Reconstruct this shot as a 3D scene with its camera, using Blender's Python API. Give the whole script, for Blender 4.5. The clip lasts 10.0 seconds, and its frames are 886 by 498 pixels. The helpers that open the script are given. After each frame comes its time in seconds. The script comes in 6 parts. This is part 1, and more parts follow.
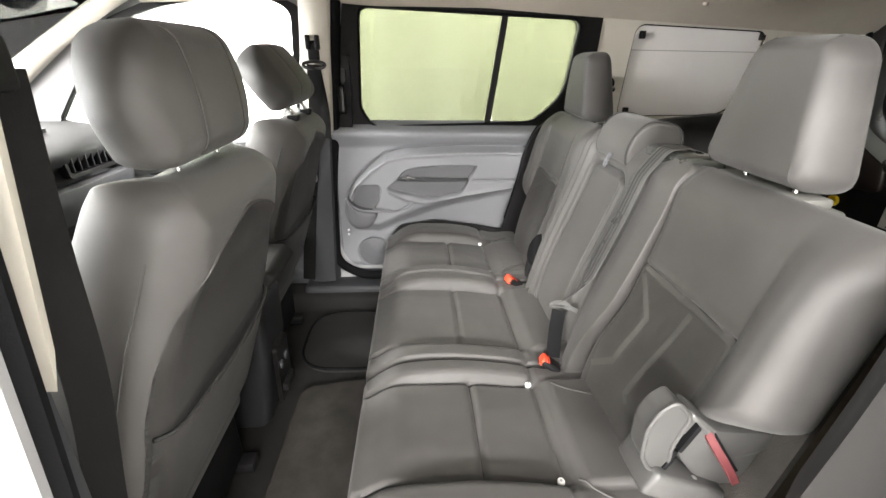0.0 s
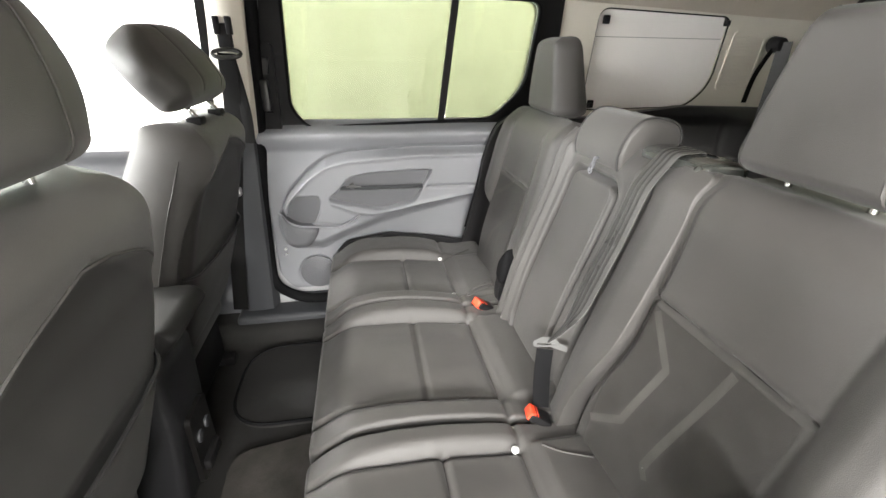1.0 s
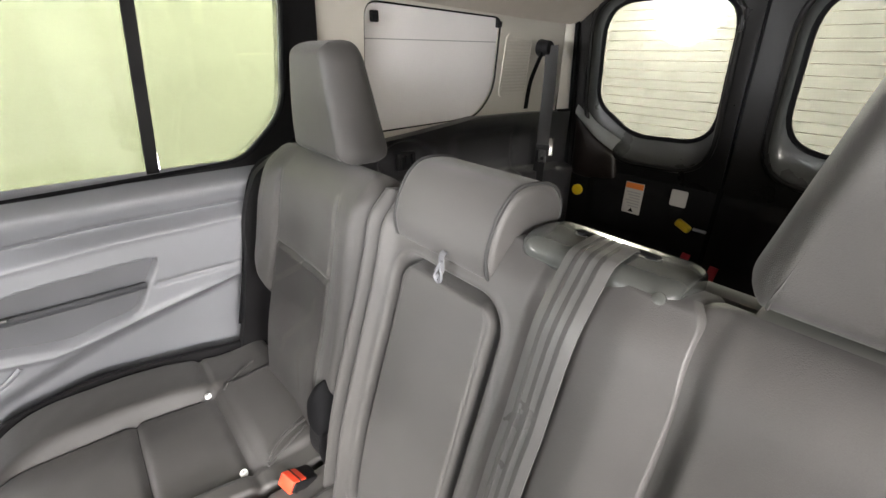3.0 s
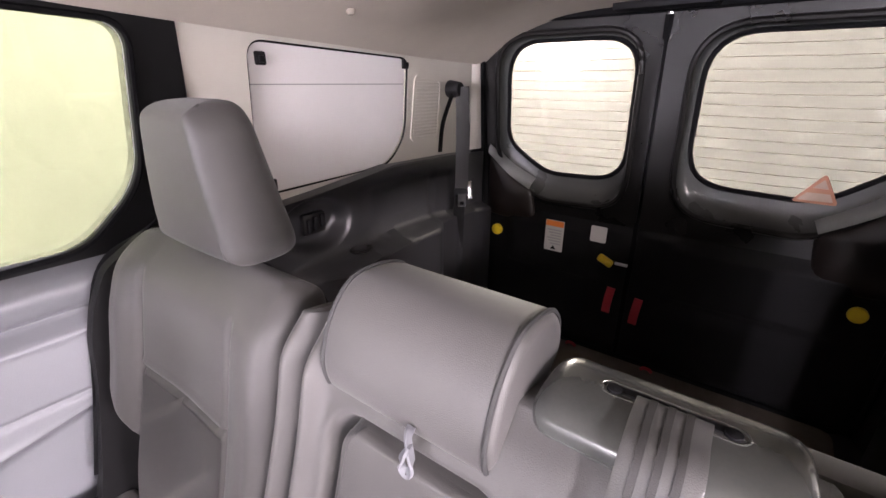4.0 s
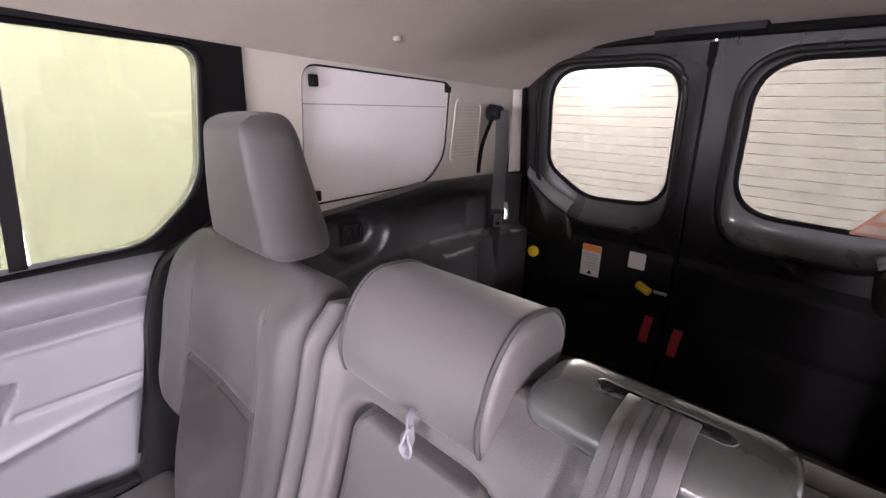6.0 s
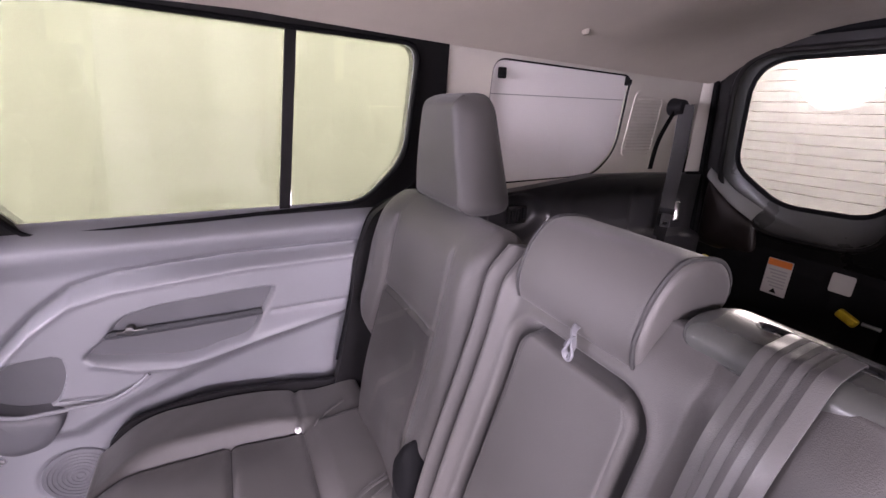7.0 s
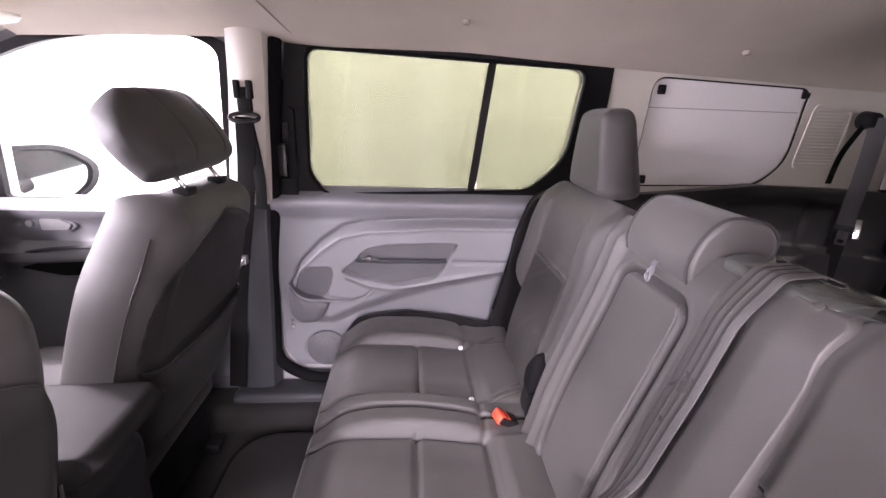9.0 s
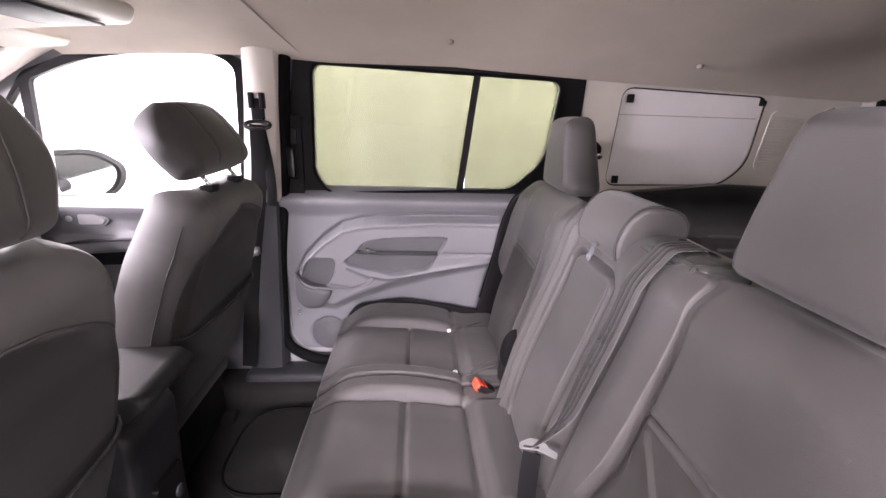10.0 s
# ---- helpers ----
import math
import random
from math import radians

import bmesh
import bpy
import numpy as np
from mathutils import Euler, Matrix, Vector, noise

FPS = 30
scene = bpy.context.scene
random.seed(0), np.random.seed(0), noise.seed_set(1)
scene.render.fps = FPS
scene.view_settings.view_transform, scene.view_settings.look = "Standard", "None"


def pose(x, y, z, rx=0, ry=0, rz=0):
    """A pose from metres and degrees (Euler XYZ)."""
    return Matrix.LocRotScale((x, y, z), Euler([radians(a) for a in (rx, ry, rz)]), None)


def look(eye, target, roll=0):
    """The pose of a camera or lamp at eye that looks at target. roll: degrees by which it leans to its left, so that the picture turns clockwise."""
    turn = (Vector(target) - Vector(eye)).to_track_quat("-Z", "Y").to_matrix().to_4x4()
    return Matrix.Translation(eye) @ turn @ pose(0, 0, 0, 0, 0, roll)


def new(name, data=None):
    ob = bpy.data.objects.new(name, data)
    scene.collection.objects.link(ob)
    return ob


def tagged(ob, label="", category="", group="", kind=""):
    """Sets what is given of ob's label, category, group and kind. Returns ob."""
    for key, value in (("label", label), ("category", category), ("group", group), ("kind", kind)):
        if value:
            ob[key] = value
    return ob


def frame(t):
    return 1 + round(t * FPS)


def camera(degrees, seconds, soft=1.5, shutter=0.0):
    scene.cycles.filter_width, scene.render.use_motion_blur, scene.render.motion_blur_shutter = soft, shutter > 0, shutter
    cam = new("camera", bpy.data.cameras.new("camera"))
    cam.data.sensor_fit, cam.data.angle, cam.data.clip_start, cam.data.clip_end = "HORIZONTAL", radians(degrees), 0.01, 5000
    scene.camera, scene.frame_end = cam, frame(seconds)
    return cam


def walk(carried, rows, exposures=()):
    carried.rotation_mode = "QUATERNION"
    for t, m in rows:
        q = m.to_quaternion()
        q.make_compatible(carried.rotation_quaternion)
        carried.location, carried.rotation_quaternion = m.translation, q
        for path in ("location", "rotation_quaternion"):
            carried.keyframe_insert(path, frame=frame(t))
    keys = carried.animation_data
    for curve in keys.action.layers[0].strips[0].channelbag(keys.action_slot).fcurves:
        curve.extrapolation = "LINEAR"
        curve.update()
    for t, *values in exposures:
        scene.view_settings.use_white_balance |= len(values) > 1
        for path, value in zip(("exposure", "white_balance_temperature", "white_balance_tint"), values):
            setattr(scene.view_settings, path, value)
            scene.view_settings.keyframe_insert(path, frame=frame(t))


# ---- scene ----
cam = camera(93.1, 10.0)
PATH = [
    (0, (-0.292, -1.169, 1.185), (-0.171, 0.644, 0.35), 1.0),
    (0.3, (-0.312, -1.083, 1.167), (-0.154, 0.727, 0.331), 0.7),
    (0.5, (-0.324, -1.039, 1.165), (-0.117, 0.763, 0.322), 1.1),
    (1, (-0.279, -0.907, 1.163), (0.061, 0.869, 0.308), 0.9),
    (1.5, (-0.208, -0.809, 1.156), (0.308, 0.919, 0.291), 0.6),
    (2, (-0.159, -0.676, 1.161), (0.579, 0.967, 0.292), 0.7),
    (2.5, (-0.14, -0.537, 1.172), (0.827, 0.985, 0.308), 0.5),
    (2.7, (-0.118, -0.476, 1.178), (0.943, 0.982, 0.313), 0.5),
    (3.8, (0.024, -0.221, 1.225), (1.471, 0.926, 0.457), 0.5),
    (4, (0.041, -0.195, 1.232), (1.551, 0.887, 0.491), 0.3),
    (4.5, (0.087, -0.187, 1.249), (1.682, 0.799, 0.553), 0.3),
    (5, (0.115, -0.183, 1.251), (1.753, 0.755, 0.591), 0.3),
    (5.2, (0.117, -0.194, 1.246), (1.743, 0.774, 0.599), 0.4),
    (6.3, (-0.012, -0.263, 1.21), (1.267, 1.134, 0.568), 1.4),
    (6.5, (-0.032, -0.278, 1.204), (1.142, 1.208, 0.56), 1.6),
    (7, (-0.085, -0.319, 1.182), (0.789, 1.36, 0.537), 1.9),
    (7.5, (-0.135, -0.391, 1.156), (0.451, 1.411, 0.517), 2.0),
    (8, (-0.152, -0.481, 1.157), (0.204, 1.379, 0.513), 2.1),
    (8.5, (-0.167, -0.574, 1.161), (0.054, 1.308, 0.523), 2.2),
    (9, (-0.19, -0.687, 1.186), (-0.024, 1.204, 0.56), 2.1),
    (9.5, (-0.166, -0.772, 1.2), (-0.017, 1.124, 0.579), 2.0),
    (10, (-0.142, -0.867, 1.203), (-0.005, 1.032, 0.59), 1.9),
]
EXPOSURES = [(0, 1.08, 6650, 10), (1.0, 1.19, 6600, 9), (1.8, 1.23, 6600, 8), (2.7, 1.21, 6600, 8), (3.8, 1.56, 6450, 29), (5.2, 1.58, 6500, 29), (6.5, 1.14, 6250, 36), (7.5, 0.95, 6250, 41), (10, 0.95, 6450, 32)]
walk(cam, [(t, look(eye, target, roll)) for t, eye, target, roll in PATH], EXPOSURES)

# ---------------------------------------------------------------- world and light
# A bright white showroom hall; the van stands inside with one sliding door open.
world = bpy.data.worlds.new("hall_air")
world.use_nodes = True
world.node_tree.nodes["Background"].inputs[0].default_value = (1.0, 0.98, 0.95, 1)
world.node_tree.nodes["Background"].inputs[1].default_value = 0.3
scene.world = world

HALL = (-12.0, 6.5, -10.0, 3.4, -0.55, 3.6)      # x0 x1 y0 y1 z0 z1 of the hall


def area_lamp(name, x, y, z, sx, sy, watts, colour, target=None):
    d = bpy.data.lights.new(name, "AREA")
    d.shape, d.size, d.size_y, d.energy, d.color = "RECTANGLE", sx, sy, watts, colour
    ob = new(name, d)
    ob.matrix_world = look((x, y, z), target or (x + 1e-4, y, z - 1))
    return ob


COOL = (1.0, 0.985, 0.97)
LAMPS = [  # x, y, long side, short side, watts: added ceiling boxes, out of view, placed to light cabin and hall
    (-3.2, 2.3, 4.5, 0.5, 950), (1.8, 2.3, 4.0, 0.5, 620), (4.2, -0.6, 0.5, 3.0, 480),
    (-5.6, -0.8, 0.8, 4.0, 1100), (0.2, -4.6, 2.2, 1.0, 250), (0.0, -8.6, 2.6, 1.6, 1700), (-4.6, -8.0, 3.0, 1.6, 2750),
]

# ---------------------------------------------------------------- materials


def mat(name, base, rough=0.6, metal=0.0, var=0.12, scale=6.0, bump=0.0, bscale=300.0, stain=0.0, sheen=0.0, spec=0.5, coat=0.0, rvar=0.1):
    """A paint, plastic, cloth or metal with variation at two scales and a fine relief."""
    m = bpy.data.materials.new(name)
    m.use_nodes = True
    nt = m.node_tree
    n, l = nt.nodes, nt.links
    b = n["Principled BSDF"]
    b.inputs["Metallic"].default_value = metal
    b.inputs["Specular IOR Level"].default_value = spec
    b.inputs["Sheen Weight"].default_value = sheen
    b.inputs["Coat Weight"].default_value = coat
    tc = n.new("ShaderNodeTexCoord")
    big = n.new("ShaderNodeTexNoise")
    big.inputs["Scale"].default_value, big.inputs["Detail"].default_value = scale, 4
    fine = n.new("ShaderNodeTexNoise")
    fine.inputs["Scale"].default_value, fine.inputs["Detail"].default_value = bscale, 2
    l.new(tc.outputs["Object"], big.inputs["Vector"])
    l.new(tc.outputs["Object"], fine.inputs["Vector"])
    mixn = n.new("ShaderNodeMath")
    mixn.operation = "MULTIPLY_ADD"
    l.new(fine.outputs["Fac"], mixn.inputs[0])
    mixn.inputs[1].default_value = 0.45
    l.new(big.outputs["Fac"], mixn.inputs[2])
    ramp = n.new("ShaderNodeMapRange")
    ramp.inputs["From Min"].default_value, ramp.inputs["From Max"].default_value = 0.45, 1.0
    ramp.inputs["To Min"].default_value, ramp.inputs["To Max"].default_value = 1 - var, 1 + var
    l.new(mixn.outputs[0], ramp.inputs["Value"])
    col = n.new("ShaderNodeMix")
    col.data_type, col.blend_type = "RGBA", "MULTIPLY"
    col.inputs["Factor"].default_value = 1.0
    col.inputs["A"].default_value = (*base, 1)
    l.new(ramp.outputs["Result"], col.inputs["B"])
    out = col.outputs["Result"]
    if stain > 0:
        st = n.new("ShaderNodeTexNoise")
        st.inputs["Scale"].default_value, st.inputs["Detail"].default_value, st.inputs["Roughness"].default_value = 2.3, 6, 0.7
        l.new(tc.outputs["Object"], st.inputs["Vector"])
        sr = n.new("ShaderNodeMapRange")
        sr.inputs["From Min"].default_value, sr.inputs["From Max"].default_value = 0.52, 0.72
        sr.inputs["To Max"].default_value = stain
        l.new(st.outputs["Fac"], sr.inputs["Value"])
        c2 = n.new("ShaderNodeMix")
        c2.data_type = "RGBA"
        l.new(sr.outputs["Result"], c2.inputs["Factor"])
        l.new(out, c2.inputs["A"])
        c2.inputs["B"].default_value = (*[c * 0.6 + 0.03 for c in base], 1)
        out = c2.outputs["Result"]
    l.new(out, b.inputs["Base Color"])
    rr = n.new("ShaderNodeMapRange")
    rr.inputs["To Min"].default_value, rr.inputs["To Max"].default_value = max(0.02, rough - rvar), min(1, rough + rvar)
    l.new(big.outputs["Fac"], rr.inputs["Value"])
    l.new(rr.outputs["Result"], b.inputs["Roughness"])
    if bump > 0:
        bp = n.new("ShaderNodeBump")
        bp.inputs["Strength"].default_value, bp.inputs["Distance"].default_value = bump, 0.001
        l.new(fine.outputs["Fac"], bp.inputs["Height"])
        l.new(bp.outputs["Normal"], b.inputs["Normal"])
    return m


def woven(name, base, rib=420.0, axis=(1, 1, 1), **kw):
    """Cloth with fine ribs across it."""
    m = mat(name, base, **kw)
    n, l = m.node_tree.nodes, m.node_tree.links
    tc = n.new("ShaderNodeTexCoord")
    w = n.new("ShaderNodeTexWave")
    w.wave_type, w.bands_direction = "BANDS", "DIAGONAL"
    w.inputs["Scale"].default_value, w.inputs["Distortion"].default_value = rib * 0.95, 0.6
    w.inputs["Detail"].default_value = 1.0
    mp = n.new("ShaderNodeMapping")
    mp.inputs["Scale"].default_value = axis
    l.new(tc.outputs["Object"], mp.inputs["Vector"])
    l.new(mp.outputs["Vector"], w.inputs["Vector"])
    bp = n.new("ShaderNodeBump")
    bp.inputs["Strength"].default_value, bp.inputs["Distance"].default_value = 0.12, 0.0006
    l.new(w.outputs["Fac"], bp.inputs["Height"])
    old = [k for k in n if k.bl_idname == "ShaderNodeBump" and k != bp]
    if old:
        l.new(old[0].outputs["Normal"], bp.inputs["Normal"])
    l.new(bp.outputs["Normal"], n["Principled BSDF"].inputs["Normal"])
    return m


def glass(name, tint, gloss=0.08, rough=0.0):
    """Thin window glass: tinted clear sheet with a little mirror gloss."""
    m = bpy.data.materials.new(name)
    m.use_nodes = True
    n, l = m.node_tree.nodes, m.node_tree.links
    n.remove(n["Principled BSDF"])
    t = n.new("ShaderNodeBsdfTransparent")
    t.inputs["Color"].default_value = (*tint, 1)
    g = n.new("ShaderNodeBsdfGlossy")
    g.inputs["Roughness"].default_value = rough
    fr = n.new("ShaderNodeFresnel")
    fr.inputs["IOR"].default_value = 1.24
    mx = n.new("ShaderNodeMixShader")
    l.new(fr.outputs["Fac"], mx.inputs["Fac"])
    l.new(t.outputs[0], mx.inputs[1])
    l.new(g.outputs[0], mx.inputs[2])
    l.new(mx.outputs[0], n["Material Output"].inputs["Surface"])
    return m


def glow(name, colour, strength):
    m = bpy.data.materials.new(name)
    m.use_nodes = True
    b = m.node_tree.nodes["Principled BSDF"]
    b.inputs["Base Color"].default_value = (*colour, 1)
    b.inputs["Emission Color"].default_value = (*colour, 1)
    b.inputs["Emission Strength"].default_value = strength
    return m


CLOTH = woven("seat_cloth", (0.040, 0.0376, 0.0357), rib=520, rough=0.54, spec=0.40, var=0.14, scale=9, bump=0.35, bscale=900, sheen=0.08, stain=0.12)
CLOTH_INSERT = woven("seat_insert_cloth", (0.064, 0.060, 0.0568), rib=520, rough=0.5, spec=0.42, var=0.12, scale=11, bump=0.3, bscale=700, sheen=0.08, stain=0.15)
CLOTH_LIGHT = woven("seat_stripe_cloth", (0.110, 0.104, 0.098), rib=420, rough=0.8, var=0.12, scale=12, bump=0.4, bscale=800, sheen=0.08)
JOINT = mat("headliner_joint", (0.30, 0.265, 0.22), rough=0.9, bump=0.2)
SPEAKER = mat("grey_grille_plastic", (0.078, 0.079, 0.086), rough=0.6, bump=0.3, bscale=800)
SEAM = mat("seam_thread", (0.012, 0.0118, 0.0115), rough=0.8, bump=0.2)
PIPING = mat("seam_piping", (0.034, 0.032, 0.0305), rough=0.7, bump=0.2)
VINYL = mat("seat_back_vinyl", (0.009, 0.0087, 0.0085), rough=0.6, spec=0.15, var=0.1, scale=7, bump=0.4, bscale=600, stain=0.15)
GREY_TRIM = mat("grey_trim_plastic", (0.155, 0.158, 0.170), rough=0.52, var=0.07, scale=5, bump=0.35, bscale=800, stain=0.12)
GREY_DARK = mat("dark_grey_trim_plastic", (0.034, 0.0355, 0.039), spec=0.3, rough=0.5, var=0.08, scale=6, bump=0.35, bscale=800, stain=0.1)
BLACK_TRIM = mat("black_trim_plastic", (0.0095, 0.0092, 0.0097), rough=0.45, var=0.15, scale=6, bump=0.3, bscale=700, stain=0.0, spec=0.1)
DASH_GREY = mat("dash_plastic", (0.045, 0.045, 0.047), rough=0.85, spec=0.1, var=0.08, scale=6, bump=0.35, bscale=800)
CONSOLE_GREY = mat("console_plastic", (0.014, 0.014, 0.0152), spec=0.3, rough=0.42, var=0.1, scale=6, bump=0.3, bscale=800)
BAY_TRIM = mat("black_bay_plastic", (0.021, 0.0203, 0.0214), rough=0.36, var=0.12, scale=6, bump=0.3, bscale=700, stain=0.1, spec=0.7)
BROWN_GLOSS = mat("dark_brown_plastic", (0.014, 0.0098, 0.0085), rough=0.33, var=0.15, scale=6, bump=0.2, bscale=700)
PALE_TRIM = mat("pale_grey_plastic", (0.34, 0.345, 0.33), rough=0.35, var=0.06, scale=6)
BLACK_GLOSS = mat("black_painted_steel", (0.0065, 0.006, 0.0058), rough=0.3, var=0.15, scale=5, spec=0.35, coat=0.05)
RUBBER = mat("door_seal_rubber", (0.006, 0.006, 0.0065), rough=0.85, spec=0.05, bump=0.2, bscale=400)
BEIGE = mat("beige_pillar_plastic", (0.58, 0.545, 0.48), rough=0.55, var=0.05, scale=4, bump=0.25, bscale=900, stain=0.08)
HEADLINER = mat("beige_headliner_felt", (0.50, 0.448, 0.38), rough=0.95, var=0.06, scale=7, bump=0.6, bscale=500, stain=0.12)
WHITE_BOARD = mat("white_fibreboard", (0.85, 0.82, 0.81), rough=0.6, var=0.03, scale=3, bump=0.1, bscale=300)
CARPET = mat("dark_floor_mat", (0.032, 0.0295, 0.027), spec=0.1, rough=0.95, var=0.3, scale=14, bump=0.9, bscale=350, stain=0.3)
CARGO_CARPET = mat("brown_cargo_carpet", (0.12, 0.100, 0.084), spec=0.1, rough=0.95, var=0.25, scale=9, bump=0.9, bscale=400, stain=0.4)
FLOOR_VINYL = mat("worn_rubber_floor", (0.015, 0.0145, 0.014), spec=0.3, rough=0.5, var=0.2, scale=8, bump=0.5, bscale=250, stain=0.5)
CHROME = mat("bright_steel", (0.52, 0.52, 0.51), rough=0.2, metal=1.0, var=0.05)
TONGUE = mat("brushed_tongue_steel", (0.12, 0.12, 0.119), rough=0.5, metal=1.0, var=0.1, scale=30)
TRIANGLE = mat("dull_reflective_board", (0.42, 0.30, 0.22), rough=0.5, var=0.1, scale=30)
TRIANGLE_RED = mat("dull_orange_reflector", (0.40, 0.16, 0.08), rough=0.5, var=0.1, scale=30)
STEEL = mat("dull_steel", (0.6, 0.6, 0.6), rough=0.35, metal=1.0, var=0.1, scale=20)
ORANGE = mat("orange_red_plastic", (0.66, 0.055, 0.022), rough=0.4, var=0.06, scale=20)
# Darker copy of the red, for the hinge cover's strap.
RED_DARK = mat("dark_red_webbing", (0.075, 0.010, 0.012), rough=0.7, bump=0.4, bscale=500)
RED = mat("red_webbing", (0.34, 0.018, 0.028), rough=0.7, bump=0.4, bscale=500)
YELLOW = mat("yellow_plastic", (0.75, 0.52, 0.02), rough=0.4, var=0.06, scale=20)
OUTLET = mat("satin_black_plastic", (0.042, 0.044, 0.041), coat=0.6, rough=0.24, var=0.1, scale=12, rvar=0.04)
WIRE = mat("fine_wire", (0.12, 0.10, 0.08), rough=0.5)
SILL_GREY = mat("dark_grey_gloss_paint", (0.058, 0.059, 0.056), rough=0.3, var=0.1, coat=0.3)
WHITE_PLASTIC = mat("white_plastic", (0.8, 0.8, 0.78), rough=0.4, var=0.04)
WEBBING = mat("belt_webbing", (0.007, 0.0068, 0.0068), rough=0.8, spec=0.1, var=0.12, scale=12, bump=0.3, bscale=900)
WEBBING_MID = mat("mid_grey_belt_webbing", (0.024, 0.023, 0.022), rough=0.55, spec=0.3, var=0.12, scale=12, bump=0.3, bscale=900)
WEBBING_GREY = mat("grey_belt_webbing", (0.054, 0.0525, 0.051), rough=0.28, var=0.05, scale=14, bump=0.25, bscale=900, rvar=0.02)
BODY_WHITE = mat("silver_white_body_paint", (0.33, 0.33, 0.335), rough=0.3, var=0.03, coat=0.5)
HALL_WALL = mat("white_hall_paint", (0.83, 0.82, 0.79), rough=0.8, var=0.04, scale=0.8, bscale=3)
WALL_STRIP = mat("paler_white_strip", (0.90, 0.895, 0.875), rough=0.5, var=0.03, scale=1.5, bscale=3)
# Wall, ceiling and ground are kept dark to throw less light into the van.
HALL_LOW_BOUNCE = mat("low_bounce_hall_grey", (0.2, 0.2, 0.195), rough=0.8, var=0.05, scale=0.8, bscale=3)
HALL_FLOOR = mat("grey_concrete_floor", (0.22, 0.217, 0.21), rough=0.4, var=0.1, scale=1.5, stain=0.2)
HINGE_GREY = mat("hinge_plastic", (0.046, 0.045, 0.044), rough=0.42, var=0.08, scale=8, bump=0.3, bscale=800)
SIDE_DARK = mat("dark_side_plastic", (0.011, 0.0105, 0.0102), rough=0.6, spec=0.2, var=0.1, scale=6, bump=0.3, bscale=800)
# Paler than the seat, for the lit top of the backrest.
LIT_TOP = mat("lit_top_grey", (0.10, 0.10, 0.092), rough=0.45, var=0.06)
STICKER = mat("white_sticker", (0.5, 0.48, 0.46), rough=0.5, var=0.03)
STICKER_ORANGE = mat("orange_sticker", (0.8, 0.22, 0.04), rough=0.5, var=0.03)
INK = mat("grey_print", (0.35, 0.34, 0.34), rough=0.6, var=0.03)
MIRROR = mat("mirror_glass", (0.85, 0.86, 0.87), rough=0.02, metal=1.0, var=0.01, rvar=0.0)
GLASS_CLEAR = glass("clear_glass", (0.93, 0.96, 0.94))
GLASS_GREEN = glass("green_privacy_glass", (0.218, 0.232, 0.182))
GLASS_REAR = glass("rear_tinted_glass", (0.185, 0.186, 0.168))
GATE_GLOW = glow("gate_fill_glow", (0.97, 0.985, 1.0), 14.0)
# Dark tint made up for the near front door, to hold back lamp light.
GLASS_BLOCK = glass("light_blocking_glass", (0.17, 0.17, 0.165))
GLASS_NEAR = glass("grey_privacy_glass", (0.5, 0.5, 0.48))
WALL_GLOW = glow("wall_light_diffuser", (1.0, 0.99, 0.96), 40.0)
TUBE = glow("lamp_diffuser", (1.0, 0.98, 0.94), 9.0)

# ---------------------------------------------------------------- building helpers


def thing(name, at, label, category, group="", kind=""):
    ob = new(name)
    ob.location, ob.empty_display_size = at, 0.05
    return tagged(ob, label, category, group, kind)


def part(name, bm, material, parent=None, label="", angle=38, flat=False):
    """One bmesh, in world coordinates, as one mesh object under a thing or a part."""
    bmesh.ops.recalc_face_normals(bm, faces=bm.faces)
    lim = radians(angle)
    for f in bm.faces:
        f.smooth = not flat
    for e in bm.edges:
        if len(e.link_faces) == 2 and e.calc_face_angle(0) > lim:
            e.smooth = False
    me = bpy.data.meshes.new(name)
    bm.to_mesh(me)
    bm.free()
    me.materials.append(material)
    ob = new(name, me)
    if parent:
        ob.parent = parent
        base = parent.location if parent.type == "EMPTY" else (0, 0, 0)
        top = parent
        while top.parent:
            top = top.parent
        if parent.type == "EMPTY":
            ob.matrix_parent_inverse = Matrix.Translation(-Vector(base))
    if label:
        ob["label"] = label
    return ob


def structure(name, bm, material, label, category, **kw):
    return tagged(part(name, bm, material, **kw), label, category, kind="structure")


def box(bm, x0, x1, y0, y1, z0, z1, bevel=0.0, seg=2, m=None):
    r = bmesh.ops.create_cube(bm, size=1.0)
    mid = Matrix.Translation(((x0 + x1) / 2, (y0 + y1) / 2, (z0 + z1) / 2)) @ Matrix.Diagonal((x1 - x0, y1 - y0, z1 - z0, 1))
    bmesh.ops.transform(bm, matrix=(m @ mid) if m else mid, verts=r["verts"])
    if bevel:
        es = list({e for v in r["verts"] for e in v.link_edges})
        bmesh.ops.bevel(bm, geom=es, offset=bevel, segments=seg, affect="EDGES", profile=0.5)
    return bm


def cyl(bm, a, b, r, n=20, r2=None, bevel=0.0):
    a, b = Vector(a), Vector(b)
    m = Matrix.Translation((a + b) / 2) @ (b - a).to_track_quat("Z", "Y").to_matrix().to_4x4()
    res = bmesh.ops.create_cone(bm, cap_ends=True, segments=n, radius1=r, radius2=r if r2 is None else r2, depth=(b - a).length, matrix=m)
    if bevel:
        es = [e for v in res["verts"] for e in v.link_edges if len(e.link_faces) == 2 and e.calc_face_angle(0) > 0.8]
        bmesh.ops.bevel(bm, geom=list(set(es)), offset=bevel, segments=2, affect="EDGES", profile=0.5)
    return bm


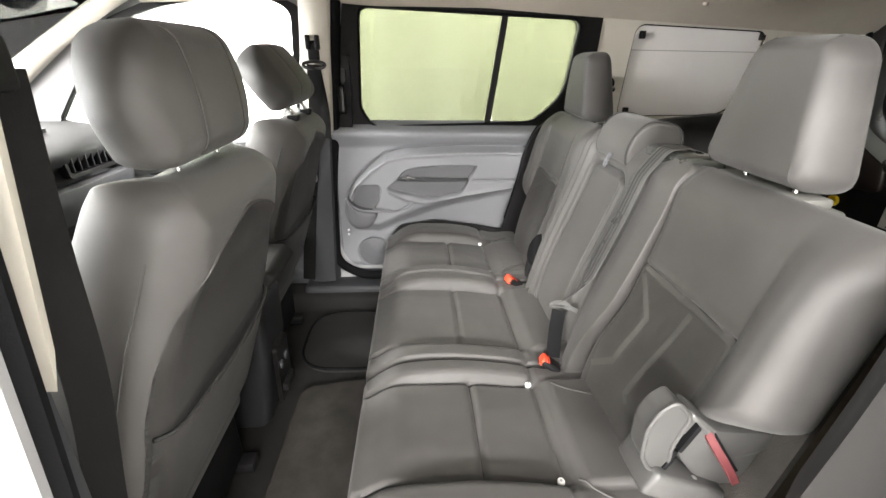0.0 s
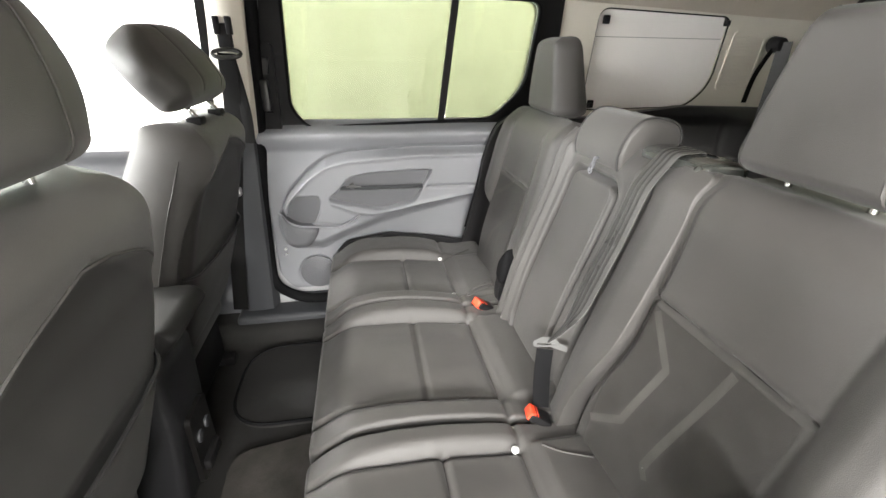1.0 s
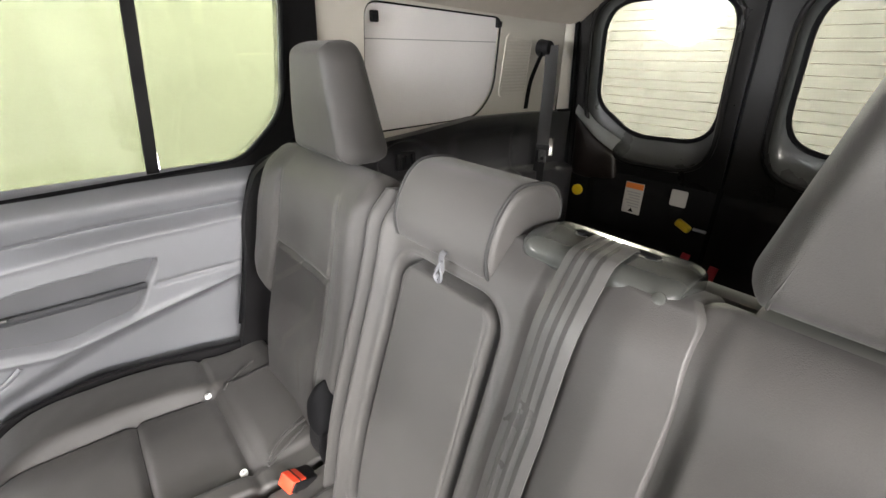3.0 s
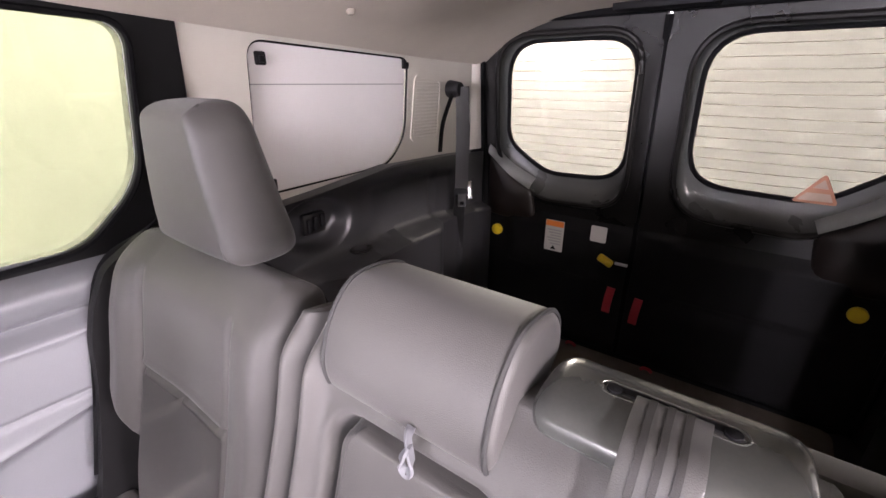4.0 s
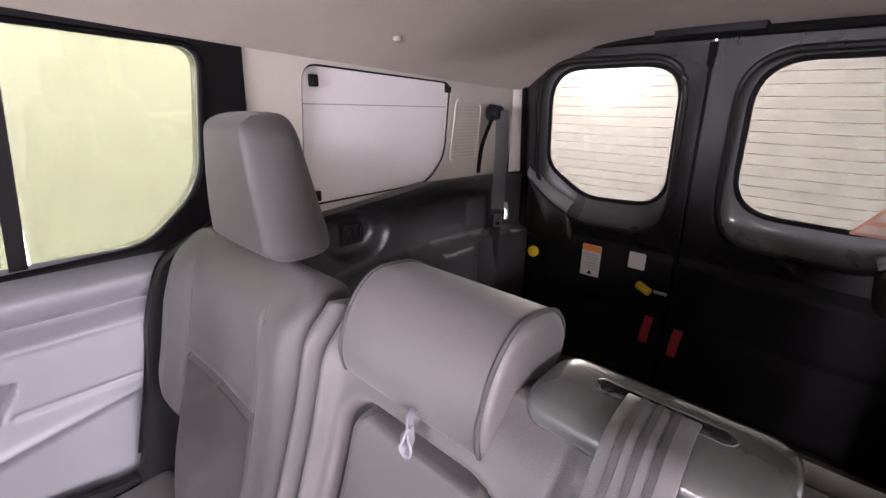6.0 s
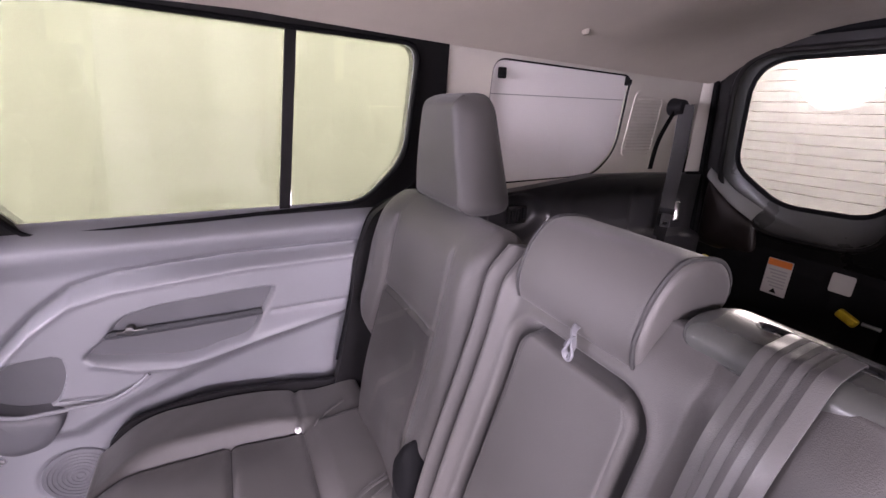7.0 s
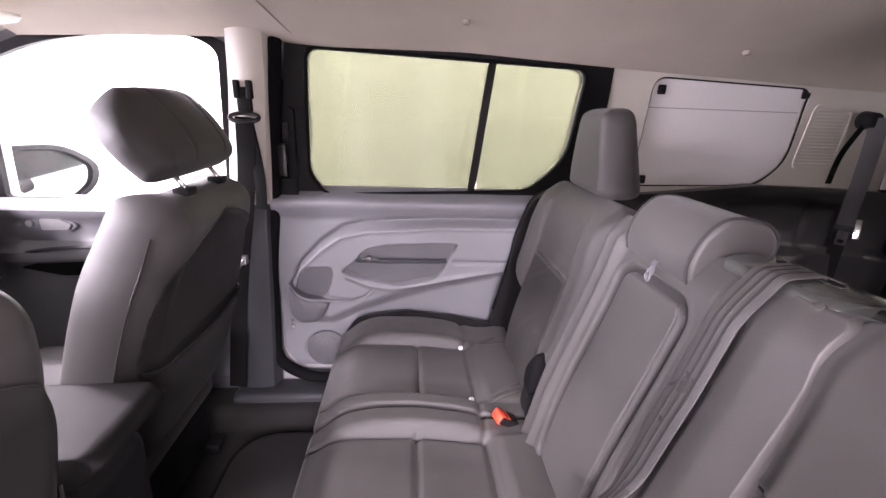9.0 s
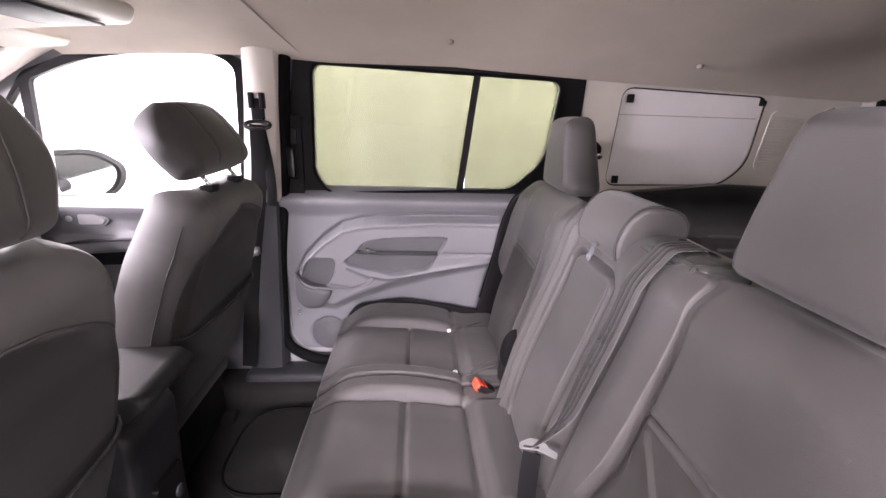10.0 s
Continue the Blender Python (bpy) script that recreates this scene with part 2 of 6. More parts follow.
def smooth_line(pts, n=8, closed=False):
    """A Catmull-Rom line through the points."""
    P = [Vector(p) for p in pts]
    out = []
    k = len(P)
    for i in range(k if closed else k - 1):
        p0, p1, p2, p3 = (P[(i - 1) % k], P[i], P[(i + 1) % k], P[(i + 2) % k]) if closed else (P[max(i - 1, 0)], P[i], P[i + 1], P[min(i + 2, k - 1)])
        for j in range(n):
            t = j / n
            out.append(0.5 * (2 * p1 + (p2 - p0) * t + (2 * p0 - 5 * p1 + 4 * p2 - p3) * t * t + (3 * p1 - p0 - 3 * p2 + p3) * t ** 3))
    if not closed:
        out.append(P[-1])
    return out


def tube(bm, pts, r, n=8, closed=False):
    P = [Vector(p) for p in pts]
    k, rings, up = len(P), [], Vector((0.12, 0.31, 0.94)).normalized()
    for i in range(k):
        a, b = (P[i - 1], P[(i + 1) % k]) if closed else (P[max(i - 1, 0)], P[min(i + 1, k - 1)])
        d = (b - a).normalized()
        s = d.cross(up)
        if s.length < 0.1:
            s = d.cross(Vector((1, 0, 0)))
        s.normalize()
        u = s.cross(d)
        rings.append([bm.verts.new(P[i] + r * (math.cos(2 * math.pi * j / n) * s + math.sin(2 * math.pi * j / n) * u)) for j in range(n)])
    for i in range(k if closed else k - 1):
        A, B = rings[i], rings[(i + 1) % k]
        for j in range(n):
            bm.faces.new((A[j], A[(j + 1) % n], B[(j + 1) % n], B[j]))
    if not closed:
        bm.faces.new(rings[0])
        bm.faces.new(rings[-1])
    return bm


def ribbon(bm, pts, width, thick, n=6):
    """A strap along points (place, width direction)."""
    P = smooth_line([p for p, _ in pts], n)
    W = smooth_line([w for _, w in pts], n)
    rings = []
    for i, p in enumerate(P):
        d = (P[min(i + 1, len(P) - 1)] - P[max(i - 1, 0)]).normalized()
        w = (W[i] - d * W[i].dot(d)).normalized()
        q = d.cross(w)
        rings.append([bm.verts.new(p + w * a * width / 2 + q * b * thick / 2) for a, b in ((-1, -1), (-0.9, -1.6), (0, -1.3), (0.9, -1.6), (1, -1), (1, 1), (0.9, 1.6), (0, 1.3), (-0.9, 1.6), (-1, 1))])
    for A, B in zip(rings, rings[1:]):
        for j in range(10):
            bm.faces.new((A[j], A[(j + 1) % 10], B[(j + 1) % 10], B[j]))
    bm.faces.new(rings[0])
    bm.faces.new(rings[-1])
    return bm


def rounded(points, r=0.03, n=6):
    """A 2D outline with rounded corners; a point may carry its own radius."""
    out, k = [], len(points)
    for i in range(k):
        p = Vector(points[i][:2])
        rr = points[i][2] if len(points[i]) > 2 else r
        a, b = Vector(points[i - 1][:2]) - p, Vector(points[(i + 1) % k][:2]) - p
        c = min(rr, 0.45 * a.length, 0.45 * b.length)
        if c < 1e-4:
            out.append(p)
            continue
        s, e = p + a.normalized() * c, p + b.normalized() * c
        for j in range(n + 1):
            t = j / n
            out.append((1 - t) ** 2 * s + 2 * t * (1 - t) * p + t * t * e)
    return out


def plate(bm, outline, holes, to3, thick):
    """A plate with holes: 2D outlines, to3(u, v, w) with w from 0 to thick."""
    loops = []
    for line in (outline, *holes):
        loops.append(([bm.verts.new(to3(p[0], p[1], 0)) for p in line], [bm.verts.new(to3(p[0], p[1], thick)) for p in line]))
    other, edges = {}, []
    for A, B in loops:
        for a, b in zip(A, B):
            other[a] = b
        edges += [bm.edges.new((A[i - 1], A[i])) for i in range(len(A))]
    res = bmesh.ops.triangle_fill(bm, use_beauty=True, use_dissolve=False, edges=edges)
    for f in [g for g in res["geom"] if isinstance(g, bmesh.types.BMFace)]:
        bm.faces.new([other[v] for v in reversed(f.verts)])
    for A, B in loops:
        for i in range(len(A)):
            bm.faces.new((A[i - 1], A[i], B[i], B[i - 1]))
    return bm


def grid(bm, nu, nv, fn):
    V = [[bm.verts.new(fn(i / nu, j / nv)) for j in range(nv + 1)] for i in range(nu + 1)]
    for i in range(nu):
        for j in range(nv):
            bm.faces.new((V[i][j], V[i + 1][j], V[i + 1][j + 1], V[i][j + 1]))
    return V


def ease(a, b, x):
    t = min(1.0, max(0.0, (x - a) / (b - a)))
    return t * t * (3 - 2 * t)


def groove(d, width, depth):
    return -depth * math.exp(-(d / width) ** 2)


def seg_dist(p, line):
    """Distance in 2D from p to a broken line."""
    best = 9.0
    for (ax, ay), (bx, by) in zip(line, line[1:]):
        dx, dy = bx - ax, by - ay
        t = max(0.0, min(1.0, ((p[0] - ax) * dx + (p[1] - ay) * dy) / (dx * dx + dy * dy + 1e-12)))
        best = min(best, math.hypot(p[0] - ax - t * dx, p[1] - ay - t * dy))
    return best


def inside(p, poly):
    hit, k = False, len(poly)
    for i in range(k):
        (ax, ay), (bx, by) = poly[i - 1][:2], poly[i][:2]
        if (ay > p[1]) != (by > p[1]) and p[0] < (bx - ax) * (p[1] - ay) / (by - ay) + ax:
            hit = not hit
    return hit


def pad(bm, h, hw, front, back, r, m, nu=60, nv=60, centre=None):
    """A stuffed, closed cushion: half width hw(v), v from 0 to h, front(u, v) and back(u, v) thick, edges rounded over r."""
    def node(i, n):
        s = 2 * i / n - 1
        return 0.55 * s + 0.45 * math.sin(math.pi / 2 * s)
    F, B = {}, {}
    for i in range(nu + 1):
        for j in range(nv + 1):
            s, v = node(i, nu), h * (node(j, nv) + 1) / 2
            w = hw(v)
            u = s * w
            d = min(w - abs(u), v, h - v)
            p = math.sqrt(max(0.0, 1 - (1 - min(1.0, d / r)) ** 2))
            c = centre(v) if centre else 0.0
            edge = i in (0, nu) or j in (0, nv)
            F[i, j] = bm.verts.new(m @ Vector((u + c, v, front(u, v) * p)))
            B[i, j] = F[i, j] if edge else bm.verts.new(m @ Vector((u + c, v, -back(u, v) * p)))
    for i in range(nu):
        for j in range(nv):
            bm.faces.new((F[i, j], F[i + 1, j], F[i + 1, j + 1], F[i, j + 1]))
            bm.faces.new((B[i, j], B[i, j + 1], B[i + 1, j + 1], B[i + 1, j]))
    return bm


def corner(w, h, r, taper=0.0):
    """A half-width function with rounded ends and a taper towards the top."""
    def f(v):
        d = min(v, h - v)
        cut = 0.0 if d >= r else r - math.sqrt(max(0.0, r * r - (r - d) ** 2))
        return w - cut - taper * v / h
    return f


def tilted(x, y, z, lean):
    """A frame for upright seat parts: u across the van, v up and leaning back, n to the front."""
    c, s = math.cos(radians(lean)), math.sin(radians(lean))
    return Matrix(((0, s, -c, x), (1, 0, 0, y), (0, c, s, z), (0, 0, 0, 1)))


def loft(bm, profile, y0, y1, r, steps=10, to3=None):
    """A profile in x and z carried along y, its ends rounded over r."""
    k = len(profile)
    cx, cz = sum(p[0] for p in profile) / k, sum(p[1] for p in profile) / k
    size = max(math.hypot(p[0] - cx, p[1] - cz) for p in profile)
    ys = [(y0 + r * (1 - math.cos(math.pi / 2 * i / steps)), 1 - r / size * (1 - math.sin(math.pi / 2 * i / steps))) for i in range(steps + 1)]
    ys += [(y1 - (y - y0), s) for y, s in reversed(ys)]
    rings = [[bm.verts.new((cx + (p[0] - cx) * s, y, cz + (p[1] - cz) * s)) for p in profile] for y, s in ys]
    for A, B in zip(rings, rings[1:]):
        for j in range(k):
            bm.faces.new((A[j - 1], A[j], B[j], B[j - 1]))
    bm.faces.new(rings[0])
    bm.faces.new(rings[-1])
    return bm


def fresh():
    return bmesh.new()


# ---------------------------------------------------------------- the hall round the van
hx0, hx1, hy0, hy1, hz0, hz1 = HALL
structure("ground", box(fresh(), hx0, hx1, hy0, hy1, hz0 - 0.1, hz0), HALL_FLOOR, "grey smooth concrete hall floor under the van", "floor", flat=True)
structure("wall_east", box(fresh(), hx0 - 0.2, hx1 + 0.2, hy1, hy1 + 0.15, hz0, hz1), HALL_WALL, "white painted hall wall beside the van", "wall", flat=True)
structure("wall_west", box(fresh(), hx0 - 0.2, hx1 + 0.2, hy0 - 0.15, hy0, hz0, hz1), HALL_LOW_BOUNCE, "hall wall behind the open door, greyed to cut bounced light", "wall", flat=True)
structure("wall_north", box(fresh(), hx0 - 0.15, hx0, hy0, hy1, hz0, hz1), HALL_WALL, "white painted hall wall before the van", "wall", flat=True)
structure("wall_south", box(fresh(), hx1, hx1 + 0.15, hy0, hy1, hz0, hz1), HALL_WALL, "white painted hall wall behind the rear doors", "wall", flat=True)
structure("hall_ceiling", box(fresh(), hx0, hx1, hy0, hy1, hz1, hz1 + 0.1), HALL_LOW_BOUNCE, "hall ceiling with light boxes, greyed to cut bounced light", "ceiling", flat=True)
# thin paler strips on the wall beside the van, for faint lighter rectangles in the door windows
for px in (-0.70, 0.05):
    pl = structure("trim_wall_strip", box(fresh(), px - 0.17, px + 0.14, hy1 - 0.008, hy1 - 0.002, hz0, hz1), WALL_STRIP, "slightly paler glossy strip on the hall wall", "pilaster")
# light window high in the wall behind the rear doors
wl_ = thing("wall_light", (hx1, 2.3, 1.7), "bright round wall lamp behind the rear doors", "light")
part("housing", cyl(fresh(), (hx1, 2.3, 1.74), (hx1 - 0.06, 2.3, 1.74), 0.40, 40, bevel=0.01), WHITE_PLASTIC, wl_)
part("diffuser", cyl(fresh(), (hx1 - 0.03, 2.3, 1.74), (hx1 - 0.10, 2.3, 1.74), 0.46, 40, r2=0.34, bevel=0.012), WALL_GLOW, wl_, "glowing white diffuser")
area_lamp("wall_lamp", hx1 - 0.13, 2.3, 1.74, 0.6, 0.6, 1100, COOL, (0.0, 0.0, 0.9))
# Added lamp without a fixture; brightens the wall to imitate the glare's soft edge.
area_lamp("glare_wash", hx1 - 0.75, 2.3, 2.45, 0.5, 0.3, 280, COOL, (hx1, 2.3, 1.70))
# glowing gate added at the hall's front end, to light the seats through the windscreen
gate = thing("front_fill_gate", (hx0, -1.0, hz0), "wide glowing gate added before the van to light the seats", "gate")
part("gate_frame", plate(fresh(), [(-4.2, hz0), (2.2, hz0), (2.2, 2.9), (-4.2, 2.9)], [[(-4.05, 0.2), (2.05, 0.2), (2.05, 2.75), (-4.05, 2.75)]], lambda u, v, w: (hx0 + w, u, v), 0.08), WHITE_PLASTIC, gate, flat=True)
for i in range(3):
    y0_ = -4.05 + 2.04 * i
    part("pane", box(fresh(), hx0 + 0.01, hx0 + 0.03, y0_, y0_ + 2.0, 0.2, 2.75), GATE_GLOW, gate, "glowing fill pane")
# Fill lamp before the panes, aimed through the windscreen.
area_lamp("gate_fill", hx0 + 0.12, -1.0, 1.48, 6.0, 2.5, 2300, (0.97, 0.985, 1.0), (0.0, -1.0, 1.48))
# Added lamps, each with a box round it, that light cabin and hall walls.
for lx, ly, sx, sy, watts in LAMPS:
    area_lamp("hall_fill", lx, ly, hz1 - 0.12, sx, sy, watts, COOL)
    lb = thing("fill_light_box", (lx, ly, hz1), "added ceiling light box, out of view, that lights cabin and hall", "light", "hall lights")
    part("housing", box(fresh(), lx - sx / 2 - 0.03, lx + sx / 2 + 0.03, ly - sy / 2 - 0.03, ly + sy / 2 + 0.03, hz1 - 0.08, hz1, 0.01), WHITE_PLASTIC, lb)
    part("diffuser", box(fresh(), lx - sx / 2, lx + sx / 2, ly - sy / 2, ly + sy / 2, hz1 - 0.1, hz1 - 0.082, 0.004), TUBE, lb, "glowing white diffuser")

# ---------------------------------------------------------------- the van's shell


def side_y(z):
    return 0.888 - 0.07 * max(0.0, z - 0.9)


def roof_z(x, y):
    front = -0.03 * (x / 1.3) ** 2 if x < 0 else -0.055 * x + 0.01 * x * x
    flat = ease(0.9, 1.5, x)
    return 1.535 + front - (0.252 - 0.035 * ease(-0.4, -0.8, x)) * y * y * (1 - flat + flat * y * y / 0.64)


WIN_DOOR = rounded([(-0.545, 0.960, 0.035), (-0.490, 0.881, 0.035), (0.262, 0.908, 0.05), (0.39, 1.03, 0.07), (0.423, 1.337, 0.05), (-0.526, 1.366, 0.045)], n=8)
WIN_QUARTER = rounded([(0.655, 0.935, 0.05), (1.17, 0.945, 0.06), (1.262, 1.04, 0.08), (1.265, 1.308, 0.04), (0.665, 1.327, 0.05)], n=8)
WIN_FRONT = rounded([(-1.585, 0.848, 0.02), (-0.842, 0.848, 0.04), (-0.803, 1.345, 0.07), (-0.88, 1.383, 0.05), (-1.1, 1.383, 0.2), (-1.35, 1.345, 0.1), (-1.530, 1.275, 0.02)], n=8)
WIN_TIP = rounded([(-1.88, 0.90, 0.03), (-1.622, 0.862, 0.02), (-1.566, 1.255, 0.02)], n=6)


def side(sgn, off):
    """Places (x, z, depth outward) on the body side."""
    return lambda u, v, w: (u, sgn * (side_y(v) + off + w), v)


for sgn, name in ((1, "wall_far"), (-1, "wall_near")):
    bm = fresh()
    holes = [WIN_FRONT, WIN_TIP, WIN_QUARTER] + ([WIN_DOOR] if sgn > 0 else [])
    if sgn > 0:
        outline = [(-2.3, 0.82), (1.93, 0.82), (1.90, 1.60), (-1.35, 1.60), (-1.62, 1.32), (-2.25, 0.95)]
        plate(bm, outline, holes, side(sgn, 0.0), 0.035)
        plate(bm, [(-2.3, -0.25), (1.93, -0.25), (1.93, 0.82), (-2.3, 0.82)], [], side(sgn, 0.0), 0.035)
    else:   # the sliding door stands open: its opening is cut out
        outline = [(-2.3, -0.25), (-0.755, -0.25), (-0.755, -0.02, 0), (-0.74, 0.3), (-0.66, 0.95), (-0.60, 1.39), (0.50, 1.37), (0.56, 1.0), (0.60, 0.6), (0.52, -0.02), (0.52, -0.25), (1.93, -0.25), (1.90, 1.60), (-1.35, 1.60), (-1.62, 1.32), (-2.25, 0.95)]
        plate(bm, outline, holes, side(sgn, 0.0), 0.035)
        box(bm, -0.80, 0.56, -0.925, -0.84, -0.25, -0.02, 0.01)
    structure(name, bm, BODY_WHITE, "white painted steel body side of the van", "van side", flat=True)

bm = fresh()
box(bm, -1.38, 1.93, -0.87, 0.87, 1.585, 1.61)
structure("roof", bm, BODY_WHITE, "white painted steel roof of the van", "roof", flat=True)

# headliner
bm = fresh()
NX, NY = 90, 40
for lift in (0.0, 0.02):
    grid(bm, NX, NY, lambda a, b: (lambda x, y: (x, y, roof_z(x, y) + lift + groove(x + 0.615 + 0.06 * y * y, 0.006, -0.004 if not lift else 0)))(-1.37 + 3.11 * a, -0.812 + 1.624 * b))
ceiling = structure("ceiling", bm, HEADLINER, "beige felt headliner of the van, slightly domed", "ceiling")
for k, xs in enumerate((-0.635,)):
    pts = [(xs + (0.10 if k == 0 else -0.05) * (abs(y) / 0.8) ** 3, y, roof_z(xs, y) - 0.0015) for y in [-0.8 + 1.6 * i / 40 for i in range(41)]]
    part("panel_joint", tube(fresh(), pts, 0.0035, 5), JOINT if k == 0 else HEADLINER, ceiling, "thin joint across the headliner")
# floor: footwell and load bed
bm = fresh()
grid(bm, 60, 50, lambda a, b: (lambda x, y: (x, y, 0.0 + 0.05 * ease(0.05, 0.2, x) + 0.004 * math.sin(7 * y) * (x < 0) + 0.055 * ease(0.66, 0.76, abs(y)) * (1 if x < 0.1 else 0)))(-2.2 + 4.06 * a, -0.86 + 1.72 * b))
box(bm, -2.25, 1.93, -0.9, 0.9, -0.27, -0.02)
structure("floor", bm, FLOOR_VINYL, "worn dark rubber floor of the van", "floor")
bm = fresh()
plate(bm, rounded([(0.47, -0.60), (1.80, -0.66), (1.80, 0.70), (0.47, 0.60)], 0.05), [], lambda u, v, w: (u, v, 0.052 + w), 0.012)
tagged(part("cargo_mat", bm, CARGO_CARPET), "dark brown carpet mat on the load floor", "mat")
bm = fresh()
plate(bm, rounded([(-0.74, -0.52), (-0.30, -0.60), (-0.28, 0.18), (-0.74, 0.10)], 0.06), [], lambda u, v, w: (u, v, 0.005 + w + 0.004 * math.sin(9 * v)), 0.012)
tagged(part("floor_mat", bm, CARPET), "dark ribbed floor mat in the rear footwell", "mat")
# raised hatch cover in the footwell by the closed door
bm = fresh()
plate(bm, rounded([(-0.79, 0.20), (-0.36, 0.20), (-0.36, 0.62), (-0.79, 0.62)], 0.16, 8), [], lambda u, v, w: (u, v, 0.003 + w), 0.02)
hatch = thing("floor_hatch_cover", (-0.575, 0.41, 0.003), "round-cornered dark cover plate on the footwell floor", "floor cover")
part("plate", bm, FLOOR_VINYL, hatch)
part("rim", tube(fresh(), [(p[0], p[1], 0.022) for p in rounded([(-0.79, 0.20), (-0.36, 0.20), (-0.36, 0.62), (-0.79, 0.62)], 0.16, 8)], 0.006, 6, True), RUBBER, hatch, "black rubber rim")
# front closing: windscreen frame and bulkhead
bm = fresh()
box(bm, -2.32, -2.27, -0.92, 0.92, -0.25, 0.92)
structure("wall_front", bm, BODY_WHITE, "painted steel bulkhead under the windscreen", "bulkhead", flat=True)
bm = fresh()
wsl = lambda u, v, w: (-2.27 + 0.92 * v - 0.5 * w, u, 0.92 + 0.52 * v + 0.8 * w)
plate(bm, rounded([(-0.83, 0.0), (0.83, 0.0), (0.76, 1.0), (-0.76, 1.0)], 0.05), [], wsl, 0.006)
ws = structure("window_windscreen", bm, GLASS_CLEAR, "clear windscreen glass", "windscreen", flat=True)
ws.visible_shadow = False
for sgn in (1, -1):
    bm = fresh()
    A, B = Vector((-2.2, sgn * 0.855, 0.90)), Vector((-1.34, sgn * 0.80, 1.425))
    tube(bm, smooth_line([A, A.lerp(B, 0.33) + Vector((-0.01, 0, 0.03)), A.lerp(B, 0.66) + Vector((-0.01, 0, 0.045)), B + Vector((0, 0, 0.012)), (-1.1, sgn * 0.79, 1.44)], 8), 0.040, 12)
    structure("trim", bm, BEIGE, "beige plastic windscreen pillar trim", "pillar trim")
bm = fresh()
tube(bm, [(-1.36, -0.82, 1.44), (-1.39, -0.4, 1.475), (-1.40, 0, 1.48), (-1.39, 0.4, 1.475), (-1.36, 0.82, 1.44)], 0.05, 10)
structure("trim", bm, HEADLINER, "beige header trim over the windscreen", "header trim")

# ---------------------------------------------------------------- closed sliding door
ARM = [(-0.66, 0.50), (-0.623, 0.56), (-0.592, 0.617), (-0.512, 0.698), (-0.435, 0.752), (-0.35, 0.772), (-0.08, 0.79), (0.55, 0.79)]
LOW = [(-0.66, 0.47), (-0.636, 0.44), (-0.595, 0.401), (-0.484, 0.392), (-0.381, 0.439), (-0.22, 0.498), (-0.076, 0.538), (0.194, 0.595), (0.55, 0.66)]
POCKET = [(-0.433, 0.597), (-0.39, 0.645), (-0.352, 0.688), (-0.30, 0.704), (-0.233, 0.713), (-0.03, 0.718), (-0.008, 0.70), (-0.04, 0.64), (-0.077, 0.578), (-0.15, 0.56), (-0.222, 0.545), (-0.322, 0.563)]
POCKET = [(p.x, p.y) for p in smooth_line([(x, z, 0) for x, z in POCKET], 4, True)]
TRAY = [(-0.50, 0.50), (-0.40, 0.484), (-0.34, 0.505), (-0.317, 0.53)]
LIP = [(-0.415, 0.585), (-0.34, 0.55), (-0.256, 0.535), (-0.16, 0.548), (-0.077, 0.563), (0.193, 0.605), (0.55, 0.65)]


BIN = [(p.x, p.y) for p in rounded([(-0.612, 0.530), (-0.580, 0.622), (-0.466, 0.624), (-0.468, 0.560), (-0.500, 0.490), (-0.600, 0.490)], 0.035, 5)]


def line_at(line, x):
    for (ax, az), (bx, bz) in zip(line, line[1:]):
        if ax <= x <= bx:
            return az + (bz - az) * (x - ax) / (bx - ax)
    return line[0][1] if x < line[0][0] else line[-1][1]


def door_relief(x, z):
    """How far the closed door's lining stands into the van."""
    d = 0.03 * ease(0.12, 0.2, z)
    d += 0.034 * ease(0.785, 0.855, z) - 0.075 * ease(0.858, 0.91, z)
    top, low = line_at(ARM, x), line_at(LOW, x)
    fade = ease(-0.655, -0.60, x)
    d += 0.045 * fade * ease(low - 0.03, low + 0.035, z) * (1 - ease(top - 0.02, top + 0.012, z))
    d += groove(z - top - 0.012, 0.009, 0.014) * fade * (1 - 0.5 * ease(-0.2, 0.3, x)) + 0.006 * math.exp(-((z - top + 0.012) / 0.010) ** 2) * fade
    if -0.44 < x < 0.0 and 0.53 < z < 0.73 and inside((x, z), POCKET):
        e = seg_dist((x, z), POCKET + POCKET[:1])
        d -= 0.034 * ease(0.0, 0.012, e)
    e = seg_dist((x, z), LIP)
    d += 0.010 * math.exp(-(e / 0.010) ** 2)
    d += groove(seg_dist((x, z), TRAY), 0.006, 0.007)
    d += groove(seg_dist((x, z), [(-0.02, 0.642), (0.5, 0.638)]), 0.006, 0.008)
    # storage bin by the front edge
    if -0.61 < x < -0.46 and inside((x, z), BIN):
        d -= 0.030 * ease(0.0, 0.008, seg_dist((x, z), BIN + BIN[:1]))
    e = math.hypot(x + 0.515, z - 0.25)
    d -= 0.010 * (1 - ease(0.078, 0.088, e))
    # rounding at the door's front and bottom edges
    d -= 0.04 * (1 - ease(-0.70, -0.675, x)) + 0.03 * (1 - ease(0.145, 0.175, z))
    return d


door = thing("door_1", (-0.1, 0.86, 0.1), "closed sliding door with grey plastic lining and tinted windows", "van door", kind="structure")
bm = fresh()
DOORX = (-0.70, 0.52)


def door_pt(a, b):
    x, z = DOORX[0] + (DOORX[1] - DOORX[0]) * a, 0.14 + 0.77 * b
    front = -0.683 + 0.10 * max(0.0, (0.30 - z)) / 0.16 * max(0.0, (0.30 - z) / 0.16)
    x = max(x, front) if a < 0.5 else x
    return (x, 0.868 - door_relief(x, z), z)


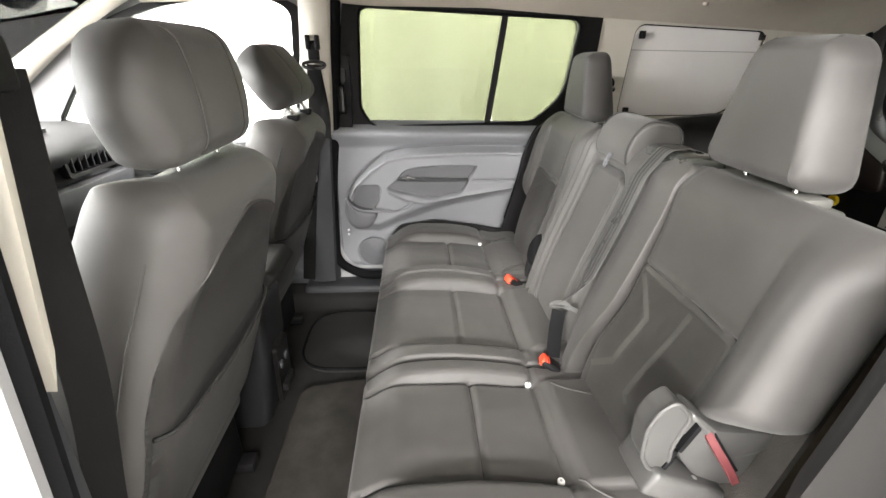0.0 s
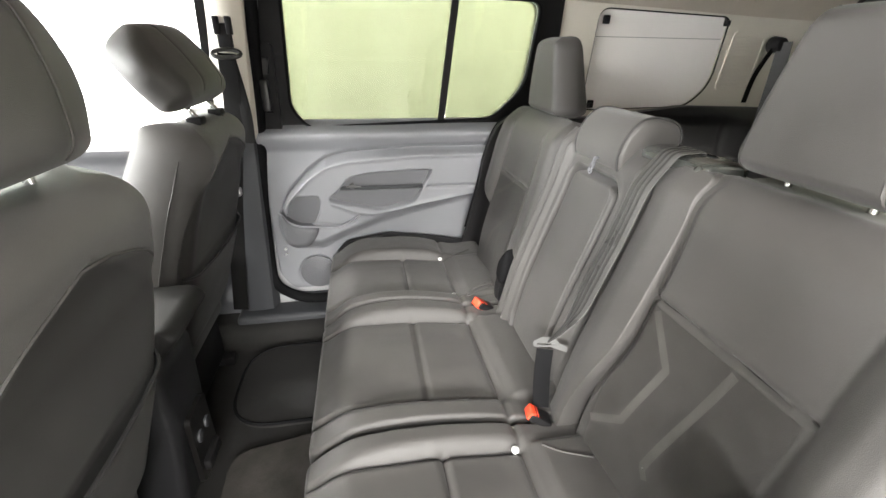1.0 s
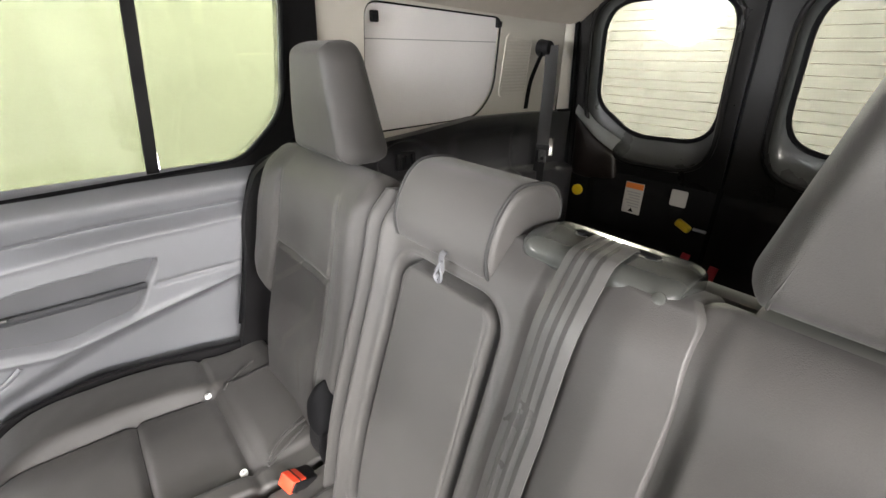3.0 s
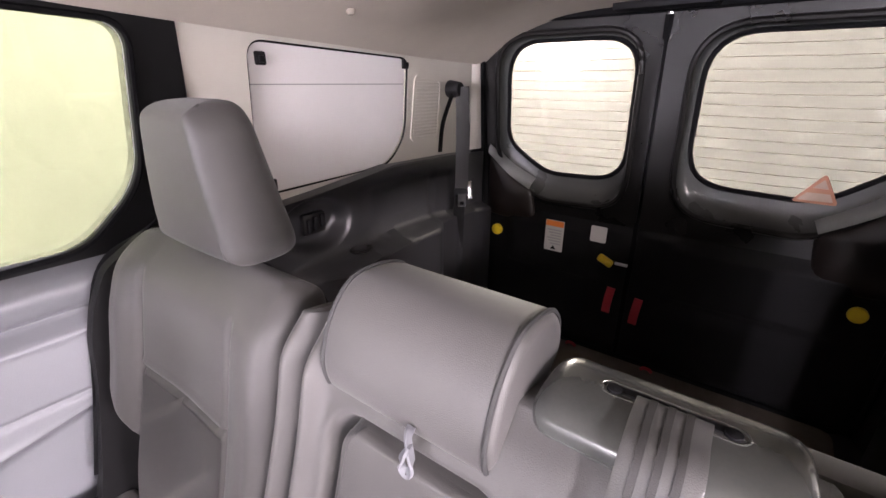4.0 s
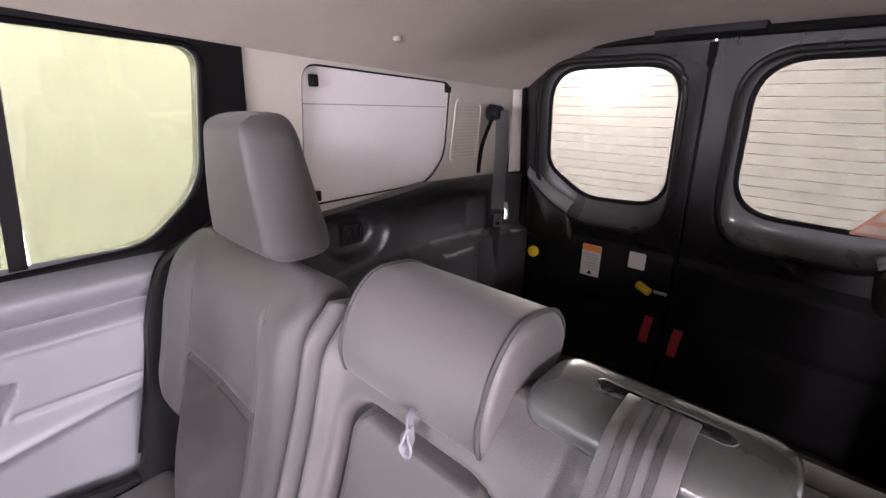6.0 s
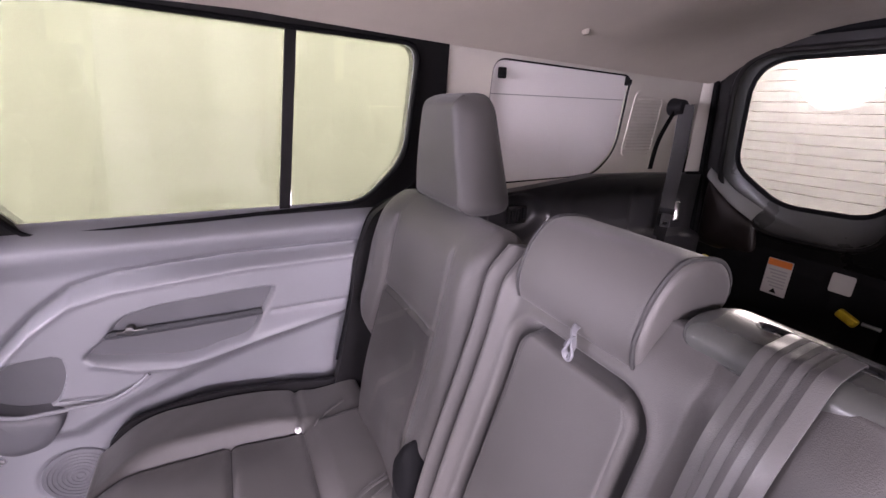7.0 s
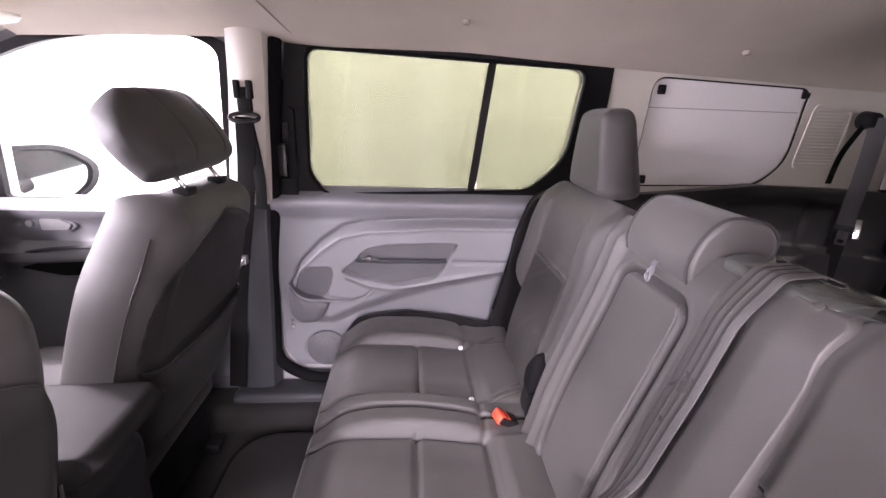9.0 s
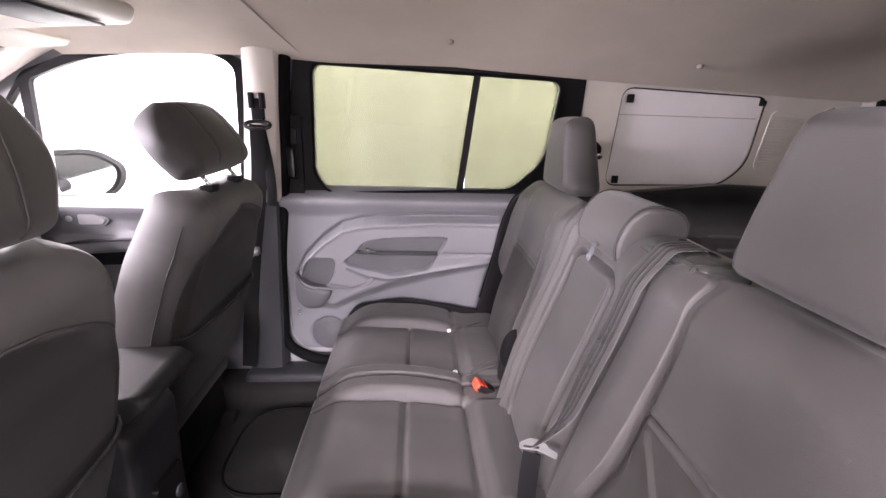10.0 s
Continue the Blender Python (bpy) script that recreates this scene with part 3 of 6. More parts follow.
grid(bm, 290, 210, door_pt)
lining = part("lining", bm, GREY_TRIM, door, "pale grey moulded door lining with an armrest sweep", angle=50)
bm = fresh()
plate(bm, rounded([(-0.675, 0.866), (0.505, 0.875), (0.512, 1.372), (-0.585, 1.402)], 0.03), [WIN_DOOR], side(1, -0.03), 0.028)
part("window_frame", bm, BLACK_TRIM, door, "black window surround")
bm = fresh()
tube(bm, [(p[0], side_y(p[1]) - 0.032, p[1]) for p in WIN_DOOR], 0.006, 6, True)
part("window_seal", bm, RUBBER, door)
for xs in ((-0.56, 0.062), (0.062, 0.45)):
    bm = fresh()
    plate(bm, [(xs[0], 0.86), (xs[1] if xs[1] > 0.1 else 0.037, 0.86), (xs[1] + (0.025 if xs[1] < 0.1 else 0), 1.39), (xs[0] + (0.025 if xs[0] > 0 else 0), 1.39)], [], side(1, 0.004), 0.004)
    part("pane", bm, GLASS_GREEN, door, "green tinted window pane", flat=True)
bm = fresh()
d0, d1 = (0.043, 0.885), (0.093, 1.36)
plate(bm, [(d0[0] - 0.014, d0[1]), (d0[0] + 0.014, d0[1]), (d1[0] + 0.013, d1[1]), (d1[0] - 0.013, d1[1])], [], side(1, -0.012), 0.014)
part("window_divider", bm, BLACK_TRIM, door, "black bar between the panes")
# latch housing on the frame's front part
bm = fresh()
plate(bm, rounded([(-0.655, 0.845), (-0.585, 0.850), (-0.575, 1.18), (-0.635, 1.18)], 0.02), [rounded([(-0.643, 0.94), (-0.60, 0.94), (-0.592, 1.14), (-0.628, 1.14)], 0.012)], side(1, -0.052), 0.024)
grip = part("latch_plate", bm, BLACK_TRIM, door, "black moulded latch plate")
bm = fresh()
plate(bm, rounded([(-0.636, 1.075), (-0.602, 1.075), (-0.596, 1.13), (-0.626, 1.13)], 0.008), [], side(1, -0.050), 0.02)
part("latch_lever", bm, BLACK_GLOSS, grip)
bm = fresh()
box(bm, -0.634, -0.607, 0.805, 0.83, 0.95, 1.06, 0.005)
part("latch_grip", bm, BLACK_GLOSS, grip)
# door pull slot, pull insert and cover of the storage bin
bm = fresh()
tube(bm, smooth_line([(-0.385, 0.802, 0.646), (-0.30, 0.796, 0.647), (-0.15, 0.795, 0.646), (-0.045, 0.802, 0.644)], 6), 0.009, 8)
part("pull_bar", bm, GREY_DARK, door, "dark grey pull bar across the pocket")
bm = fresh()
cyl(bm, (-0.335, 0.806, 0.655), (-0.335, 0.786, 0.655), 0.011, 14, bevel=0.003)
box(bm, -0.36, -0.30, 0.786, 0.794, 0.651, 0.658, 0.002)
part("lock_slider", bm, TONGUE, door, "small bright lock slider")
bm = fresh()
plate(bm, [(-0.22 + (p[0] + 0.22) * 0.965, 0.635 + (p[1] - 0.635) * 0.91) for p in POCKET], [], lambda u, v, w: (u, 0.824 - w, v), 0.005)
part("pocket_insert", bm, SPEAKER, door, "darker grey textured insert in the pocket")
# Darker plate at the back of the bin stands in for shade in the hollow.
bm = fresh()
plate(bm, [(-0.538 + (p[0] + 0.538) * 0.96, 0.56 + (p[1] - 0.56) * 0.96) for p in BIN], [], lambda u, v, w: (u, 0.812 - w, v), 0.004)
part("bin_back", bm, SPEAKER, door, "darker plate for the shade inside the storage bin")
bm = fresh()
out_ = rounded([(-0.630, 0.568), (-0.634, 0.50), (-0.624, 0.435), (-0.588, 0.404), (-0.525, 0.408), (-0.495, 0.45), (-0.482, 0.483), (-0.505, 0.497), (-0.560, 0.503), (-0.600, 0.525)], 0.03, 5)
cu, cv = -0.562, 0.462
rings = [[bm.verts.new((cu + (p[0] - cu) * k, y_, cv + (p[1] - cv) * k)) for p in out_] for k, y_ in ((1.0, 0.835), (1.0, 0.778), (0.975, 0.766), (0.90, 0.758), (0.6, 0.753), (0.1, 0.752))]
for A, B in zip(rings, rings[1:]):
    for j in range(len(A)):
        bm.faces.new((A[j - 1], A[j], B[j], B[j - 1]))
bm.faces.new(rings[-1])
bin_ = part("bin", bm, SPEAKER, door, "grey bottle bin on the door", angle=50)
bm = fresh()
tube(bm, smooth_line([(-0.632, 0.775, 0.565), (-0.600, 0.765, 0.526), (-0.560, 0.762, 0.505), (-0.505, 0.764, 0.499), (-0.45, 0.775, 0.490), (-0.40, 0.783, 0.485), (-0.35, 0.788, 0.505), (-0.317, 0.792, 0.53)], 6), 0.005, 8)
part("rim", bm, GREY_TRIM, bin_)
bm = fresh()
cyl(bm, (-0.515, 0.85, 0.25), (-0.515, 0.838, 0.25), 0.078, 40, bevel=0.004)
# Darker grey than the lining, to put the shadow on the grille into colour.
spk = part("speaker_grille", bm, SPEAKER, door, "round speaker grille, its grey darkened for shadow")
bm = fresh()
for i in range(1, 8):
    ring = [(-0.515 + 0.0095 * i * math.cos(a), 0.837, 0.25 + 0.0095 * i * math.sin(a)) for a in [2 * math.pi * k / 32 for k in range(32)]]
    tube(bm, ring, 0.002, 5, True)
part("grille_ring", bm, SPEAKER, spk)
for zz in (0.375, 0.352):
    bm = fresh()
    cyl(bm, (-0.64, 0.838, zz), (-0.64, 0.828, zz), 0.006, 12, bevel=0.002)
    part("screw", bm, STEEL, door)

# seal round the door opening
SEAL = [(0.50, 0.06), (0.50, 0.115), (-0.60, 0.118, 0.1), (-0.715, 0.20, 0.10), (-0.705, 0.56, 0.2), (-0.655, 0.95, 0.2), (-0.612, 1.40, 0.03), (0.0, 1.405), (0.50, 1.385), (0.50, 1.43)]
bm = fresh()
tube(bm, [(p[0], 0.835 - 0.03 * ease(0.9, 1.4, p[1]), p[1]) for p in rounded(SEAL, 0.05, 10)[12:-12]], 0.022, 10)
structure("trim_door_seal", bm, RUBBER, "thick black rubber seal round the door opening", "door seal")
bm = fresh()
tube(bm, [(p[0] - 0.022 if p[0] < 0 else p[0], 0.855 - 0.03 * ease(0.9, 1.4, p[1]), p[1]) for p in rounded(SEAL, 0.05, 10)[12:-12]], 0.022, 8)
structure("trim_door_frame", bm, GREY_DARK, "dark grey painted door frame flange", "door frame")

# far sill and B pillar
bm = fresh()
box(bm, -0.88, 0.55, 0.76, 0.885, -0.02, 0.085, 0.02, 3)
structure("trim_sill", bm, GREY_DARK, "grey plastic sill trim under the closed door", "sill trim")
bm = fresh()
grid(bm, 16, 40, lambda a, b: (lambda z: (-0.825 + 0.165 * a + (0.110 - 0.04 * a) * (z - 0.85), 0.80 - 0.025 * math.sin(math.pi * a) + 0.05 * (1 - ease(0.0, 0.12, a)) + 0.05 * ease(0.9, 1.0, a) - 0.03 * ease(1.2, 1.45, z), z))(0.855 + 0.57 * b))
structure("trim_pillar_upper", bm, BEIGE, "beige plastic upper pillar trim with belt guide", "pillar trim")
bm = fresh()
grid(bm, 16, 40, lambda a, b: (lambda z: (-0.86 + 0.155 * a + 0.05 * (z - 0.1), 0.805 - 0.012 * math.sin(math.pi * a) + 0.04 * (1 - ease(0.0, 0.12, a)) + 0.05 * ease(0.9, 1.0, a), z))(0.10 + 0.76 * b))
structure("trim_pillar_lower", bm, GREY_DARK, "grey plastic lower pillar trim", "pillar trim")

# ---------------------------------------------------------------- front door by the far front seat


def front_door(sgn, name, label):
    d = thing(name, (-1.2, sgn * 0.86, 0.1), label, "van door", kind="structure")
    bm = fresh()
    grid(bm, 70, 50, lambda a, b: (lambda x, z: (x, sgn * (0.872 - 0.05 * ease(0.05, 0.15, z) - 0.03 * ease(0.76, 0.81, z) + 0.045 * ease(0.825, 0.852, z)
         - 0.045 * ease(0.62, 0.66, z - 0.06 * (x + 1.2)) * (1 - ease(0.69, 0.72, z - 0.06 * (x + 1.2)))), z))(-1.95 + 1.14 * a, 0.03 + 0.823 * b))
    part("lining", bm, GREY_TRIM, d, "grey moulded front door lining")
    bm = fresh()
    plate(bm, rounded([(-1.92, 0.835), (-0.77, 0.835), (-0.765, 1.36), (-0.86, 1.405), (-1.1, 1.405), (-1.36, 1.37), (-1.55, 1.30)], 0.03), [WIN_FRONT, WIN_TIP], side(sgn, -0.022), 0.02)
    part("window_frame", bm, BLACK_TRIM, d, "black window surround")
    for hole in (WIN_FRONT, WIN_TIP):
        bm = fresh()
        plate(bm, [(p[0] * 1.004, 1.1 + (p[1] - 1.1) * 1.01) for p in hole], [], side(sgn, 0.006), 0.004)
        # The near panes, out of view, are darkened to keep light off the front seats.
        pane = part("pane", bm, GLASS_CLEAR if sgn > 0 else GLASS_BLOCK, d, "side window pane", flat=True)
        pane.visible_shadow = sgn < 0
    bm = fresh()
    plate(bm, rounded([(-1.50, 0.735), (-1.36, 0.74), (-1.33, 0.765), (-1.38, 0.80), (-1.52, 0.80)], 0.012), [], lambda u, v, w: (u, sgn * (0.818 - w), v), 0.008)
    bez = part("handle_bezel", bm, GREY_TRIM, d, "grey handle surround")
    bm = fresh()
    plate(bm, rounded([(-1.445, 0.748), (-1.36, 0.75), (-1.345, 0.768), (-1.38, 0.788), (-1.445, 0.788)], 0.008), [], lambda u, v, w: (u, sgn * (0.81 - w), v), 0.008)
    part("door_handle", bm, STEEL, bez, "silver inner door handle")
    bm = fresh()
    cyl(bm, (-1.48, sgn * 0.808, 0.77), (-1.48, sgn * 0.80, 0.77), 0.012, 14, bevel=0.002)
    part("lock_knob", bm, STEEL, bez)
    bm = fresh()
    pts = smooth_line([(-1.55, sgn * 0.795, 0.66), (-1.40, sgn * 0.775, 0.69), (-1.2, sgn * 0.77, 0.70), (-0.98, sgn * 0.78, 0.69)], 6)
    tube(bm, pts, 0.007, 8)
    part("armrest_edge", bm, GREY_DARK, d, "dark line along the armrest")
    bm = fresh()
    plate(bm, rounded([(-1.54, 0.615), (-1.36, 0.66), (-1.0, 0.665), (-1.0, 0.60), (-1.4, 0.585)], 0.02), [], lambda u, v, w: (u, sgn * (0.80 - w), v), 0.01)
    part("armrest_pocket", bm, BLACK_TRIM, d, "black pull pocket")
    return d


front_door(1, "door_2", "closed front passenger door with grey lining")
front_door(-1, "door_3", "closed front driver door with grey lining")

# outside mirror beyond the far front window
mir = thing("door_mirror", (-1.55, 1.04, 0.9), "black door mirror outside the front window", "mirror")
bm = fresh()
mo = rounded([(-1.665, 0.985), (-1.50, 0.985), (-1.442, 0.93), (-1.452, 0.87), (-1.50, 0.825), (-1.64, 0.825), (-1.665, 0.87)], 0.04, 6)
rings = []
cxm, czm = -1.556, 0.905
MX, MN = Vector((0.62, 0.78, 0)), Vector((-0.78, 0.62, 0))      # along the glass, and away from the eye


def mirror_pt(u, z, depth):
    return Vector((-1.600, 1.03, 0)) + MX * (u - cxm) * 1.45 + MN * depth + Vector((0, 0, czm - 0.012 + (z - czm) * 1.18))


for s, dd in ((1.0, 0.012), (1.08, -0.008), (1.24, 0.0), (1.27, 0.03), (1.05, 0.08), (0.7, 0.12), (0.3, 0.13)):
    rings.append([bm.verts.new(mirror_pt(cxm + (p[0] - cxm) * s, czm + (p[1] - czm) * s, dd)) for p in mo])
for A, B in zip(rings, rings[1:]):
    for j in range(len(A)):
        bm.faces.new((A[j - 1], A[j], B[j], B[j - 1]))
bm.faces.new(rings[-1])
part("housing", bm, BLACK_TRIM, mir, "black mirror housing")
bm = fresh()
V = [bm.verts.new(mirror_pt(p[0], p[1], 0.008)) for p in mo]
bm.faces.new(V)
bmesh.ops.solidify(bm, geom=bm.faces[:], thickness=0.004)
part("mirror_glass", bm, MIRROR, mir, "mirror glass")
bm = fresh()
tube(bm, [(-1.62, 0.93, 0.86), (-1.62, 1.0, 0.87)], 0.028, 10)
part("mirror_foot", bm, BLACK_TRIM, mir)

# ---------------------------------------------------------------- load bay sides


def bay_side(sgn, name):
    def y_in(x, z):
        # lower box of the wheel arch, ledge, hollow above
        ledge = 0.70 + 0.02 * math.sin((x - 0.6) * 3)
        y = 0.845 - 0.045 * ease(0.9, 0.945, 1.89 - z)
        y -= 0.11 * (1 - ease(ledge - 0.012, ledge + 0.010, z)) * ease(0.62, 0.80, x) * (1 - 0.5 * ease(1.25, 1.38, x))
        e = math.hypot((x - 0.79) / 0.13, (z - 0.83) / 0.085)
        y += 0.055 * (1 - ease(0.70, 1.05, e))
        y += 0.016 * ease(0.72, 0.78, z) * (1 - ease(0.88, 0.92, z)) * ease(0.95, 1.05, x) * (1 - ease(1.33, 1.4, x))
        y -= 0.015 * ease(1.56, 1.68, x)
        y += groove(seg_dist((x, z), [(0.6, 0.62), (0.75, 0.70), (1.0, 0.73)]), 0.02, 0.012)
        e = abs(x - 1.42)
        y += 0.012 * (1 - ease(0.06, 0.08, e)) * (1 - ease(0.86, 0.9, z))
        return y
    d = thing(name, (1.1, sgn * 0.84, 0.05), "black moulded plastic lining of the load bay", "side lining", kind="structure")
    bm = fresh()
    grid(bm, 110, 90, lambda a, b: (lambda x: (lambda z: (x, sgn * y_in(x, z), z))(0.04 + (line_at([(0.5, 0.905), (0.69, 0.915), (0.815, 0.925), (1.14, 0.958), (1.49, 0.95), (1.72, 0.94)], x) - 0.04) * b))(0.51 + 1.21 * a))
    part("lining", bm, BAY_TRIM, d, angle=55)
    bm = fresh()
    grid(bm, 60, 4, lambda a, b: (lambda x: (x, sgn * (0.80 + 0.075 * b), line_at([(0.5, 0.905), (0.69, 0.915), (0.815, 0.925), (1.14, 0.958), (1.49, 0.95), (1.72, 0.94)], x) - 0.003))(0.51 + 1.21 * a))
    part("ledge", bm, BAY_TRIM, d)
    sock = part("socket", box(fresh(), 0.755, 0.835, min(sgn * 0.82, sgn * 0.84), max(sgn * 0.82, sgn * 0.84), 0.80, 0.865, 0.006), BLACK_GLOSS, d, "black power socket in the hollow")
    bm = fresh()
    for i in range(3):
        box(bm, 0.763 + 0.024 * i, 0.779 + 0.024 * i, min(sgn * 0.81, sgn * 0.822), max(sgn * 0.81, sgn * 0.822), 0.808 + 0.006 * i, 0.852 + 0.004 * i, 0.003)
    part("socket_flap", bm, BLACK_TRIM, sock)
    bm = fresh()
    ring = [(0.92 + 0.035 * math.cos(a), sgn * (0.765 + 0.026 * math.sin(a)), 0.722) for a in [2 * math.pi * k / 28 for k in range(28)]]
    tube(bm, ring, 0.006, 8, True)
    part("cup_ring", bm, BLACK_GLOSS, d, "round cup holder rim")
    for i in range(4):
        bm = fresh()
        box(bm, 1.345, 1.385, min(sgn * 0.79, sgn * 0.83), max(sgn * 0.79, sgn * 0.83), 0.665 + 0.014 * i, 0.672 + 0.014 * i, 0.002)
        part("vent_slat", bm, BLACK_TRIM, d)
    # beige upper lining with the blanked window
    up = thing(name + "_upper", (1.1, sgn * 0.86, 0.93), "beige upper side lining round the blanked window", "side lining", kind="structure")
    bm = fresh()
    plate(bm, rounded([(0.513, 0.895), (0.69, 0.905), (0.815, 0.915), (1.14, 0.948), (1.49, 0.945), (1.70, 0.93), (1.70, 1.36), (0.513, 1.39)], 0.004, 2), [WIN_QUARTER], side(sgn, -0.026), 0.024)
    part("lining", bm, BEIGE, up, "beige plastic upper lining")
    # vent grille
    bm = fresh()
    go = rounded([(1.285, 1.02), (1.46, 1.012), (1.465, 1.245), (1.30, 1.258)], 0.03)
    plate(bm, go, [rounded([(1.297, 1.032), (1.45, 1.024), (1.455, 1.233), (1.31, 1.246)], 0.022)], side(sgn, -0.030), 0.005)
    gr = part("vent_frame", bm, BEIGE, up, "beige vent grille")
    for i in range(17):
        z = 1.038 + 0.0123 * i
        bm = fresh()
        box(bm, 1.302, 1.452, min(sgn * (side_y(z) - 0.030), sgn * (side_y(z) - 0.024)), max(sgn * (side_y(z) - 0.030), sgn * (side_y(z) - 0.024)), z - 0.0035, z + 0.0035, 0.001, 1)
        part("vent_slat", bm, BEIGE, gr)
    return d


bay_side(1, "wall_bay_far")
bay_side(-1, "wall_bay_near")
for sgn in (1,):
    wp = thing("window_blank", (0.96, sgn * 0.88, 0.94), "white fibreboard panel clipped over the rear side window", "window panel")
    bm = fresh()
    plate(bm, [(0.96 + (p[0] - 0.96) * 0.985, 1.13 + (p[1] - 1.13) * 0.98) for p in WIN_QUARTER], [], side(sgn, -0.012), 0.006)
    part("board", bm, WHITE_BOARD, wp, flat=True)
    bm = fresh()
    box(bm, 0.672, 1.25, min(sgn * 0.848, sgn * 0.852), max(sgn * 0.848, sgn * 0.852), 1.222, 1.2245)
    part("crease", bm, INK, wp, "faint line across the board")
    for cx, cz in ((0.703, 1.284), (1.255, 1.288), (0.70, 0.962)):
        bm = fresh()
        yy = side_y(cz) - 0.014
        box(bm, cx - 0.014, cx + 0.014, min(sgn * yy, sgn * (yy - 0.012)), max(sgn * yy, sgn * (yy - 0.012)), cz - 0.016, cz + 0.016, 0.004)
        box(bm, cx - 0.008, cx + 0.008, min(sgn * (yy - 0.01), sgn * (yy - 0.018)), max(sgn * (yy - 0.01), sgn * (yy - 0.018)), cz - 0.010, cz + 0.006, 0.003)
        part("clip", bm, BLACK_TRIM, wp, "small black plastic clip")
    bm = fresh()
    tube(bm, [(p[0], sgn * (side_y(p[1]) - 0.02), p[1]) for p in WIN_QUARTER], 0.005, 6, True)
    part("edge_seal", bm, RUBBER, wp)
for sgn in (1, -1):
    bm = fresh()
    plate(bm, WIN_QUARTER, [], side(sgn, 0.01), 0.004)
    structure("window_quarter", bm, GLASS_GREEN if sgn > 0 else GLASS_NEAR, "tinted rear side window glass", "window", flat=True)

# ---------------------------------------------------------------- rear doors


def rear_x(z):
    return 1.83 - 0.02 * z - 0.15 * max(0.0, z - 0.85)


GAP = 0.108
WIN_REAR_FAR = rounded([(0.203, 0.855, 0.13), (0.54, 0.845, 0.07), (0.728, 0.975, 0.07), (0.712, 1.385, 0.14), (0.198, 1.385, 0.13)], n=8)
WIN_REAR_NEAR = rounded([(-0.018, 0.875, 0.15), (-0.42, 0.860, 0.08), (-0.615, 1.02, 0.08), (-0.585, 1.385, 0.13), (-0.012, 1.385, 0.15)], n=8)


def rear_door(name, y0, y1, hole, label):
    d = thing(name, (1.85, (y0 + y1) / 2, 0.05), label, "van door", kind="structure")
    lo, hi = min(y0, y1), max(y0, y1)
    pos = lambda u, v, w: (rear_x(v) + w, u, v)
    bm = fresh()
    cy, cz = sum(p[0] for p in hole) / len(hole), sum(p[1] for p in hole) / len(hole)
    wide = [(cy + (p[0] - cy) * 1.10, cz + (p[1] - cz) * 1.07 - 0.095 * ease(cz + 0.1, cz - 0.2, p[1])) for p in hole]
    plate(bm, rounded([(lo, 0.66), (hi, 0.66), (hi, 1.455), (lo, 1.455)], 0.02), [wide], pos, 0.085)
    part("window_panel", bm, BLACK_GLOSS, d, "black painted steel round the window", angle=30)
    bm = fresh()
    grid(bm, 40, 50, lambda a, b: (lambda y, z: (rear_x(z) - 0.012 * ease(lo, lo + 0.03, y) * (1 - ease(hi - 0.03, hi, y)) * ease(0.06, 0.1, z) * (1 - ease(0.655, 0.675, z))
         - 0.014 * ease(0.40, 0.43, z) * (1 - ease(0.63, 0.65, z)) * ease(lo + 0.12, lo + 0.15, y) * (1 - ease(hi - 0.15, hi - 0.12, y)), y, z))(lo + (hi - lo) * a, 0.05 + 0.63 * b))
    bm2 = bm
    part("lower_panel", bm2, BLACK_TRIM, d, "black plastic lower door lining")
    part("outer_skin", plate(fresh(), [(lo, 0.04), (hi, 0.04), (hi, 0.80), (lo, 0.80)], [], lambda u, v, w: (rear_x(v) + 0.086 + w, u, v), 0.012), BODY_WHITE, d, "white painted outer skin")
    # rims round the window
    for loop, rr, dx, mtl, nm in ((wide, 0.011, -0.004, BLACK_GLOSS, "outer_rim"), (hole, 0.009, 0.062, RUBBER, "window_seal")):
        bm = fresh()
        tube(bm, [(rear_x(p[1]) + dx, p[0], p[1]) for p in loop], rr, 8, True)
        part(nm, bm, mtl, d)
    bm = fresh()
    rings = []
    for k in range(6):
        t = k / 5
        rings.append([bm.verts.new((rear_x(a[1] + (b[1] - a[1]) * t) - 0.004 + 0.07 * math.sin(math.pi / 2 * t), a[0] + (b[0] - a[0]) * (1 - math.cos(math.pi / 2 * t)), a[1] + (b[1] - a[1]) * (1 - math.cos(math.pi / 2 * t)))) for a, b in zip(wide, hole)])
    for A, B in zip(rings, rings[1:]):
        for j in range(len(A)):
            bm.faces.new((A[j - 1], A[j], B[j], B[j - 1]))
    part("window_reveal", bm, SILL_GREY, d, "dark grey glossy window reveal")
    bm = fresh()
    plate(bm, [(p[0], p[1]) for p in hole], [], lambda u, v, w: (rear_x(v) + 0.07 + w, u, v), 0.004)
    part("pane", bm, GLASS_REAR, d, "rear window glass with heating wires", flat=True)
    bm = fresh()
    z = 0.905
    while z < 1.37:
        xs = [(p[0], q[0]) for p, q in zip(hole, hole[1:] + hole[:1]) if (p[1] - z) * (q[1] - z) < 0]
        if len(xs) == 2:
            a, b = sorted((sum(xs[0]) / 2, sum(xs[1]) / 2))
            tube(bm, [(rear_x(z) + 0.067, a + 0.012, z), (rear_x(z) + 0.067, (a + b) / 2, z - 0.002), (rear_x(z) + 0.067, b - 0.012, z)], 0.0008, 4)
        z += 0.037
    part("heating_wires", bm, WIRE, d, "thin grey heating wires")
    return d


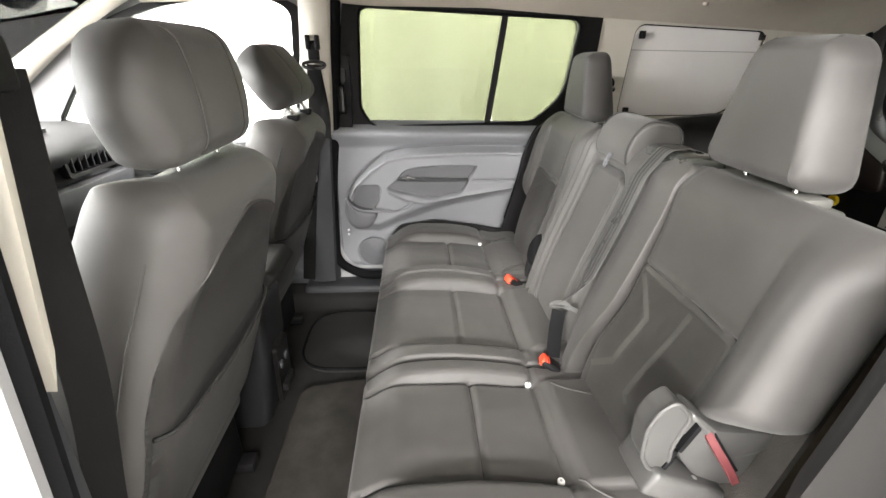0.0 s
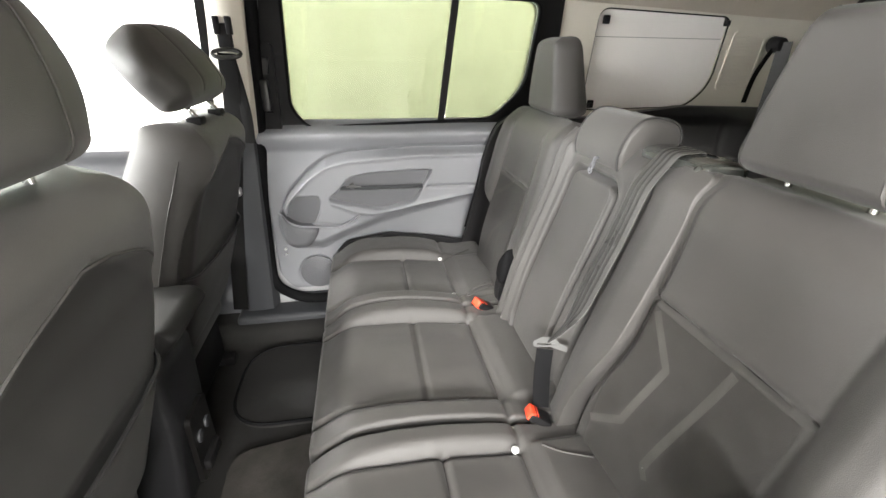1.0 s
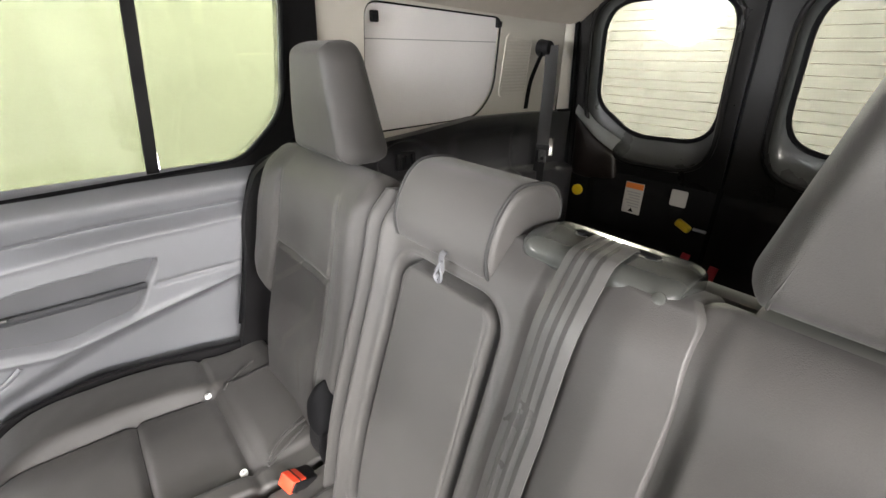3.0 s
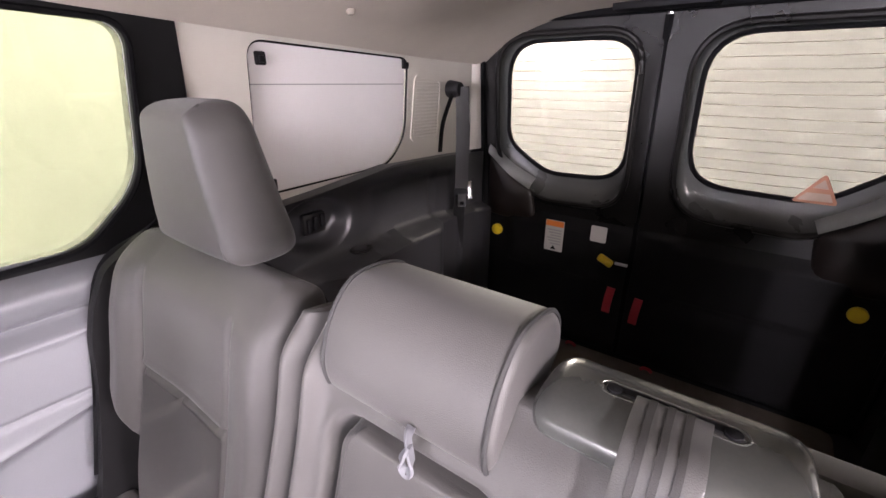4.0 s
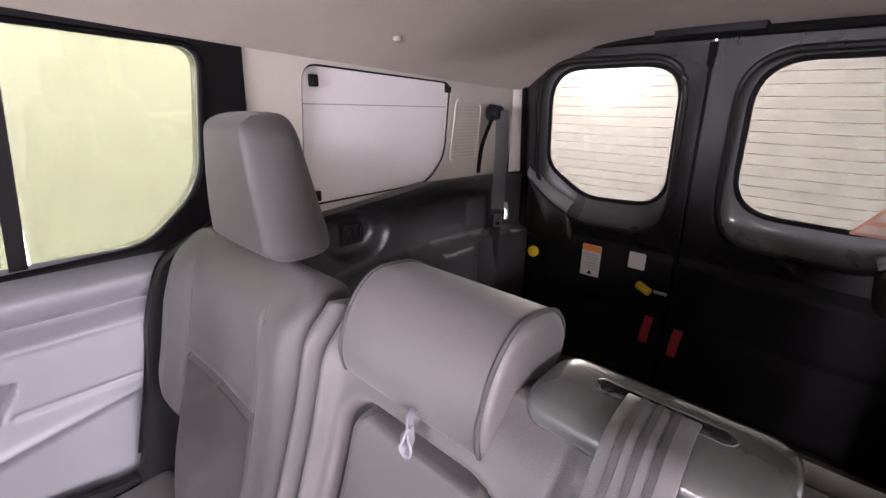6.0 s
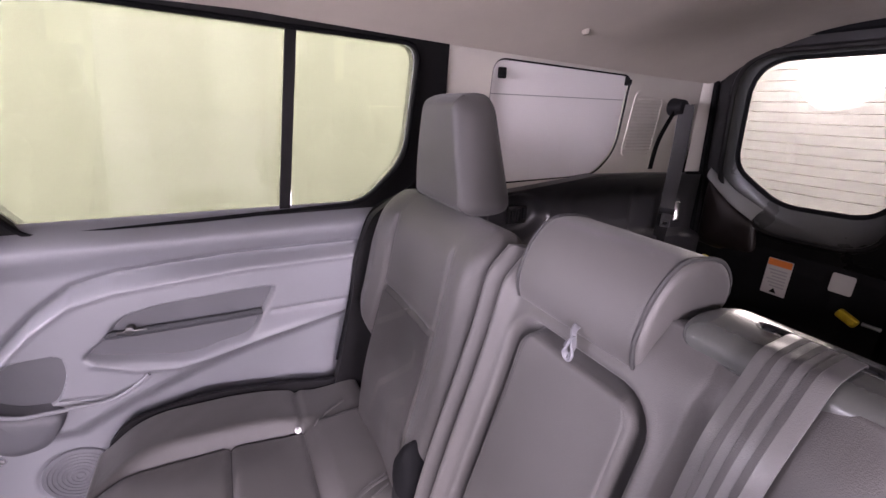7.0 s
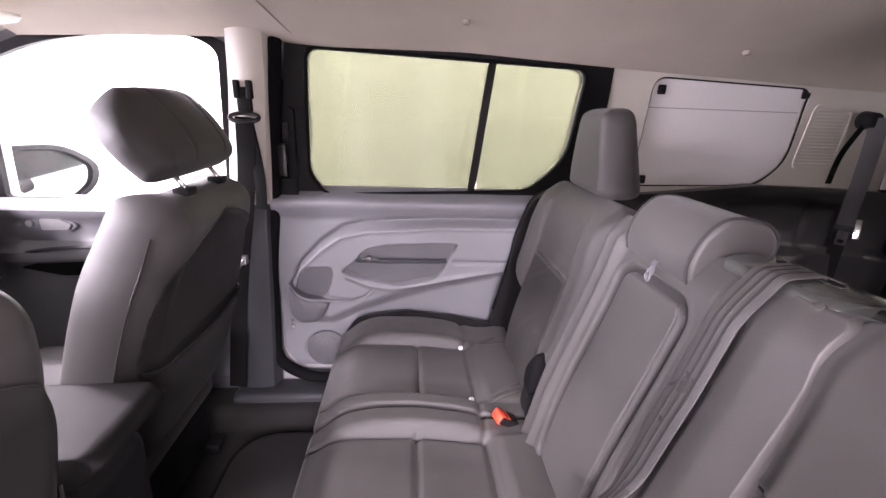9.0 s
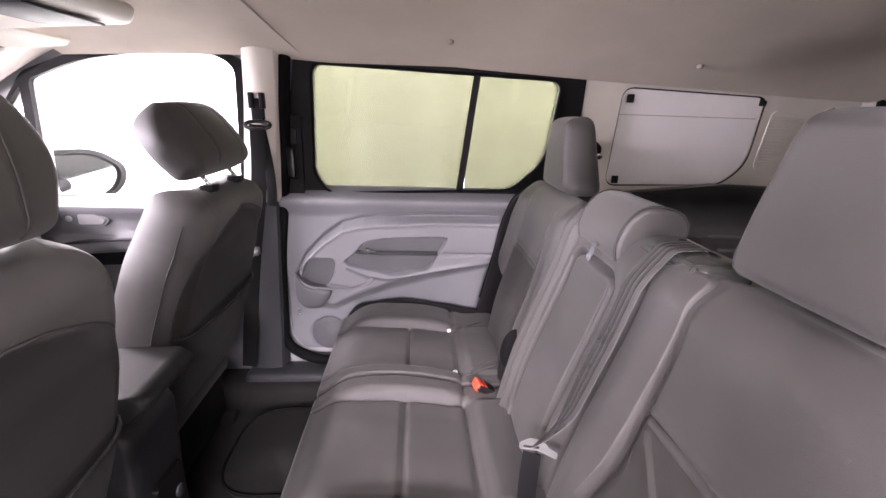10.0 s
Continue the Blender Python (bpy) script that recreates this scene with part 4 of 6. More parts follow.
rd_far = rear_door("door_4", GAP + 0.006, 0.80, WIN_REAR_FAR, "closed rear door, black inside, with a window")
rd_near = rear_door("door_5", -0.70, GAP - 0.006, WIN_REAR_NEAR, "closed wider rear door, black inside, with a window")
bm = fresh()
plate(bm, [(-0.93, -0.25), (0.93, -0.25), (0.93, 1.60), (-0.93, 1.60)], [rounded([(-0.701, 0.04), (0.801, 0.04), (0.801, 1.456), (-0.701, 1.456)], 0.02)], lambda u, v, w: (rear_x(v) - 0.0 + w, u, v), 0.10)
structure("wall_rear", bm, BLACK_TRIM, "dark door frame round the rear doors", "door frame", flat=True)
bm = fresh()
tube(bm, [(rear_x(p[1]) - 0.012, p[0], p[1]) for p in rounded([(-0.71, 0.06), (0.81, 0.06), (0.81, 1.458), (-0.71, 1.458)], 0.10, 8)], 0.016, 8, True)
structure("trim_rear_seal", bm, RUBBER, "black rubber seal round the rear doors", "door seal")
bm = fresh()
box(bm, rear_x(0.7) + 0.02, rear_x(0.7) + 0.06, GAP - 0.03, GAP + 0.03, 0.04, 0.95, 0.01)
tube(bm, [(rear_x(0.1) + 0.015, GAP, 0.1), (rear_x(0.85) + 0.015, GAP, 0.85), (rear_x(1.44) + 0.015, GAP, 1.44)], 0.02, 8)
structure("trim_rear_gap", bm, RUBBER, "black rubber seal between the rear doors", "door seal")
# striker cover in the header
bm = fresh()
box(bm, 1.62, 1.74, -0.035, 0.27, 1.448, 1.480, 0.010)
tagged(part("latch_cover", bm, BLACK_TRIM), "black latch cover in the rear header over the doors", "latch cover")
for sgn in (1, -1):
    bm = fresh()
    box(bm, 1.69, 1.86, min(sgn * 0.862, sgn * 0.93), max(sgn * 0.862, sgn * 0.93), -0.2, 1.6)
    structure("trim_corner_post", bm, BLACK_TRIM, "black inner corner post of the body", "body post", flat=True)
# corner posts between side lining and rear doors
for sgn, yy in ((1, 0.80), (-1, -0.70)):
    for z0, z1, mtl, words in ((0.05, 0.945, BLACK_TRIM, "black plastic corner post trim beside the rear door"), (0.95, 1.45, BEIGE, "beige plastic upper corner post trim beside the rear door")):
        bm = fresh()
        ys = lambda z: sgn * (min(0.822, side_y(z) - 0.034) if z > 0.948 else 0.815)
        grid(bm, 12, 40, lambda a, b: (lambda z: (1.66 + (rear_x(z) - 1.662) * a, ys(z) + (yy + 0.015 * sgn - ys(z)) * a + (-sgn) * 0.012 * math.sin(math.pi * a), z))(z0 + (z1 - z0) * b))
        structure("trim_rear_post", bm, mtl, words, "post trim")

# ---------------------------------------------------------------- rear seats
LEAN = 11.9


def back_front(z):
    """x of the backrests' front face at height z."""
    return 0.15 + 0.21 * (z - 0.40)


def crease_lines(bm, lines, m, front, lift=0.0015, r=0.0022):
    for line in lines:
        pts = []
        for (au, av), (bu, bv) in zip(line, line[1:]):
            k = max(2, int(math.hypot(bu - au, bv - av) / 0.015))
            pts += [(au + (bu - au) * i / k, av + (bv - av) * i / k) for i in range(k)]
        pts.append(line[-1])
        tube(bm, [m @ Vector((u, v, front(u, v) + lift)) for u, v in pts], r, 5)
    return bm


def mid_edge(v):
    """y of the middle backrest's edge beside the outer place."""
    return -0.319 + 0.044 * (1 - ease(0.08, 0.34, v)) + 0.008 * ease(0.56, 0.65, v)


def outboard_back(cy, w, sgn, parent, ins, stripes):
    """A bolstered backrest; ins: the two insert seams, as offsets from cy."""
    h = 0.665
    m = tilted(back_front(0.33) + 0.062, cy, 0.33, LEAN)
    a, b = ins
    mid = (a + b) / 2
    vee = [(a, 0.432), (mid, 0.424), (b, 0.428)]

    def front(u, v):
        bol = (0.022 * ease(b - 0.015, b + 0.05, u) if sgn > 0 else -0.013 * ease(-0.024, -0.004, u - 0.5055 - mid_edge(v)) - 0.03 * ease(0.006, 0.036, u - 0.5055 - mid_edge(v))) + (0.009 if sgn > 0 else 0.024) * ease(-a - 0.015, -a + 0.05, -u)
        n = 0.058 + bol * (1 - 0.6 * ease(0.50, 0.64, v)) + 0.012 * math.exp(-((v - 0.20) / 0.12) ** 2)
        n -= 0.010 * math.exp(-((u - mid) / 0.1) ** 2) * (1 - ease(0.5, 0.65, v))
        n -= 0.035 * ease(0.56, 0.665, v) ** 2
        for s in ((a, b) if sgn > 0 else (a,)):
            n += groove(u - s, 0.006, (0.009 if sgn > 0 else 0.003) * (1 - ease(0.58, 0.62, v)))
        e = v - line_at(vee, u)
        n += (groove(e, 0.0045, 0.009) + 0.0025 * math.exp(-((e - 0.012) / 0.007) ** 2)) * ease(a - 0.004, a + 0.004, u) * (1 - ease(b - 0.004, b + 0.004, u))
        n += 0.0015 * noise.noise((u * 9, v * 9, cy * 7))
        return n

    trim = 0.014 if sgn > 0 else 0.0
    cut = lambda v: -sgn * 0.054 * (1 - ease(0.25, 0.37, v)) - trim
    full = corner(w, h, 0.055, 0.02)
    bm = pad(fresh(), h, lambda v: full(v) - abs(cut(v) + trim) - trim, lambda u, v: front(u + cut(v), v), lambda u, v: 0.055, 0.045 if sgn < 0 else 0.036, m, 110, 130, cut)
    back = part("backrest", bm, CLOTH, parent, "grey cloth backrest with side bolsters", angle=60)
    # textured lower insert and pale stripes
    low = [(a + 0.008, 0.420), (mid, 0.412), (b - 0.008, 0.416), (b - 0.01, 0.06), (a + 0.01, 0.06)]

    def insert(poly, mtl, name, lift):
        bm = fresh()
        top = lambda u: line_at(poly[:3], u)
        grid(bm, 50, 50, lambda p, q: (lambda u: (lambda v: m @ Vector((u, v, front(u, v) + lift)))(0.06 + (top(u) - 0.06) * q))(a + 0.009 + (b - a - 0.018) * p))
        bmesh.ops.solidify(bm, geom=bm.faces[:], thickness=-0.0015)
        return part(name, bm, mtl, back)
    insert(low, CLOTH_INSERT, "lower_insert", 0.0022)["label"] = "darker ribbed cloth insert"
    bm = fresh()
    for line in stripes:
        pts = [Vector((p0[0] + (p1[0] - p0[0]) * k / 8, p0[1] + (p1[1] - p0[1]) * k / 8, 0)) for p0, p1 in zip(line, line[1:]) for k in range(8)] + [Vector((*line[-1], 0))]
        ring = []
        for i, p in enumerate(pts):
            d = (pts[min(i + 1, len(pts) - 1)] - pts[max(i - 1, 0)]).normalized()
            q = Vector((-d.y, d.x, 0)) * 0.008
            ring.append([bm.verts.new(m @ Vector((p.x + q.x * t, p.y + q.y * t, front(p.x + q.x * t, p.y + q.y * t) + 0.0032))) for t in (-1, 0, 1)])
        for A, B in zip(ring, ring[1:]):
            bm.faces.new((A[0], A[1], B[1], B[0]))
            bm.faces.new((A[1], A[2], B[2], B[1]))
    bmesh.ops.solidify(bm, geom=bm.faces[:], thickness=-0.001)
    part("stripe", bm, CLOTH_LIGHT, back, "paler woven stripes")
    part("cross_seam", crease_lines(fresh(), [vee], m, front, 0.0008, 0.0016), SEAM, back, "dark stitched cross seam")
    for su in ((a, b) if sgn > 0 else ()):
        part("seam", crease_lines(fresh(), [[(su, 0.05), (su, 0.58)]], m, front), PIPING, back)
    # black plastic back shell
    bm = fresh()
    plate(bm, rounded([(-w + 0.02, 0.03), (w - 0.02, 0.03), (w - 0.045, h - 0.03), (-w + 0.045, h - 0.03)], 0.04), [], lambda u, v, q: m @ Vector((u, v, -0.052 - q)), 0.012)
    part("back_shell", bm, CARPET, back, "dark carpeted back of the seat")
    return back, front, m


def headrest(parent, at, w, h, depth, lean, name="headrest", posts=0.06, cloth=None, long=0.10):
    m = tilted(*at, lean)

    def front(u, v):
        n = depth * 0.55 * (1 - 0.10 * (u / w) ** 2) + 0.004 * math.sin(math.pi * v / h)
        return n + groove(abs(u) - (w - 0.030), 0.004, 0.0015)
    bm = pad(fresh(), h, corner(w, h, 0.042, 0.048), front, lambda u, v: depth * (0.50 - 0.30 * v / h), 0.028, m, 70, 64)
    hr = part(name, bm, cloth or CLOTH, parent, "stuffed grey cloth headrest", angle=60)
    for s in (1, -1):
        u = s * (w - 0.030)
        part("seam", tube(fresh(), [m @ Vector((u - s * 0.044 * v / h, v, front(u, v) * math.sqrt(max(0, 1 - (1 - min(1, min(v, h - v) / 0.028)) ** 2)) + 0.0004)) for v in [0.006 + (h - 0.012) * i / 24 for i in range(25)]], 0.002, 5), PIPING, hr)
        bm = fresh()
        cyl(bm, m @ Vector((s * posts, 0.01, -0.005)), m @ Vector((s * posts, -long, -0.005)), 0.006, 12)
        part("post", bm, CHROME, hr, "chrome headrest post")
        bm = fresh()
        c = m @ Vector((s * posts, -long * 0.42, -0.005))
        box(bm, -0.016, 0.016, -0.020, 0.020, -0.008, 0.008, 0.005, 2, Matrix.Translation(c))
        part("post_sleeve", bm, BLACK_TRIM, hr)
    return hr


# far single seat
far = thing("rear_seat_unit", (0.0, 0.48, 0.0), "single grey cloth rear seat beside the closed door", "car seat", "rear seats")
outboard_back(0.478, 0.270, 1, far, (-0.160, 0.122), [[(0.112, 0.325), (-0.016, 0.415)], [(0.049, 0.109), (0.015, 0.215), (-0.11, 0.338), (-0.107, 0.371)], [(-0.066, 0.106), (-0.062, 0.207), (-0.126, 0.264)]])
headrest(far, (0.362, 0.466, 0.976), 0.134, 0.232, 0.115, 0, long=0.06)
# near double seat: outer place and middle place
dbl = thing("rear_seat_bench", (0.0, -0.28, 0.0), "grey cloth double rear seat beside the open door", "car seat", "rear seats")
outboard_back(-0.5055, 0.2555, -1, dbl, (-0.1295, 0.1905), [[(0.1535, 0.41), (0.0845, 0.332), (0.1105, 0.191), (0.1825, 0.125)], [(-0.0165, 0.41), (0.0325, 0.16), (0.0185, 0.144)]])
headrest(dbl, (0.355, -0.448, 0.990), 0.134, 0.236, 0.115, 5, long=0.06)

# middle backrest with fold-down armrest, belt hollow on the near side
MCY, MW = -0.048, 0.252
mm = tilted(back_front(0.33) + 0.062, MCY, 0.33, LEAN)


def mid_centre(v):
    return (0.204 + mid_edge(v)) / 2 - MCY


def lumbar(v):
    return 0.034 * ease(0.60, 0.17, v)


def mid_front(u, v):
    y = u + MCY
    low = 1 - ease(0.57, 0.63, v)
    n = 0.050 + 0.95 * lumbar(v)
    n -= 0.030 * ease(0.58, 0.665, v) ** 2
    n += 0.019 * math.exp(-((y - 0.143) / 0.014) ** 2) + 0.017 * math.exp(-((y - 0.187) / 0.013) ** 2)
    n += groove(y - 0.165, 0.007, 0.014)
    # pocket round the armrest: a deep joint and a rolled lip
    qx, qy = abs(y) - 0.066, abs(v - 0.314) - 0.218
    e = math.hypot(max(qx, 0.0), max(qy, 0.0)) + min(max(qx, qy), 0.0) - 0.036
    n += groove(e - 0.003, 0.006, 0.038) + 0.003 * math.exp(-((e - 0.018) / 0.008) ** 2)
    # hollow in which the belt lies, then the flat strip that rises towards the outer place
    n -= 0.026 * ease(-0.136, -0.154, y) * (1 - ease(-0.176, -0.216, y)) * (0.35 + 0.65 * low)
    n += 0.013 * ease(-0.190, -0.262, y) - 0.011 * ease(-0.258, -0.345, y)
    n += 0.001 * noise.noise((u * 11, v * 11, 3.0))
    return n


bm = pad(fresh(), 0.66, lambda v: (0.204 - mid_edge(v)) / 2 - (0.02 - math.sqrt(max(0.0, 0.0004 - (0.02 - min(v, 0.66 - v, 0.02)) ** 2))), lambda u, v: mid_front(u + mid_centre(v), v), lambda u, v: 0.055, 0.0035, mm, 230, 120, mid_centre)
mid_back = part("backrest", bm, CLOTH, dbl, "grey cloth middle backrest", angle=60)
bm = fresh()
plate(bm, rounded([(-MW + 0.02, 0.03), (MW - 0.02, 0.03), (MW - 0.03, 0.62), (-MW + 0.03, 0.62)], 0.04), [], lambda u, v, q: mm @ Vector((u, v, -0.052 - q)), 0.012)
part("back_shell", bm, CARPET, mid_back, "dark carpeted back of the seat")
am = tilted(back_front(0.33) + 0.062, 0.0, 0.33, LEAN)
AH = 0.508
arm_front = lambda u, v: 0.0525 + 0.97 * lumbar(v + 0.06) + 0.003 * math.sin(math.pi * v / AH) - 0.003 * (u / 0.1) ** 2 + 0.0012 * noise.noise((u * 14, v * 14, 5.0))
bm = pad(fresh(), AH, corner(0.102, AH, 0.036, 0.006), arm_front, lambda u, v: -0.02, 0.011, am @ Matrix.Translation((0, 0.06, 0)), 70, 110)
armrest = part("armrest", bm, CLOTH, dbl, "folded-up grey cloth armrest", angle=60)
# pull loop on the armrest
lm = am @ Matrix.Translation((-0.008, 0.604, 0.068)) @ Matrix.Scale(0.6, 4)
bm = fresh()
ribbon(bm, [(lm @ Vector((0.012, 0.012, -0.012)), Vector((1, 0.2, 0))), (lm @ Vector((0.004, 0.004, 0.004)), Vector((1, 0.2, 0))), (lm @ Vector((-0.012, -0.028, 0.010)), Vector((0.5, 0.3, 0.6))), (lm @ Vector((-0.006, -0.048, 0.010)), Vector((0.2, 0.3, 0.8))), (lm @ Vector((0.006, -0.030, 0.012)), Vector((0.4, 0.3, 0.7))), (lm @ Vector((-0.004, -0.002, 0.008)), Vector((1, 0.2, 0)))], 0.0085, 0.002)
part("pull_loop", bm, SPEAKER, armrest, "small grey webbing pull loop")

# middle headrest: a low roll that hangs over the backrest's top
prof = [(p.x, p.y) for p in smooth_line([(0.268, 0.932, 0), (0.266, 0.965, 0), (0.283, 1.008, 0), (0.313, 1.036, 0), (0.352, 1.039, 0), (0.392, 1.028, 0), (0.413, 1.004, 0), (0.412, 0.978, 0), (0.388, 0.962, 0), (0.352, 0.945, 0), (0.318, 0.928, 0), (0.297, 0.920, 0), (0.278, 0.921, 0)], 5, True)]
bm = loft(fresh(), prof, -0.082, 0.128, 0.016, 6)
chr_ = part("middle_headrest", bm, CLOTH, dbl, "low roll-shaped grey cloth headrest", angle=60)
for yy in (-0.075, 0.121):
    part("piping", tube(fresh(), [(0.36 + (p[0] - 0.36) * 0.985, yy, 0.985 + (p[1] - 0.985) * 0.985) for p in prof], 0.0028, 6, True), SEAM, chr_)
for yy in (-0.02, 0.075):
    bm = fresh()
    cyl(bm, (0.392, yy, 0.985), (0.385, yy, 0.93), 0.006, 12)
    part("post", bm, CHROME, chr_, "chrome headrest post")

# belt outlet on the backrest's top
ob_ = thing("belt_outlet", (0.36, -0.19, 0.96), "black plastic belt outlet on the backrest top", "belt guide")
prof = [(p.x, p.y) for p in smooth_line([(0.312, 0.955, 0), (0.301, 0.966, 0), (0.305, 0.982, 0), (0.325, 0.990, 0), (0.360, 0.991, 0), (0.392, 0.986, 0), (0.406, 0.972, 0), (0.400, 0.952, 0), (0.350, 0.940, 0)], 5, True)]
tm = Matrix.Translation((0.360, -0.190, 0.9895))
part("cover", loft(fresh(), prof, -0.282, -0.092, 0.022, 8), OUTLET, ob_, "satin black moulded cover")
part("slot", box(fresh(), -0.005, 0.005, -0.042, 0.043, 0.0, 0.0028, 0.001, 1, tm), RUBBER, ob_, "black belt slot")
for yy in (-0.042, 0.043):
    part("slot_end", cyl(fresh(), tm @ Vector((-0.002, yy, 0.0)), tm @ Vector((-0.002, yy, 0.004)), 0.0065, 16, bevel=0.0015), RUBBER, ob_)
part("slot_rim", tube(fresh(), [tm @ Vector((-0.001 + 0.009 * math.cos(a), 0.0005 + 0.044 * (1 if math.sin(a) > 0 else -1) + 0.009 * math.sin(a), 0.0012)) for a in [2 * math.pi * (k + 0.5) / 28 for k in range(28)]], 0.0013, 6, True), OUTLET, ob_)
part("release_knob", cyl(fresh(), (0.308, -0.268, 0.974), (0.299, -0.268, 0.980), 0.007, 16, bevel=0.002), OUTLET, ob_, "satin black release knob")

# padded strips that close the gaps between the backrests
for cy_, w_, par_ in ((-0.296, 0.03, dbl), (0.206, 0.02, far)):
    bm = fresh()
    gm = tilted(back_front(0.33) + 0.062, cy_, 0.33, LEAN)
    box(bm, -w_, w_, 0.03, 0.62, -0.04, 0.012, 0.006, 2, gm)
    part("gap_strip", bm, CARPET, par_, "dark strip between the backrests")

# pale plates that put the light on the near backrest's top into colour
bm = fresh()
box(bm, 0.330, 0.395, -0.55, -0.335, 0.962, 0.981, 0.006)
box(bm, 0.396, 0.428, -0.55, -0.090, 0.936, 0.958, 0.008)
tagged(part("backrest_lit_top", bm, LIT_TOP), "pale plate standing in for light on the backrest's top", "plate")

# black side cover of the far seat, towards the door; also stands in for the gap's shade
bm = fresh()
edge = [(0.112, 0.335), (0.120, 0.37), (0.143, 0.45), (0.167, 0.56), (0.188, 0.66), (0.202, 0.76), (0.222, 0.83), (0.255, 0.895)]
plate(bm, rounded(edge + [(0.335, 0.945), (0.40, 0.96), (0.36, 0.60), (0.28, 0.33)], 0.02, 3), [], lambda u, v, w: (u, 0.750 + w, v), 0.03)
part("side_cover", bm, BLACK_TRIM, far, "black seat side cover that also stands in for the dark door gap")
bm = fresh()
plate(bm, rounded([(-0.43, 0.22), (-0.43, 0.36), (-0.38, 0.425), (-0.2, 0.452), (0.0, 0.425), (0.12, 0.40), (0.22, 0.42), (0.24, 0.22)], 0.03, 4), [], lambda u, v, w: (u, 0.762 + w, v), 0.014)
part("cushion_side_cover", bm, BLACK_TRIM, far, "black plastic cover along the cushion")

# cushions
W1_ = Vector((0, 1, 0))


def cushion(parent, y0, y1, seams, cross, name="cushion"):
    cy, w, h = (y0 + y1) / 2, (y1 - y0) / 2, 0.64
    m = Matrix(((0, 1, 0, -0.445), (1, 0, 0, cy), (0, 0, 1, 0.33), (0, 0, 0, 1)))

    def front(u, v):
        y, x = u + cy, v - 0.445
        n = 0.088 - 0.035 * ease(-0.20, 0.08, x) - 0.05 * ease(-0.30, -0.445, x) ** 2 + 0.004 * math.sin(8 * x)
        inside_ins = 1.0
        for s in seams:
            n += groove(y - s, 0.007, 0.014 * (1 - ease(0.0, 0.02, x)))
        lo_, hi_ = min(seams), max(seams)
        edge = max(lo_ - y, y - hi_)
        n += (0.030 if abs(y) > 0.46 or y > 0.1 else 0.020) * ease(-0.004, 0.030, edge) * (1 - 0.75 * ease(-0.06, 0.10, x)) * ease(-0.44, -0.25, x)
        n -= 0.010 * ease(0.05, 0.12, abs(y - (lo_ + hi_) / 2)) * ease(0.0, -0.02, edge) * ease(-0.40, -0.30, x) * (1 - ease(-0.05, 0.0, x)) * 0.5
        n += groove(x - cross, 0.007, 0.012 * (1 - ease(0, 0.01, edge)))
        n += groove(x - 0.012, 0.008, 0.010) + 0.018 * ease(0.02, 0.06, x) * (1 - ease(0.0, 0.02, edge))
        n += 0.003 * noise.noise((x * 7, y * 7, 1.3)) + 0.0012 * noise.noise((x * 24, y * 24, 7.7))
        return n
    bm = pad(fresh(), h, corner(w, h, 0.035), front, lambda u, v: 0.10 - 0.02 * ease(0, 0.2, v), 0.014, m, max(50, int(w * 340)), 110)
    ob = part(name, bm, CLOTH, parent, "grey cloth seat cushion", angle=60)
    lines = [[(s - cy, 0.12), (s - cy, 0.44)] for s in seams] + [[(min(seams) - cy, cross + 0.445), (max(seams) - cy, cross + 0.445)]]
    for line in lines:
        part("seam", crease_lines(fresh(), [line], m, front, 0.0, 0.0018), SEAM, ob)
    return ob, (lambda x, y: Vector((x, y, 0.33 + front(y - cy, x + 0.445))))


cf, far_top = cushion(far, 0.245, 0.762, (0.318, 0.603), -0.155)
cmid, mid_top = cushion(dbl, -0.245, 0.243, (-0.165, 0.165), -0.165, "middle_cushion")
cn, near_top = cushion(dbl, -0.765, -0.247, (-0.603, -0.318), -0.160)
# stitched folds at the rear of the outer cushions
for cush, top, sg in ((cf, far_top, 1), (cn, near_top, -1)):
    lines = [[(0.055, 0.325), (0.094, 0.352), (0.148, 0.374)], [(0.036, 0.598), (0.077, 0.636), (0.13, 0.664)]]
    if sg > 0:
        lines += [[(0.045, 0.310), (0.073, 0.334), (0.11, 0.352), (0.15, 0.362)], [(0.042, 0.300), (0.095, 0.322), (0.146, 0.346)]]
    for line in lines:
        part("fold", tube(fresh(), [top(p.x, sg * p.y) + Vector((0, 0, 0.0015)) for p in smooth_line([(x, y, 0) for x, y in line], 6)], 0.0032 if sg > 0 else 0.0022, 6), CLOTH, cush, "stitched cloth fold")
# black form that stands in for the shaded recess beside the far buckle
gc = thing("buckle_recess", (0.17, 0.26, 0.45), "black form put in for the dark recess beside the buckle", "buckle cover")
bm = fresh()
out_ = rounded([(0.256, 0.590), (0.276, 0.570), (0.300, 0.520), (0.284, 0.470), (0.238, 0.462), (0.214, 0.495), (0.222, 0.545)], 0.02, 5)
cu, cv = 0.26, 0.53
rings = [[bm.verts.new((back_front(cv + (p[1] - cv) * k) + 0.012 - d, cu + (p[0] - cu) * k, cv + (p[1] - cv) * k)) for p in out_] for k, d in ((1.0, 0.0), (1.0, 0.030), (0.94, 0.042), (0.75, 0.050), (0.4, 0.053), (0.05, 0.054))]
for A, B in zip(rings, rings[1:]):
    for j in range(len(A)):
        bm.faces.new((A[j - 1], A[j], B[j], B[j - 1]))
bm.faces.new(rings[-1])
part("cover", bm, RUBBER, gc)
part("stalk", ribbon(fresh(), [(Vector((0.145, 0.262, 0.47)), W1_), (Vector((0.14, 0.262, 0.42)), W1_), (Vector((0.15, 0.262, 0.37)), W1_)], 0.05, 0.012), BLACK_TRIM, gc)
